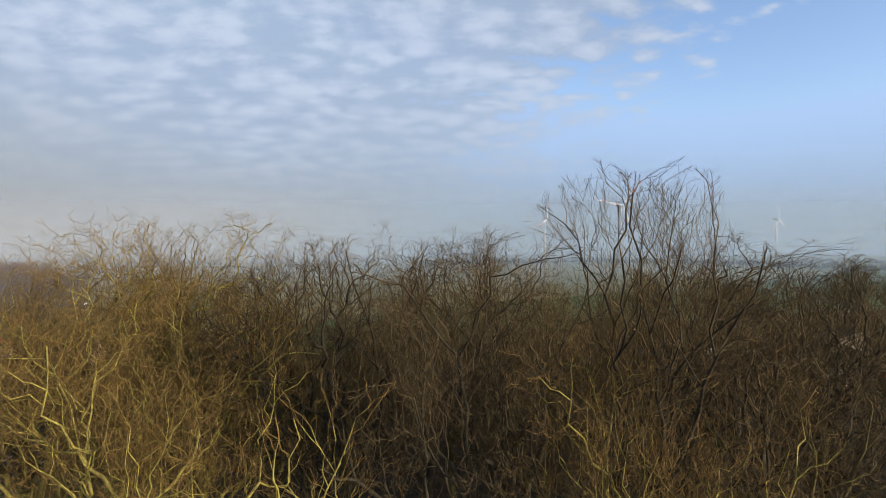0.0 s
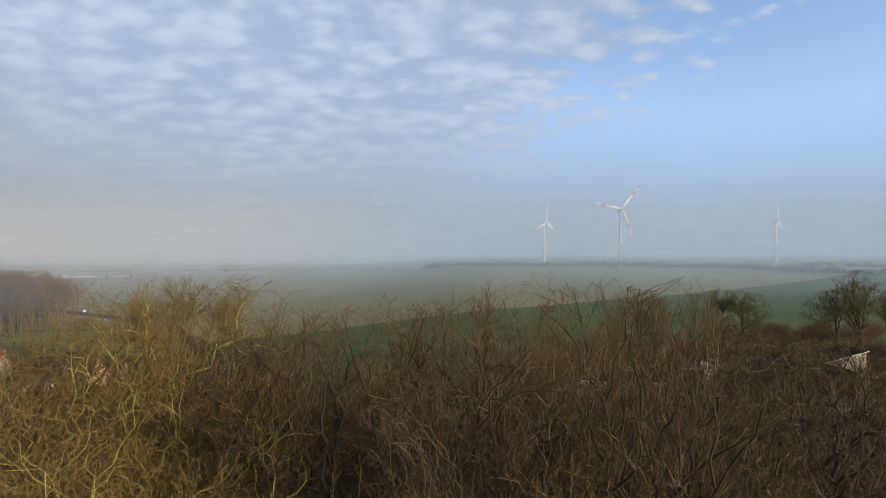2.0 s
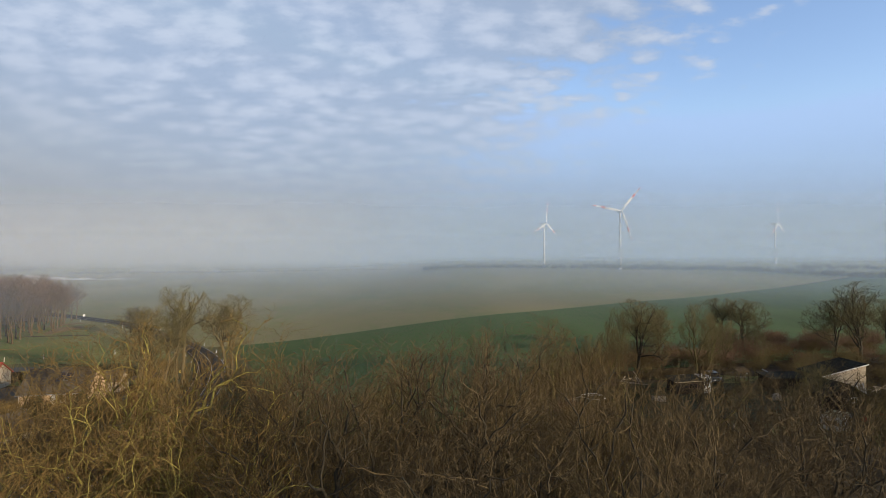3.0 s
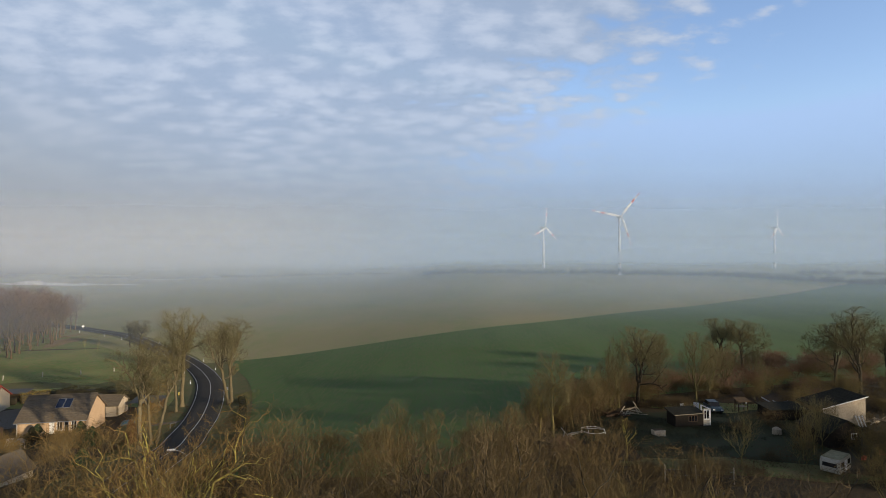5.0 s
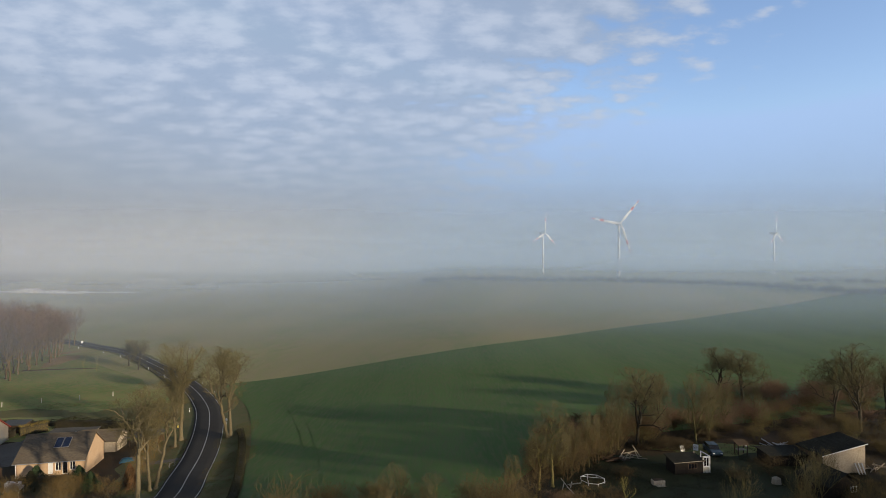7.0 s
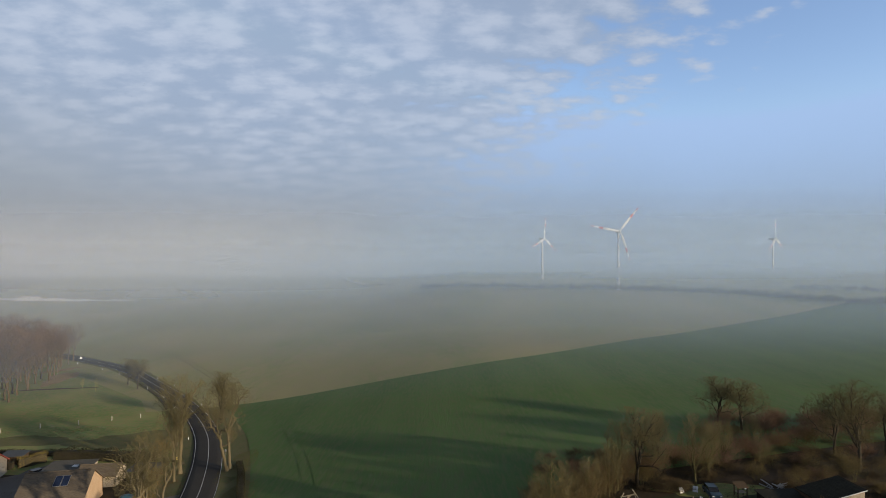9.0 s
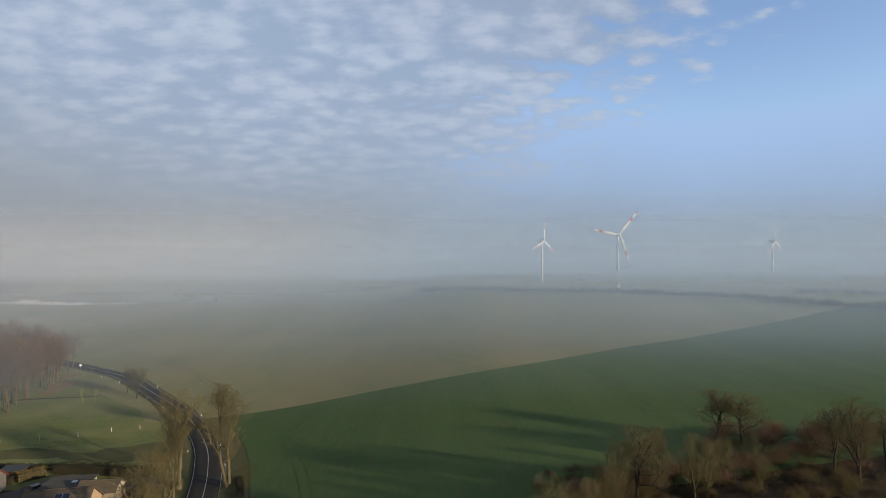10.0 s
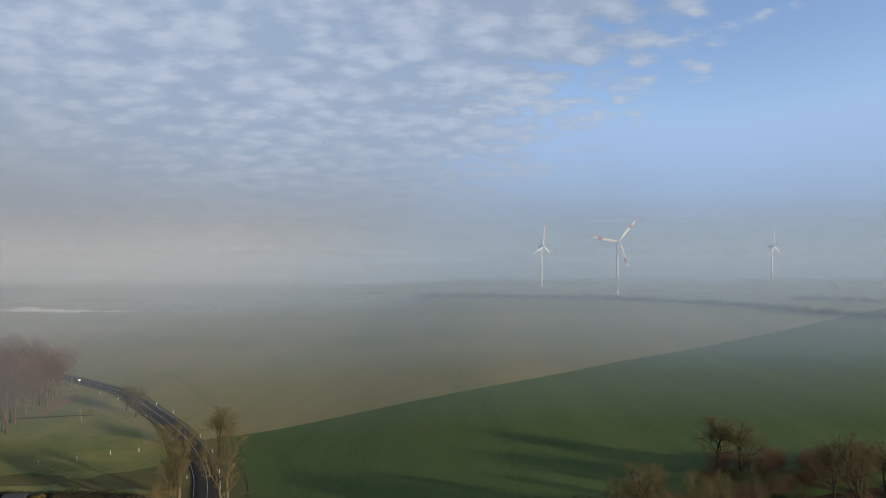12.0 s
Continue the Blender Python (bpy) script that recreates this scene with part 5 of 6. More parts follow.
def conifer(x, y, h, w, mat, label, seed=1, name="conifer"):
    r = np.random.default_rng(seed)
    e = thing(name, (x, y, land(x, y) - 0.1), 0, label, "evergreen")
    part("trunk", rod(bmesh.new(), (0, 0, 0), (0, 0, h * 0.85), 0.09, 0.03, 7), M_BARK, e)
    n = int(1400 * h * w / 9)
    t = r.uniform(0, 1, n) ** 0.8
    a = r.uniform(0, 6.283, n)
    lobes = 1 + 0.22 * np.sin(a * 3 + t * 9 + seed) + 0.15 * np.sin(a * 7 + seed)
    rad = w / 2 * (1 - t) ** 0.75 * lobes * np.sqrt(r.uniform(0.25, 1, n)) + 0.06
    pts = np.stack([np.cos(a) * rad, np.sin(a) * rad, 0.12 + t * h * 0.97 - rad * 0.12], axis=1)
    ob = new("foliage", fast_mesh("foliage", [leaf_cloud(pts, 0.13, r)], mat))
    ob.parent = e
    return e


def hedge(rows, width, height, mat, label, seed=1, leaf=0.10, density=60, name="hedge", ragged=0.15):
    """A dense hedge along a way: a woody core and a coat of leaves."""
    r = np.random.default_rng(seed)
    way = even(rows, 0.5)
    n = normals(way)
    e = thing(name, (way[0].x, way[0].y, land(way[0].x, way[0].y)), 0, label, "hedge")
    o = Vector((way[0].x, way[0].y, land(way[0].x, way[0].y)))
    verts, faces, pts = [], [], []
    for k, (p, q) in enumerate(zip(way, n)):
        g = land(p.x, p.y)
        for a, hh in ((-0.40, -0.2), (-0.36, height * 0.8), (0.0, height * 0.86), (0.36, height * 0.8), (0.40, -0.2)):
            verts.append((p.x + q.x * a * width - o.x, p.y + q.y * a * width - o.y, g + hh - o.z))
        if k:
            b = 5 * k
            for i in range(4):
                faces.append((b - 5 + i, b + i, b + i + 1, b - 4 + i))
        m = int(density * 0.5 * (height * 2 + width) / 3)
        wob = 1 + ragged * math.sin(k * 0.37 + seed) + r.normal(0, ragged * 0.4)
        for _ in range(m):
            s = r.uniform(-1, 1)
            if r.uniform() < width / (width + 2 * height):
                lx, lz = s * width / 2, height * wob * r.uniform(0.86, 1.03)
            else:
                lx, lz = math.copysign(width / 2, s) * r.uniform(0.8, 1.05), height * wob * r.uniform(0, 1)
            f = r.uniform(-0.3, 0.3)
            pts.append((p.x + q.x * lx - q.y * f - o.x, p.y + q.y * lx + q.x * f - o.y, g + lz - o.z))
    part_mesh("core", mesh_of("core", verts, faces, M_BARK), e)
    ob = new("foliage", fast_mesh("foliage", [leaf_cloud(np.array(pts), leaf, r)], mat))
    ob.parent = e
    return e


hedge([(-90.2, 122.2), (-88.6, 124.0), (-87.0, 126.2)], 1.6, 2.3, M_GOLDLEAF, "clipped hedge glowing golden yellow in the sun", 3, 0.06, 240, ragged=0.05)
hedge([(-96, 119.6), (-93, 121), (-90.8, 121.9)], 1.4, 1.8, M_DARKLEAF, "dark green clipped hedge beside the red roofed house", 4, 0.06, 220, ragged=0.06)
hedge([(-86, 128.0), (-78, 127.5), (-70, 126), (-62, 124)], 2.4, 2.2, M_BANKLEAF, "rough dark hedge between gardens and meadow", 5, 0.08, 200)
hedge([(-110, 132), (-98, 131), (-88, 130.5), (-76, 130), (-66, 128)], 2.2, 1.0, M_BANKLEAF, "low brown hedge along the meadow", 6, 0.08, 150)
hedge([(-69.0, 93.6), (-66, 93.8), (-61.5, 94.6)], 1.2, 1.1, M_DARKLEAF, "low dark hedge in front of the bungalow", 7)
hedge([(-25.6, 66), (-27.4, 74), (-29.6, 82), (-32.2, 91), (-36.0, 103), (-39.8, 114), (-42.6, 121)], 1.3, 0.6, M_BANKLEAF, "dark overgrown hedge bank between road and wheat field", 8, 0.08, 260, ragged=0.10)
hedge([(-82, 172), (-94, 190), (-112, 212), (-126, 227)], 1.4, 0.4, M_VERGE, "low weedy strip along the far road", 15, 0.08, 60, ragged=0.25)
conifer(-67.3, 95.0, 2.6, 2.9, M_GREENLEAF, "round dark green yew before the bungalow", 2)
conifer(-53.0, 86.4, 3.2, 3.4, M_GREENLEAF, "dense green juniper in the garden", 3)
conifer(-56.0, 88.4, 3.8, 3.8, M_GREENLEAF, "dense green juniper in the garden", 4)
conifer(-63.6, 88.5, 3.2, 3.2, M_DARKLEAF, "dusky blue-green spreading juniper", 5)
conifer(-98.5, 120.0, 5.0, 2.6, M_GREENLEAF, "narrow dark spruce beside the red roofed house", 6)
conifer(-48.4, 88.8, 3.6, 2.8, M_RUSTLEAF, "tall shrub with withered golden leaves", 7, "leafy_shrub")
conifer(-46.6, 86.2, 2.6, 2.2, M_RUSTLEAF, "shrub with withered golden leaves", 8, "leafy_shrub")
conifer(-44.4, 70.5, 2.4, 3.4, M_GREENLEAF, "green bushy shrub below the road", 9, "leafy_shrub")

# ---- things in the left gardens ----
def tank(x, y, turn):
    e = thing("water_tank", (x, y, land(x, y)), turn, "white plastic water tank in a metal cage", "water tank", "tanks by the fence")
    part("pallet", boxes((-0.55, 0.55, -0.5, 0.5, 0.0, 0.13), bevel=0.02), M_PALEWOOD, e)
    part("container", boxes((-0.5, 0.5, -0.46, 0.46, 0.14, 1.02), bevel=0.08), M_WHITE, e, "white plastic container")
    bm = bmesh.new()
    for k in range(4):
        z = 0.22 + k * 0.25
        for a, b in (((-.53, -.49), (.53, -.49)), ((.53, -.49), (.53, .49)), ((.53, .49), (-.53, .49)), ((-.53, .49), (-.53, -.49))):
            rod(bm, (*a, z), (*b, z), 0.012, sides=4)
    part("cage", bm, M_METAL, e, "grey wire cage")
    part("cap", rod(bmesh.new(), (0, 0, 1.02), (0, 0, 1.1), 0.12, sides=10), M_BLACK, e)


tank(-68.4, 90.5, 10)
tank(-66.9, 90.2, 24)


def pavilion(x, y):
    e = thing("garden_pavilion", (x, y, land(x, y)), 20, "small garden pavilion with a pale grey fabric roof", "pavilion")
    s, h = 0.95, 1.3
    for a in (-1, 1):
        for b in (-1, 1):
            part("pole", rod(bmesh.new(), (a * s, b * s, -0.1), (a * s, b * s, h), 0.03, sides=6), M_METAL, e)
    bm = bmesh.new()
    top = bm.verts.new((0, 0, h + 0.7))
    low = [bm.verts.new((a * (s + 0.1), b * (s + 0.1), h)) for a, b in ((-1, -1), (1, -1), (1, 1), (-1, 1))]
    skirt = [bm.verts.new((v.co.x, v.co.y, h - 0.22)) for v in low]
    for k in range(4):
        bm.faces.new((low[k], low[(k + 1) % 4], top))
        bm.faces.new((skirt[k], skirt[(k + 1) % 4], low[(k + 1) % 4], low[k]))
    bmesh.ops.solidify(bm, geom=bm.faces, thickness=0.02)
    part("canopy", bm, M_METAL, e, "pale grey canopy")


pavilion(-63.8, 85.3)


def board_fence(name, a, b, h, mat, label, step_m=0.16, gap=0.02, base=0.05):
    """A fence of single boards on two rails with posts."""
    a, b = Vector(a), Vector(b)
    d = (b - a)
    L = d.length
    e = thing(name, (a.x, a.y, land(a.x, a.y)), math.degrees(math.atan2(d.y, d.x)), label, "fence")
    z0 = land(a.x, a.y)
    me = None
    n = int(L / step_m)
    rise = [land(*(a + d * (k / n))) - z0 for k in range(n + 1)]
    for k in range(n):
        if me is None:
            bm = box(bmesh.new(), 0, step_m - gap, 0, 0.025, 0, h, bevel=0.006)
            me = bpy.data.meshes.new("board")
            bm.to_mesh(me)
            bm.free()
            me.materials.append(mat)
        ob = part_mesh("board", me, e)
        ob.location = (k * step_m, -0.03, rise[k] + base - 0.02 * (k % 3 == 0))
    for k in range(0, n + 1, 14):
        p = part("post", boxes((-0.05, 0.05, 0.0, 0.1, -0.3, h + 0.1)), mat, e)
        p.location = (k * step_m, 0.0, rise[k])
    for z in (0.25, h - 0.25):
        bm = bmesh.new()
        rod(bm, (0, 0.02, rise[0] + z), (L, 0.02, rise[n] + z), 0.035, sides=4)
        part("rail", bm, mat, e)


board_fence("board_fence", (-82.5, 96.2), (-74.4, 97.0), 1.7, M_WOOD, "brown board fence beside the bungalow")


def drape_patch(name, rows, mat, lift, label, category="ground"):
    """A soft-edged patch laid on the ground, from centre and radii."""
    cx, cy, rx, ry, turn = rows
    verts, faces = [], []
    R, N = 8, 40
    for j in range(R + 1):
        for k in range(N):
            a = k * 2 * math.pi / N
            w = 1 + 0.16 * math.sin(3 * a + cx) + 0.10 * math.sin(7 * a + cy)
            lx, ly = math.cos(a) * rx * w * j / R, math.sin(a) * ry * w * j / R
            c, s = math.cos(radians(turn)), math.sin(radians(turn))
            x, y = cx + lx * c - ly * s, cy + lx * s + ly * c
            verts.append((x, y, land(x, y) + lift * (1 - (j / R) ** 6)))
    for j in range(R):
        for k in range(N):
            faces.append((j * N + k, (j + 1) * N + k, (j + 1) * N + (k + 1) % N, j * N + (k + 1) % N))
    return tagged(new(name, mesh_of(name, verts, faces, mat, True)), label, category, kind="structure")


drape_patch("yard", (-83.5, 113, 5.0, 12, 12), M_GRAVEL, 0.10, "grey gravel yard behind the bungalow", "yard")
drape_patch("lawn_house", (-66, 90, 13, 5, 0), M_LAWN, 0.07, "dark green garden lawn", "lawn")
drape_patch("lawn_road", (-50, 100, 6.5, 15, 14), M_VERGE, 0.12, "rough grass between the gardens and the road", "lawn")
drape_patch("lawn_garden", (38, 80, 22, 13, 8), M_LAWN, 0.06, "dull green garden lawn in shade", "lawn")
drape_patch("lawn_back", (44, 93, 9, 3.5, 0), M_MEADOW, 0.10, "bright patch of garden grass", "lawn")
drape_patch("soil_garden", (60, 100, 14, 5, -6), M_SOIL, 0.10, "reddish brown garden soil", "soil")
drape_patch("straw_garden", (35, 65, 13, 3.0, -10), M_VERGE, 0.10, "strip of rough brownish grass", "grass")
drape_patch("straw_wood", (-146, 219, 15, 5, 105), M_STRAW, 0.12, "pale dry grass at the wood's edge", "grass")
drape_patch("straw_wood", (-157, 236, 9, 3.0, 60), M_STRAW, 0.12, "pale dry grass at the wood's edge", "grass")
# rough brown grass, its darker colour also holding the shade by the hedge
drape_patch("grass_brown", (-72, 141, 20, 9, 0), M_VERGE, 0.10, "rough brownish grass at the meadow's edge, with shade in its colour", "grass")
drape_patch("grass_brown", (-104, 141, 17, 5, 3), M_VERGE, 0.10, "rough brownish grass at the meadow's edge, with shade in its colour", "grass")
drape_patch("ditch_wood", (-136, 200, 15, 1.1, 12), M_SOIL, 0.14, "dark muddy ditch in the meadow", "ditch")
drape_patch("sand_far", (-378, 536, 90, 12, -8), M_SAND, 0.95, "pale bare sandy strip beyond the field", "sand")
drape_patch("sand_far", (-302, 531, 28, 5, 0), M_SAND, 0.95, "pale bare sandy strip beyond the field", "sand")


def sand_heap(x0, x1, y, height, seed):
    """A long uneven heap of tipped sand, highest in the middle."""
    r = random.Random(seed)
    humps = [(r.uniform(0.05, 0.95), r.uniform(0.04, 0.13), r.uniform(0.3, 0.8)) for _ in range(9)]
    verts, faces, n, m = [], [], 72, 10
    for i in range(n + 1):
        u = i / n
        top = height * math.sin(math.pi * u) ** 0.5 * (0.35 + sum(k * math.exp(-((u - c) / w) ** 2) for c, w, k in humps) * 0.6)
        for j in range(m + 1):
            v = 2 * j / m - 1
            x, yy = x0 + (x1 - x0) * u, y + v * (4 + 2.2 * top) + 2 * math.sin(9 * u)
            verts.append((x, yy, land(x, yy) + top * (1 - abs(v) ** 1.4) * r.uniform(0.7, 1.2) - (0.3 if abs(v) == 1 else 0)))
    for i in range(n):
        for j in range(m):
            a = i * (m + 1) + j
            faces.append((a, a + m + 1, a + m + 2, a + 1))
    tagged(new("sand_heap", mesh_of("sand_heap", verts, faces, M_SAND, True)), "long heap of pale sand beyond the misty field", "sand heap", "heaps of pale sand")


sand_heap(-411, -317, 535, 3.3, 3)
sand_heap(-312, -284, 532, 1.5, 8)


def car(x, y, turn, paint, label):
    e = thing("car", (x, y, land(x, y)), turn, label, "car")
    L, W = 4.1, 1.7
    side = ((-2.05, 0.28), (2.05, 0.28), (2.05, 0.72), (1.85, 0.86), (0.95, 0.94), (-1.75, 0.94), (-2.0, 0.86), (-2.05, 0.6))
    bm = prism(bmesh.new(), side, -W / 2, W / 2)
    bmesh.ops.bevel(bm, geom=list(bm.edges), offset=0.06, segments=2, affect="EDGES")
    part("body", bm, paint, e)
    bm = prism(bmesh.new(), ((-1.75, 0.93), (0.95, 0.93), (0.3, 1.42), (-1.35, 1.45)), -W / 2 + 0.1, W / 2 - 0.1)
    c = part("cabin", bm, M_GLASS, e, "dark windows")
    part("roof_panel", boxes((-1.35, 0.32, -W / 2 + 0.12, W / 2 - 0.12, 1.42, 1.48), bevel=0.02), paint, e)
    for sx in (-1.3, 1.3):
        for sy in (-W / 2 + 0.08, W / 2 - 0.08):
            w = part("wheel", rod(bmesh.new(), (sx, sy - 0.09, 0.31), (sx, sy + 0.09, 0.31), 0.31, sides=14), M_BLACK, e)
            part("rim", rod(bmesh.new(), (sx, sy - 0.1, 0.31), (sx, sy + 0.1, 0.31), 0.17, sides=10), M_METAL, w)
    for sy in (-0.6, 0.6):
        part("headlight", boxes((2.0, 2.07, sy - 0.16, sy + 0.16, 0.58, 0.72), bevel=0.02), M_WHITE, e)
        part("tail_light", boxes((-2.07, -2.0, sy - 0.14, sy + 0.14, 0.62, 0.8), bevel=0.02), M_RED, e)
    part("bumper", boxes((2.0, 2.12, -0.75, 0.75, 0.32, 0.5), bevel=0.04), M_BLACK, e)
    return e


car(-82.6, 117.6, 62, M_CARGREY, "dark parked car in the gravel yard")
car(43.4, 90.8, -95, M_CARBLUE, "dark blue parked car in the garden")

# heap under a blue cover
def tarp_heap(x, y):
    e = thing("covered_pile", (x, y, land(x, y) - 0.05), 25, "wood pile under a blue tarpaulin", "pile")
    bm = bmesh.new()
    bmesh.ops.create_grid(bm, x_segments=14, y_segments=10, size=1)
    r = random.Random(9)
    for v in bm.verts:
        m = max(0, 1 - max(abs(v.co.x), abs(v.co.y)) ** 3)
        v.co = Vector((v.co.x * 1.3, v.co.y * 0.8, 0.05 + m * 0.7 + r.uniform(-0.05, 0.05) * m))
    bmesh.ops.solidify(bm, geom=bm.faces, thickness=0.03)
    part("cover", bm, M_TARP, e, "blue tarpaulin", smooth=True)
    for k in range(3):
        part("log", rod(bmesh.new(), (-1.0, -0.4 + k * 0.4, 0.14), (1.0, -0.36 + k * 0.4, 0.14), 0.12, sides=8), M_BARK, e)


tarp_heap(-57.6, 104.8)


def goal(x, y):
    e = thing("play_goal", (x, y, land(x, y) - 0.05), 60, "small white tube goal frame on the grass", "goal frame")
    e.scale = (0.65, 0.65, 0.75)
    for a in (-0.8, 0.8):
        part("upright", rod(bmesh.new(), (a, 0, 0), (a, 0, 1.3), 0.03, sides=6), M_METAL, e)
        part("stay", rod(bmesh.new(), (a, 0, 1.3), (a, 0.8, 0), 0.02, sides=6), M_METAL, e)
    part("crossbar", rod(bmesh.new(), (-0.84, 0, 1.3), (0.84, 0, 1.3), 0.03, sides=6), M_METAL, e)


goal(-46.6, 99.0)
drape_patch("driveway", (-50.5, 103, 5.2, 1.3, 14), M_GRAVEL, 0.17, "short gravel driveway to the road", "driveway")


# ---- along the road ----
def street_lamp(x, y, head, label):
    """Curved steel mast with an arm that carries the lamp head."""
    z = land(x, y)
    e = thing("street_lamp", (x, y, z - 0.1), 0, label, "street lamp")
    h = Vector(head) - Vector((x, y, z - 0.1))
    top = h.z - 1.4
    bm = bmesh.new()
    rod(bm, (0, 0, 0), (0, 0, top), 0.085, 0.055, 10)
    part("mast", bm, M_METAL, e, smooth=True)
    bm = bmesh.new()
    prev = Vector((0, 0, top))
    for k in range(1, 9):
        a = k / 8 * math.pi / 2
        p = Vector((h.x * (1 - math.cos(a)) * 0.95, h.y * (1 - math.cos(a)) * 0.95, top + 1.3 * math.sin(a)))
        rod(bm, prev, p, 0.045, 0.04, 8)
        prev = p
    part("arm", bm, M_METAL, e, smooth=True)
    d = Vector((h.x, h.y, 0)).normalized()
    q = boxes((-0.45, 0.45, -0.16, 0.16, -0.09, 0.09), bevel=0.06)
    bmesh.ops.transform(q, matrix=Matrix.Translation((h.x, h.y, top + 1.33)) @ Matrix.Rotation(math.atan2(d.y, d.x), 4, "Z"), verts=q.verts)
    lamp = part("lamp_head", q, M_WHITE, e, "white lamp housing")
    q = boxes((-0.38, 0.38, -0.12, 0.12, -0.13, -0.088), bevel=0.01)
    bmesh.ops.transform(q, matrix=Matrix.Translation((h.x, h.y, top + 1.33)) @ Matrix.Rotation(math.atan2(d.y, d.x), 4, "Z"), verts=q.verts)
    part("lens", q, M_METAL, lamp)


street_lamp(-29.5, 66.3, (-31.3, 66.0, 12.0), "grey street lamp with a curved arm beside the road")

post_kind = None


def marker_post(x, y, turn):
    """White roadside marker post with a black slanted band."""
    global post_kind
    m = pose(x, y, land(x, y) - 0.05, 0, 0, turn)
    if post_kind:
        return copy_thing(post_kind, m)
    e = thing("marker_post", (0, 0, 0), 0, "white roadside marker post with a black band", "marker post", "marker posts along the road")
    part("shaft", boxes((-0.08, 0.08, -0.06, 0.06, 0, 0.72), bevel=0.02), M_WHITE, e)
    part("band", boxes((-0.083, 0.083, -0.063, 0.063, 0.72, 0.92), bevel=0.02), M_BLACK, e, "black band")
    part("cap", boxes((-0.08, 0.08, -0.06, 0.06, 0.92, 1.02), bevel=0.025), M_WHITE, e)
    part("reflector", boxes((-0.03, 0.03, -0.07, -0.062, 0.75, 0.89)), M_METAL, e)
    e.matrix_world = m
    post_kind = e
    return e


for x, y in ((-139.8, 235.8), (-126.8, 225.6), (-102.8, 200.2), (-90.8, 187), (-80.9, 173.4), (-70.3, 155.7), (-62.2, 140.9), (-56.2, 123),
             (-132.4, 243.1), (-107.9, 217.7), (-95.9, 205.8), (-74, 176.9), (-64.1, 161.3), (-55.5, 144.3), (-46.3, 122.5), (-158.5, 249)):
    k = min(range(len(road_way)), key=lambda j: (road_way[j] - Vector((x, y))).length)
    n = road_side[k]
    marker_post(x, y, math.degrees(math.atan2(n.y, n.x)))


def road_sign(x, y, turn, h, w, ht, face, label, shape="box"):
    e = thing("road_sign", (x, y, land(x, y) - 0.1), turn, label, "road sign")
    part("pole", rod(bmesh.new(), (0, 0.03, 0), (0, 0.03, h + ht), 0.035, sides=8), M_METAL, e)
    if shape == "box":
        bm = boxes((-w / 2, w / 2, -0.03, 0.0, h, h + ht), bevel=0.01)
    else:
        bm = rod(bmesh.new(), (0, 0, h + ht / 2), (0, -0.03, h + ht / 2), w / 2, sides=20)
    p = part("panel", bm, face, e)
    if shape == "box":
        for k in range(2):
            part("lettering", boxes((-w * 0.38, w * 0.38, -0.036, -0.031, h + ht * (0.25 + 0.35 * k), h + ht * (0.38 + 0.35 * k))), M_BLACK, p, "dark unreadable line")


road_sign(-55.4, 121.0, 10, 1.6, 1.0, 0.6, M_YELLOW, "yellow place-name sign on a grey pole")
road_sign(-158.8, 252.0, 40, 2.0, 1.0, 1.0, M_WHITE, "white round road sign at the wood", "round")
road_sign(-47.4, 126.0, -30, 1.3, 0.5, 0.5, M_WHITE, "small white sign beside the bend")

# pasture posts
pasture_kind = None
for x, y in ((-122, 144), (-114.3, 148.4), (-106.9, 152.6), (-98.6, 155.7), (-92.1, 160.1), (-85.4, 162.6)):
    if pasture_kind is None:
        pasture_kind = thing("pasture_post", (x, y, land(x, y) - 0.05), 4, "pale pasture fence post with an insulator", "fence post", "posts across the meadow")
        part("shaft", boxes((-0.09, 0.09, -0.09, 0.09, 0, 1.35), bevel=0.02), M_CREAM, pasture_kind)
        part("insulator", rod(bmesh.new(), (0, -0.09, 1.1), (0, -0.16, 1.1), 0.035, sides=6), M_BLACK, pasture_kind)
    else:
        copy_thing(pasture_kind, pose(x, y, land(x, y) - 0.05, 3 * math.sin(x), 4 * math.cos(y), x))

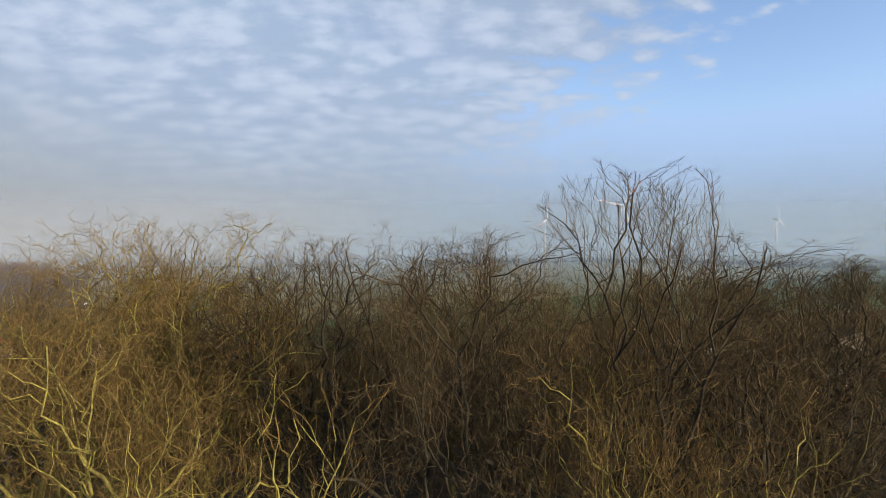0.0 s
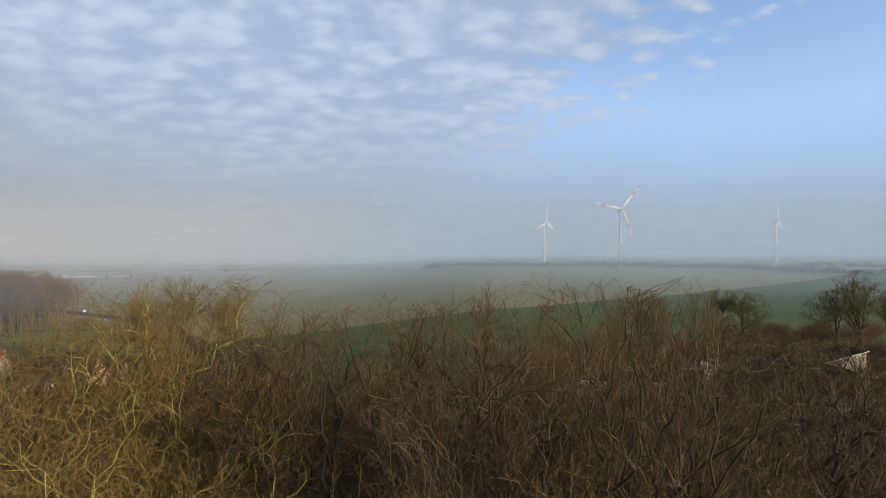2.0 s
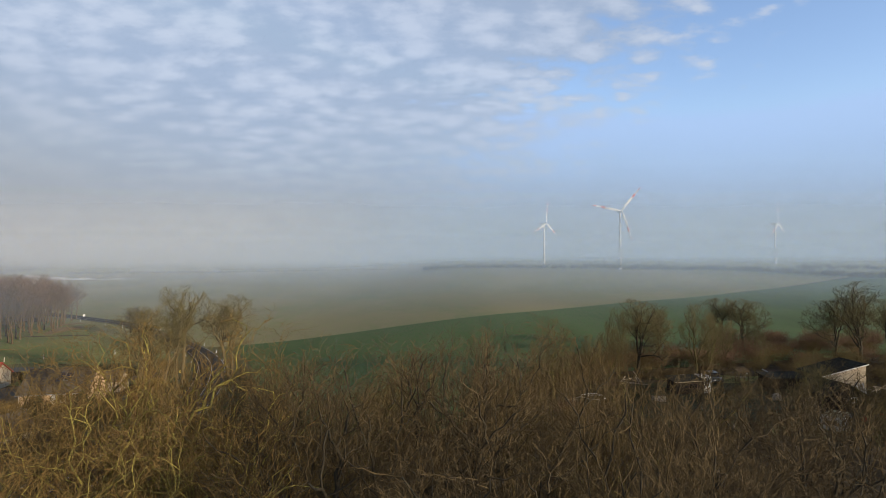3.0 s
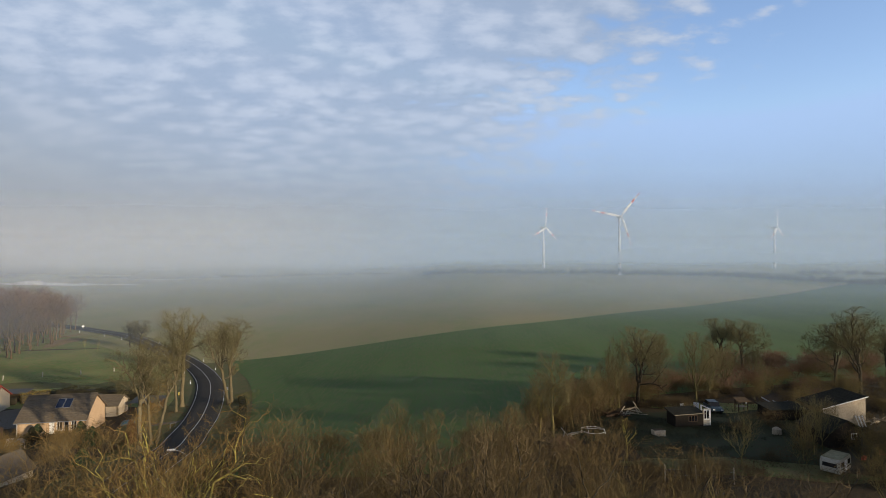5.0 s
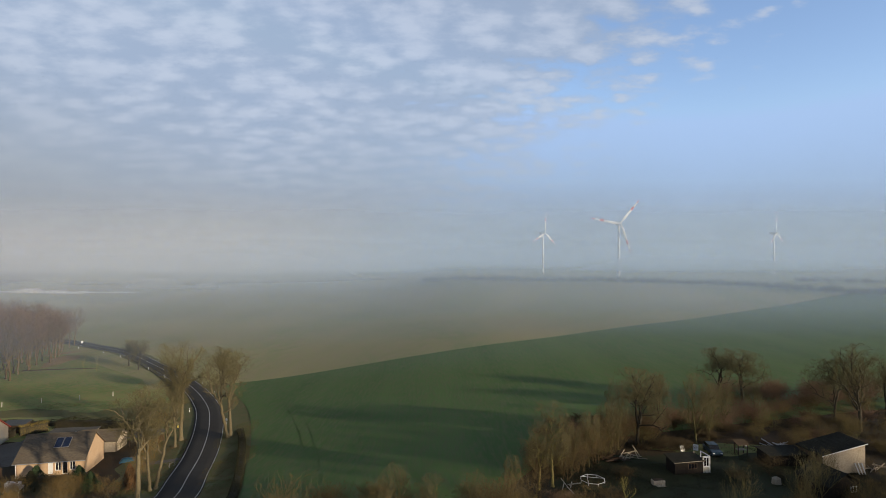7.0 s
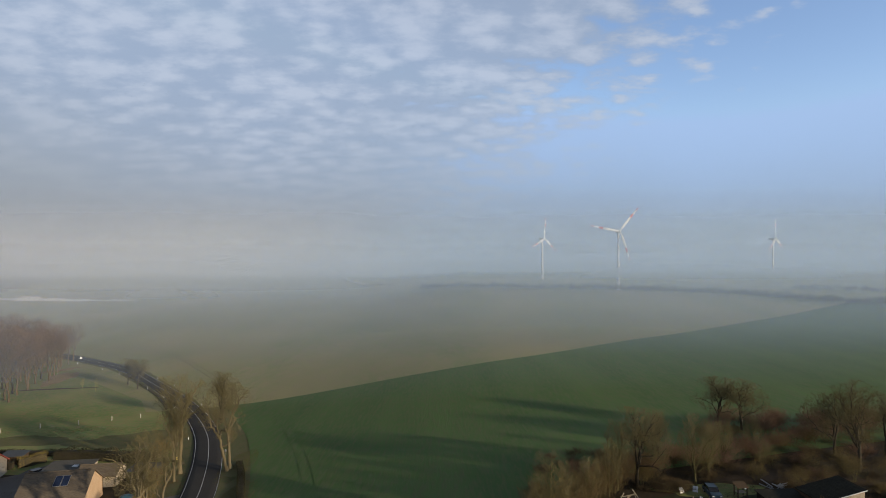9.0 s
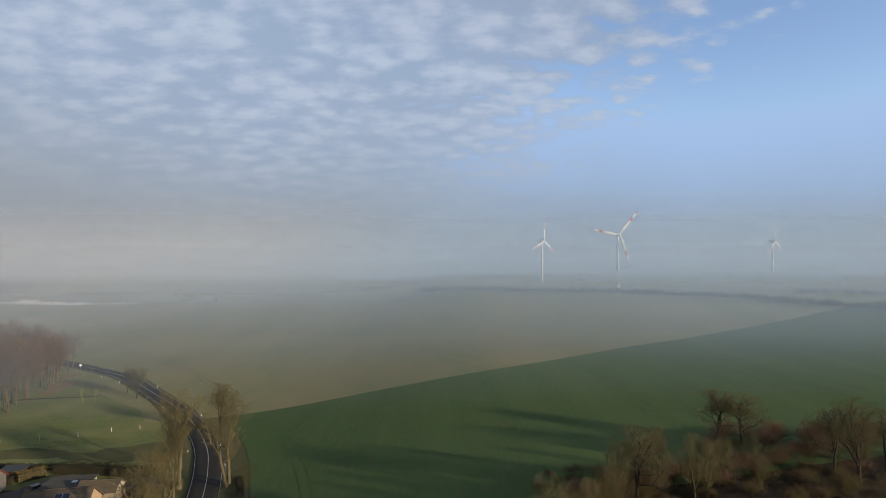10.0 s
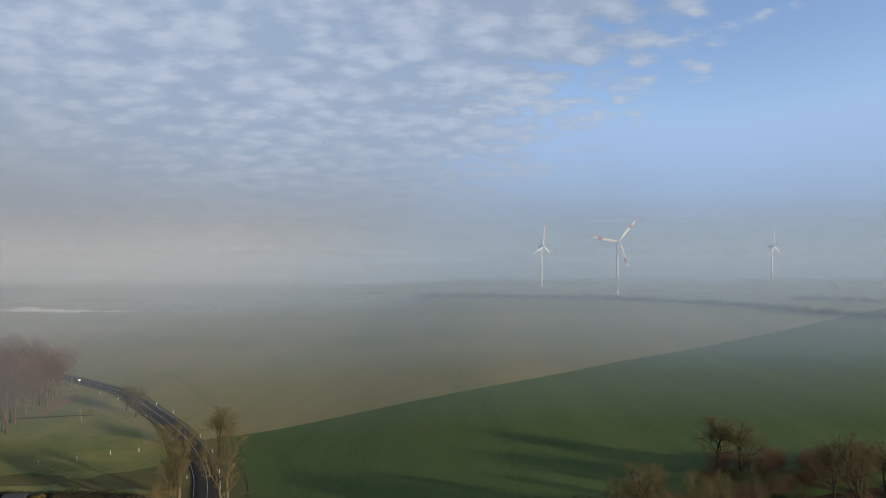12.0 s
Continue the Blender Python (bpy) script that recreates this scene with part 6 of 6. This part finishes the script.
# ---- right gardens ----
def summer_house(x, y, turn):
    e = thing("garden_hut", (x, y, land(x, y)), turn, "dark garden hut with a white framed glazed end", "garden hut")
    L, W, H = 4.3, 2.4, 1.9
    wall("wall_front", L, H - 0.15, 0.1, ((2.0, 3.4, 0.7, 1.6),), M_BLACKWOOD, e)
    window(2.0, 3.4, 0.7, 1.6, e, M_WOOD, y=0.0, bars=2)
    wall("wall_back", L, H + 0.15, 0.1, (), M_BLACKWOOD, e, (0, W - 0.1, 0))
    wall("wall_side", W - 0.22, H - 0.1, 0.1, (), M_BLACKWOOD, e, (0.1, 0.11, 0), 90)
    part("floor_slab", boxes((0.11, L + 1.1, 0.11, W - 0.11, -0.5, 0.05)), M_PALEWOOD, e)
    part("roof", slab(bmesh.new(), (-0.3, -0.25, H - 0.12), (L + 0.2, -0.25, H - 0.02), (L + 0.2, W + 0.25, H + 0.38), (-0.3, W + 0.25, H + 0.3), 0.1), M_DARKFELT, e)
    part("fascia", rod(bmesh.new(), (-0.3, -0.27, H - 0.12), (L + 0.2, -0.27, H + 0.0), 0.05, sides=4), M_PALEWOOD, e, "pale roof edge")
    # the glazed porch
    for a in (0.0, 1.1):
        for b in (0.1, W - 0.1):
            part("porch_post", boxes((L + a - 0.06, L + a + 0.06, b - 0.06, b + 0.06, 0.0, H + 0.55)), M_WHITE if a else M_PALEWOOD, e)
    for z in (0.9, H + 0.5):
        part("porch_rail", boxes((L - 0.06, L + 1.16, 0.04, 0.16, z - 0.05, z + 0.05)), M_WHITE, e)
        part("porch_rail", boxes((L + 1.04, L + 1.16, 0.17, W - 0.1, z - 0.05, z + 0.05)), M_WHITE, e)
    window(L + 0.1, L + 1.0, 0.95, H + 0.4, e, M_WHITE, y=0.05, bars=1)
    part("porch_panel", boxes((L + 0.07, L + 1.03, 0.07, 0.12, 0.05, 0.84)), M_CREAM, e)


summer_house(33.4, 81.1, 8)


def ring_frame(x, y):
    e = thing("pool_frame", (x, y, land(x, y) - 0.25), 10, "octagonal frame of white tubes on short legs", "tube frame")
    n, r, z = 8, 1.7, 0.6
    p = [Vector((math.cos(k * 2 * math.pi / n) * r, math.sin(k * 2 * math.pi / n) * r * 1.05, z)) for k in range(n)]
    for k in range(n):
        part("top_rail", rod(bmesh.new(), p[k], p[(k + 1) % n], 0.045, sides=6), M_WHITE, e)
        part("leg", rod(bmesh.new(), (p[k].x, p[k].y, 0), p[k], 0.035, sides=6), M_WHITE, e)
    part("cross_tube", rod(bmesh.new(), p[0], p[3], 0.035, sides=6), M_WHITE, e)
    part("cross_tube", rod(bmesh.new(), p[5], p[2], 0.035, sides=6), M_WHITE, e)


ring_frame(21.0, 78.8)


def stand(x, y):
    e = thing("wood_shelter", (x, y, land(x, y)), 5, "small wooden shelter with a red-brown roof", "shelter")
    for a in (-0.75, 0.75):
        for b in (-0.5, 0.5):
            part("post", boxes((a - 0.06, a + 0.06, b - 0.06, b + 0.06, -0.1, 1.75 + 0.2 * (b > 0))), M_WOOD, e)
    part("roof", slab(bmesh.new(), (-1.0, -0.75, 1.75), (1.0, -0.75, 1.75), (1.0, 0.75, 2.15), (-1.0, 0.75, 2.15), 0.08), M_SOIL, e, "red-brown roof")
    part("shelf", boxes((-0.7, 0.7, -0.45, 0.45, 0.8, 0.86)), M_PALEWOOD, e)
    part("tin", boxes((0.45, 0.7, -0.5, -0.3, 1.35, 1.6), bevel=0.03), M_WHITE, e, "small white tin")


stand(47.6, 90.2)


def barn(x, y, turn):
    """Mono-pitch barn: pale end wall that climbs to one side, long roof behind."""
    e = thing("barn", (x, y, land(x, y)), turn, "barn with a pale mono-pitch end wall and dark felt roof", "barn")
    W, D, h0, h1 = 6.2, 5.2, 2.5, 4.0
    bm = bmesh.new()
    prism(bm, ((0, 0), (W, 0), (W, h1), (0, h0)), 0, 0.25)
    part("end_wall", bm, M_PALE, e, "pale stained end wall")
    bm = bmesh.new()
    prism(bm, ((0, 0), (W, 0), (W, h1), (0, h0)), D - 0.25, D)
    part("end_wall", bm, M_WOOD, e)
    part("side_wall", boxes((0, 0.2, 0.26, D - 0.26, 0, h0)), M_WOOD, e)
    part("side_wall", boxes((W - 0.2, W, 0.26, D - 0.26, 0, h1)), M_WOOD, e)
    part("footing", boxes((0, W, 0, D, -0.8, -0.002)), M_PALE, e)
    part("roof", slab(bmesh.new(), (-0.4, -0.12, h0 + 0.08), (W + 0.3, -0.12, h1 + 0.26), (W + 0.3, D + 0.3, h1 + 0.26), (-0.4, D + 0.3, h0 + 0.08), 0.13), M_DARKFELT, e)
    for k in range(9):
        f = (k + 0.5) / 9
        part("roof_batten", boxes((-0.4 + (W + 0.7) * f - 0.05, -0.4 + (W + 0.7) * f + 0.05, -0.1, D + 0.28, h0 + 0.085 + (h1 - h0 + 0.18) * f, h0 + 0.15 + (h1 - h0 + 0.18) * f)), M_DARKFELT, e)
    part("bargeboard", rod(bmesh.new(), (-0.4, -0.16, h0 + 0.02), (W + 0.3, -0.16, h1 + 0.2), 0.07, sides=4), M_WHITE, e, "white bargeboard")
    for k in range(3):
        part("leaning_board", rod(bmesh.new(), (4.9 + k * 0.45, -0.55, 0), (4.6 + k * 0.5, -0.06, 1.5), 0.09, sides=4), M_WHITE, e, "white leaning board")


barn(55.0, 81.6, 3)
flat_shed("lean_to", (49.0, 84.6, land(50, 85)), 3, (5.8, 3.2), 1.6, 1.8, M_BLACKWOOD, M_DARKFELT, "low dark lean-to shed beside the barn", "shed")


def dark_hut(x, y, turn):
    e = thing("garden_hut", (x, y, land(x, y)), turn, "dark timber hut with a low felt roof", "garden hut")
    L, W, H, R = 4.6, 5.0, 2.0, 1.3
    part("footing", boxes((0, W, 0, L, -0.6, 0.0)), M_BLACKWOOD, e)
    wall("wall_front", W, H, 0.12, ((2.0, 2.9, 0.05, 1.9), (3.4, 4.4, 0.8, 1.6)), M_BLACKWOOD, e)
    wall("wall_back", W, H, 0.12, (), M_BLACKWOOD, e, (0, L - 0.12, 0))
    for xx in (0.12, W):
        wall("side_wall", L - 0.26, H, 0.12, (), M_BLACKWOOD, e, (xx, 0.13, 0), 90)
    bm = prism(bmesh.new(), ((0, H), (W, H), (W / 2, H + R)), 0.0, 0.12)
    part("gable", bm, M_BLACKWOOD, e)
    window(3.4, 4.4, 0.8, 1.6, e, M_WHITE, y=0.01)
    part("door", boxes((2.0, 2.9, 0.03, 0.08, 0.05, 1.9), bevel=0.01), M_BLACKWOOD, e)
    for s in (0, 1):
        x_e = -0.4 if s == 0 else W + 0.4
        part("roof_slope", slab(bmesh.new(), (x_e, -0.35, H - 0.05), (x_e, L + 0.3, H - 0.05), (W / 2, L + 0.3, H + R + 0.16), (W / 2, -0.35, H + R + 0.16), 0.12), M_DARKFELT, e)


dark_hut(49.2, 72.0, 14)


def caravan(x, y, turn):
    e = thing("caravan", (x, y, land(x, y)), turn, "old cream caravan with a mossy roof on the grass", "caravan")
    e.scale = (0.92, 0.92, 0.86)
    side = ((-1.9, 0.45), (1.9, 0.45), (2.05, 1.0), (1.95, 1.9), (1.7, 2.25), (-1.75, 2.25), (-2.0, 1.8), (-2.05, 1.0))
    bm = prism(bmesh.new(), side, -1.05, 1.05)
    bmesh.ops.bevel(bm, geom=list(bm.edges), offset=0.07, segments=2, affect="EDGES")
    part("body", bm, M_CREAM, e)
    part("roof", boxes((-1.72, 1.68, -1.0, 1.0, 2.22, 2.32), bevel=0.04), M_MOSSROOF, e, "mossy grey-green roof")
    for x0, x1 in ((-1.5, -0.6), (0.7, 1.5)):
        p = part("side_window", boxes((x0, x1, -1.08, -1.04, 1.25, 1.85), bevel=0.01), M_GLASS, e, "dark window")
        part("window_trim", boxes((x0 - 0.06, x1 + 0.06, -1.065, -1.05, 1.19, 1.91)), M_METAL, p)
    part("door", boxes((-0.35, 0.35, -1.075, -1.04, 0.55, 1.95), bevel=0.01), M_WHITE, e)
    part("rear_window", boxes((-2.09, -1.98, -0.75, 0.75, 1.22, 1.72), bevel=0.02), M_GLASS, e, "wide dark end window")
    part("stripe", boxes((-1.8, 1.8, -1.064, -1.05, 0.92, 1.02)), M_WOOD, e, "brown stripe")
    for sy in (-0.95, 0.95):
        w = part("wheel", rod(bmesh.new(), (0, sy - 0.08, 0.32), (0, sy + 0.08, 0.32), 0.32, sides=14), M_BLACK, e)
        part("rim", rod(bmesh.new(), (0, sy - 0.09, 0.32), (0, sy + 0.09, 0.32), 0.16, sides=10), M_METAL, w)
    part("drawbar", rod(bmesh.new(), (1.9, 0, 0.5), (3.0, 0, 0.45), 0.05, sides=6), M_METAL, e)
    part("support_wheel", rod(bmesh.new(), (2.8, -0.05, 0.1), (2.8, 0.05, 0.1), 0.12, sides=10), M_BLACK, e)
    part("support_leg", rod(bmesh.new(), (2.8, 0, 0.1), (2.8, 0, 0.6), 0.03, sides=6), M_METAL, e)


caravan(44.3, 63.9, 38)


def barrel(x, y):
    e = thing("compost_bin", (x, y, land(x, y) - 0.03), 15, "pale octagonal wooden compost bin in the garden", "compost bin")
    part("body", rod(bmesh.new(), (0, 0, 0), (0, 0, 0.8), 0.62, 0.55, 8), M_PALEWOOD, e)
    part("lid", rod(bmesh.new(), (0, 0, 0.8), (0, 0, 1.0), 0.6, 0.25, 8), M_PALEWOOD, e, "pale lid")


barrel(45.9, 77.8)


def planter(x, y):
    e = thing("stone_planter", (x, y, land(x, y) - 0.03), 8, "pale stone planter with a bare shrub", "planter")
    part("trough", boxes((-0.85, 0.85, -0.45, 0.45, 0.0, 0.7), bevel=0.06), M_PALE, e)
    part("soil", boxes((-0.75, 0.75, -0.36, 0.36, 0.7, 0.73)), M_SOIL, e)
    part("step", boxes((-0.6, 0.6, -1.05, -0.5, 0.0, 0.2), bevel=0.04), M_PALE, e)


planter(29.6, 77.6)


def board_heap(x, y, turn, n, mat, label, seed):
    r = random.Random(seed)
    e = thing("board_pile", (x, y, land(x, y)), turn, label, "wood pile")
    for k in range(n):
        a = Vector((r.uniform(-1.6, 1.6), r.uniform(-0.7, 0.7), 0.08 + 0.05 * k))
        d = Vector((r.uniform(-1, 1), r.uniform(-0.6, 0.6), r.uniform(-0.04, 0.22))).normalized() * r.uniform(0.7, 1.3)
        part("board", rod(bmesh.new(), a - d + Vector((0, 0, 0.02 + abs(d.z))), a + d + Vector((0, 0, 0.02 + abs(d.z))), r.uniform(0.05, 0.1), sides=4), mat, e)


board_heap(29.6, 88.0, 20, 14, M_PALEWOOD, "heap of pale boards and cut branches", 1)
board_heap(26.6, 86.5, -10, 9, M_WOOD, "heap of dark boards on the ground", 2)
board_heap(55.0, 93.0, 0, 12, M_METAL, "heap of grey boards and scrap", 3)
board_heap(17.5, 76.5, 40, 6, M_CREAM, "few pale boards lying in scrub", 4)
board_heap(63.4, 83.0, 15, 10, M_PALEWOOD, "heap of pale boards beside the barn", 5)


def cover_sheet(x, y, turn, mat, label):
    e = thing("leaning_panel", (x, y, land(x, y)), turn, label, "panel")
    p = part("panel", boxes((-0.4, 0.4, -0.02, 0.02, 0.0, 1.0), bevel=0.01), mat, e)
    p.matrix_basis = pose(0, 0, 0.02, -22, 0, 0)
    part("prop", rod(bmesh.new(), (0, 0.55, 0), (0, 0.3, 0.8), 0.03, sides=5), M_WOOD, e)


cover_sheet(39.0, 91.6, 20, M_WHITE, "white panel leaning on a prop")
cover_sheet(41.2, 92.0, -30, M_WHITE, "white panel leaning on a prop")



def canister(x, y, turn):
    """Red can with a moulded handle and a cap."""
    e = thing("fuel_can", (x, y, land(x, y)), turn, "small red plastic can on the ground near the caravan", "can", "red cans by the caravan")
    part("body", boxes((-0.32, 0.32, -0.16, 0.16, 0.0, 0.5), bevel=0.06), M_RED, e)
    part("handle", rod(bmesh.new(), (-0.18, 0, 0.56), (0.12, 0, 0.56), 0.03, sides=6), M_RED, e)
    for dx_m in (-0.18, 0.12):
        part("handle_post", rod(bmesh.new(), (dx_m, 0, 0.48), (dx_m, 0, 0.57), 0.03, sides=6), M_RED, e)
    part("cap", rod(bmesh.new(), (0.25, 0, 0.48), (0.25, 0, 0.58), 0.06, sides=8), M_BLACK, e)


canister(50.4, 67.8, 30)
canister(54.0, 69.6, 100)

garden_post = None
for x, y in ((23.9, 60.9), (27.2, 60.7), (30.9, 60.0)):
    if garden_post is None:
        garden_post = thing("fence_post", (x, y, land(x, y) - 0.1), 0, "pale weathered garden fence post", "fence post", "posts of the garden fence")
        part("shaft", rod(bmesh.new(), (0, 0, 0), (0, 0, 1.9), 0.07, 0.06, 7), M_PALEWOOD, garden_post)
    else:
        copy_thing(garden_post, pose(x, y, land(x, y) - 0.1, 3 * math.sin(x), 3 * math.cos(y), x * 10))
e = thing("fence_wire", (23.9, 60.9, land(23.9, 60.9)), 0, "sagging wires of the garden fence", "fence wire")
for z in (0.7, 1.3):
    bm = bmesh.new()
    pts = ((23.9, 60.9), (27.2, 60.7), (30.9, 60.0))
    for a, b in zip(pts, pts[1:]):
        rod(bm, (a[0] - 23.9, a[1] - 60.9, land(*a) - land(23.9, 60.9) + z), (b[0] - 23.9, b[1] - 60.9, land(*b) - land(23.9, 60.9) + z), 0.004, sides=3)
    part("wire", bm, M_METAL, e)


# ---- undergrowth round the gardens ----
brush = bare_tree(97, 3.2, 6.5, (M_BARK_MID, M_TWIG_RED), trunk_r=0.035, twig_r=0.009, **BUSH)
scrub = bare_tree(98, 3.2, 6.5, (M_BARK_OLIVE, M_TWIG_SCRUB), trunk_r=0.035, twig_r=0.009, **BUSH)
rng = random.Random(21)
for x, y, s, red in ((77, 131, 1.2, 1), (83, 128, 1.2, 1), (71, 133, 1.0, 1), (90, 124, 1.1, 1), (64, 124, 1.0, 0), (56, 120, 1.1, 0), (50, 110, 1.1, 0), (44, 106, 1.2, 0), (37, 104, 1.2, 0), (30, 100, 1.1, 0),
                     (25, 95, 1.0, 0), (20, 88, 1.1, 1), (17, 82, 1.1, 0), (24, 90, 1.0, 1), (34, 96, 1.0, 0), (47, 101, 1.0, 0), (68, 114, 1.0, 0), (86, 116, 1.1, 0), (94, 112, 1.2, 0), (80, 97, 1.0, 0),
                     (15, 68, 1.0, 1), (8, 66, 1.1, 0), (4, 70, 1.0, 0), (-8, 72, 1.0, 0), (-14, 70, 1.2, 0), (62, 70, 1.0, 1), (56, 66, 1.0, 0), (66, 78, 1.0, 1), (-20, 66, 1.1, 0), (58, 58, 1.1, 1), (66, 104, 1.0, 1), (72, 100, 1.0, 0), (80, 108, 1.1, 1), (86, 104, 1.0, 0), (60, 110, 0.9, 1), (92, 106, 1.1, 1), (100, 118, 1.2, 0), (76, 118, 1.0, 0), (64, 96, 0.8, 1), (70, 90, 0.9, 0), (52, 104, 0.9, 1), (97, 130, 1.2, 1), (105, 126, 1.2, 1)):
    plant(brush if red else scrub, x, y, rng.uniform(0, 360), s * rng.uniform(0.85, 1.15), "tangle of bare reddish brush" if red else "tangle of bare olive brown brush", "brush round the gardens", "bare_shrub", "shrub")


low_brush = bare_tree(101, 2.0, 4.6, (M_BARK_MID, M_TWIG_GREY), trunk_r=0.025, twig_r=0.008, **BUSH)
for j in range(110):
    x, y = rng.uniform(14, 78), rng.uniform(60, 112)
    # the lawn, the hut's front and the ring of white bars stay open
    if y > 66 + 0.62 * x + 34 or y < 0.72 * x + 8 or abs(x - 34) < 9 and 68 < y < 79 or abs(x - 34) < 5 and 78 < y < 88 or abs(x - 21) < 3 and abs(y - 78.8) < 3.5 or abs(x - 44) < 4 and 88 < y < 94:
        continue
    plant(low_brush, x, y, rng.uniform(0, 360), rng.uniform(0.6, 1.15), "low tangle of bare dark stems", "brush round the gardens", "bare_shrub", "shrub")


def weeds(areas, n, size, mat, seed, label):
    """Dead stalks and leaves lying thick on rough ground; areas are (centre x, y, radii)."""
    r = np.random.default_rng(seed)
    pts = []
    for cx, cy, rx, ry in areas:
        m = int(n * rx * ry / sum(a[2] * a[3] for a in areas))
        a, d = r.uniform(0, 6.283, m), np.sqrt(r.uniform(0, 1, m))
        for x, y in zip(cx + np.cos(a) * d * rx, cy + np.sin(a) * d * ry):
            if noise.noise((x * 0.25, y * 0.25, seed)) > -0.15:
                pts.append((x, y, land(x, y) + 0.05 + abs(r.normal(0, size * 0.9))))
    v, f = leaf_cloud(np.array(pts), size, r)
    v = v.reshape(-1, 4, 3)
    c = v.mean(1, keepdims=True)
    v = c + (v - c) * np.array([0.6, 0.6, 1.5])
    return tagged(new("dead_weeds", fast_mesh("dead_weeds", [(v.reshape(-1, 3), f)], mat)), label, "weeds", kind="stuff")


weeds([(26, 66, 14, 7), (48, 66, 14, 7), (20, 84, 8, 8), (62, 92, 12, 6), (78, 112, 22, 12), (40, 97, 16, 5)], 60000, 0.08, M_DEADWEED, 1, "withered brown weeds round the gardens")
weeds([(30, 78, 14, 8), (48, 84, 14, 8), (60, 76, 8, 8), (42, 104, 18, 6)], 60000, 0.07, M_DARKLEAF, 2, "dark low weeds in the gardens")
weeds([(-56, 80, 12, 10), (-50, 98, 5, 12), (-36, 60, 14, 12), (-78, 104, 8, 8)], 16000, 0.08, M_DEADWEED, 3, "withered weeds below the road")
weeds([(0, 62, 26, 14), (-22, 62, 12, 12), (-4, 46, 30, 12)], 26000, 0.10, M_DEADWEED, 4, "dead undergrowth below the grove")
weeds([(-82, 146, 26, 9), (-112, 146, 20, 8), (-150, 215, 12, 30)], 16000, 0.09, M_VERGE, 5, "rough tufts of grass in the meadow")
weeds([(-32.6, 78, 3.0, 12), (-36.5, 98, 3.2, 12), (-42.5, 118, 3.2, 12), (-47, 98, 4, 14), (-44.5, 84, 3.5, 8)], 26000, 0.07, M_VERGE, 6, "rough withered grass on the road verges")
weeds([(-32.6, 78, 3.4, 12), (-36.5, 98, 3.4, 12), (-48, 96, 4, 14), (-50, 108, 4, 10)], 14000, 0.07, M_RUSTLEAF, 7, "fallen brown leaves on the road verges")
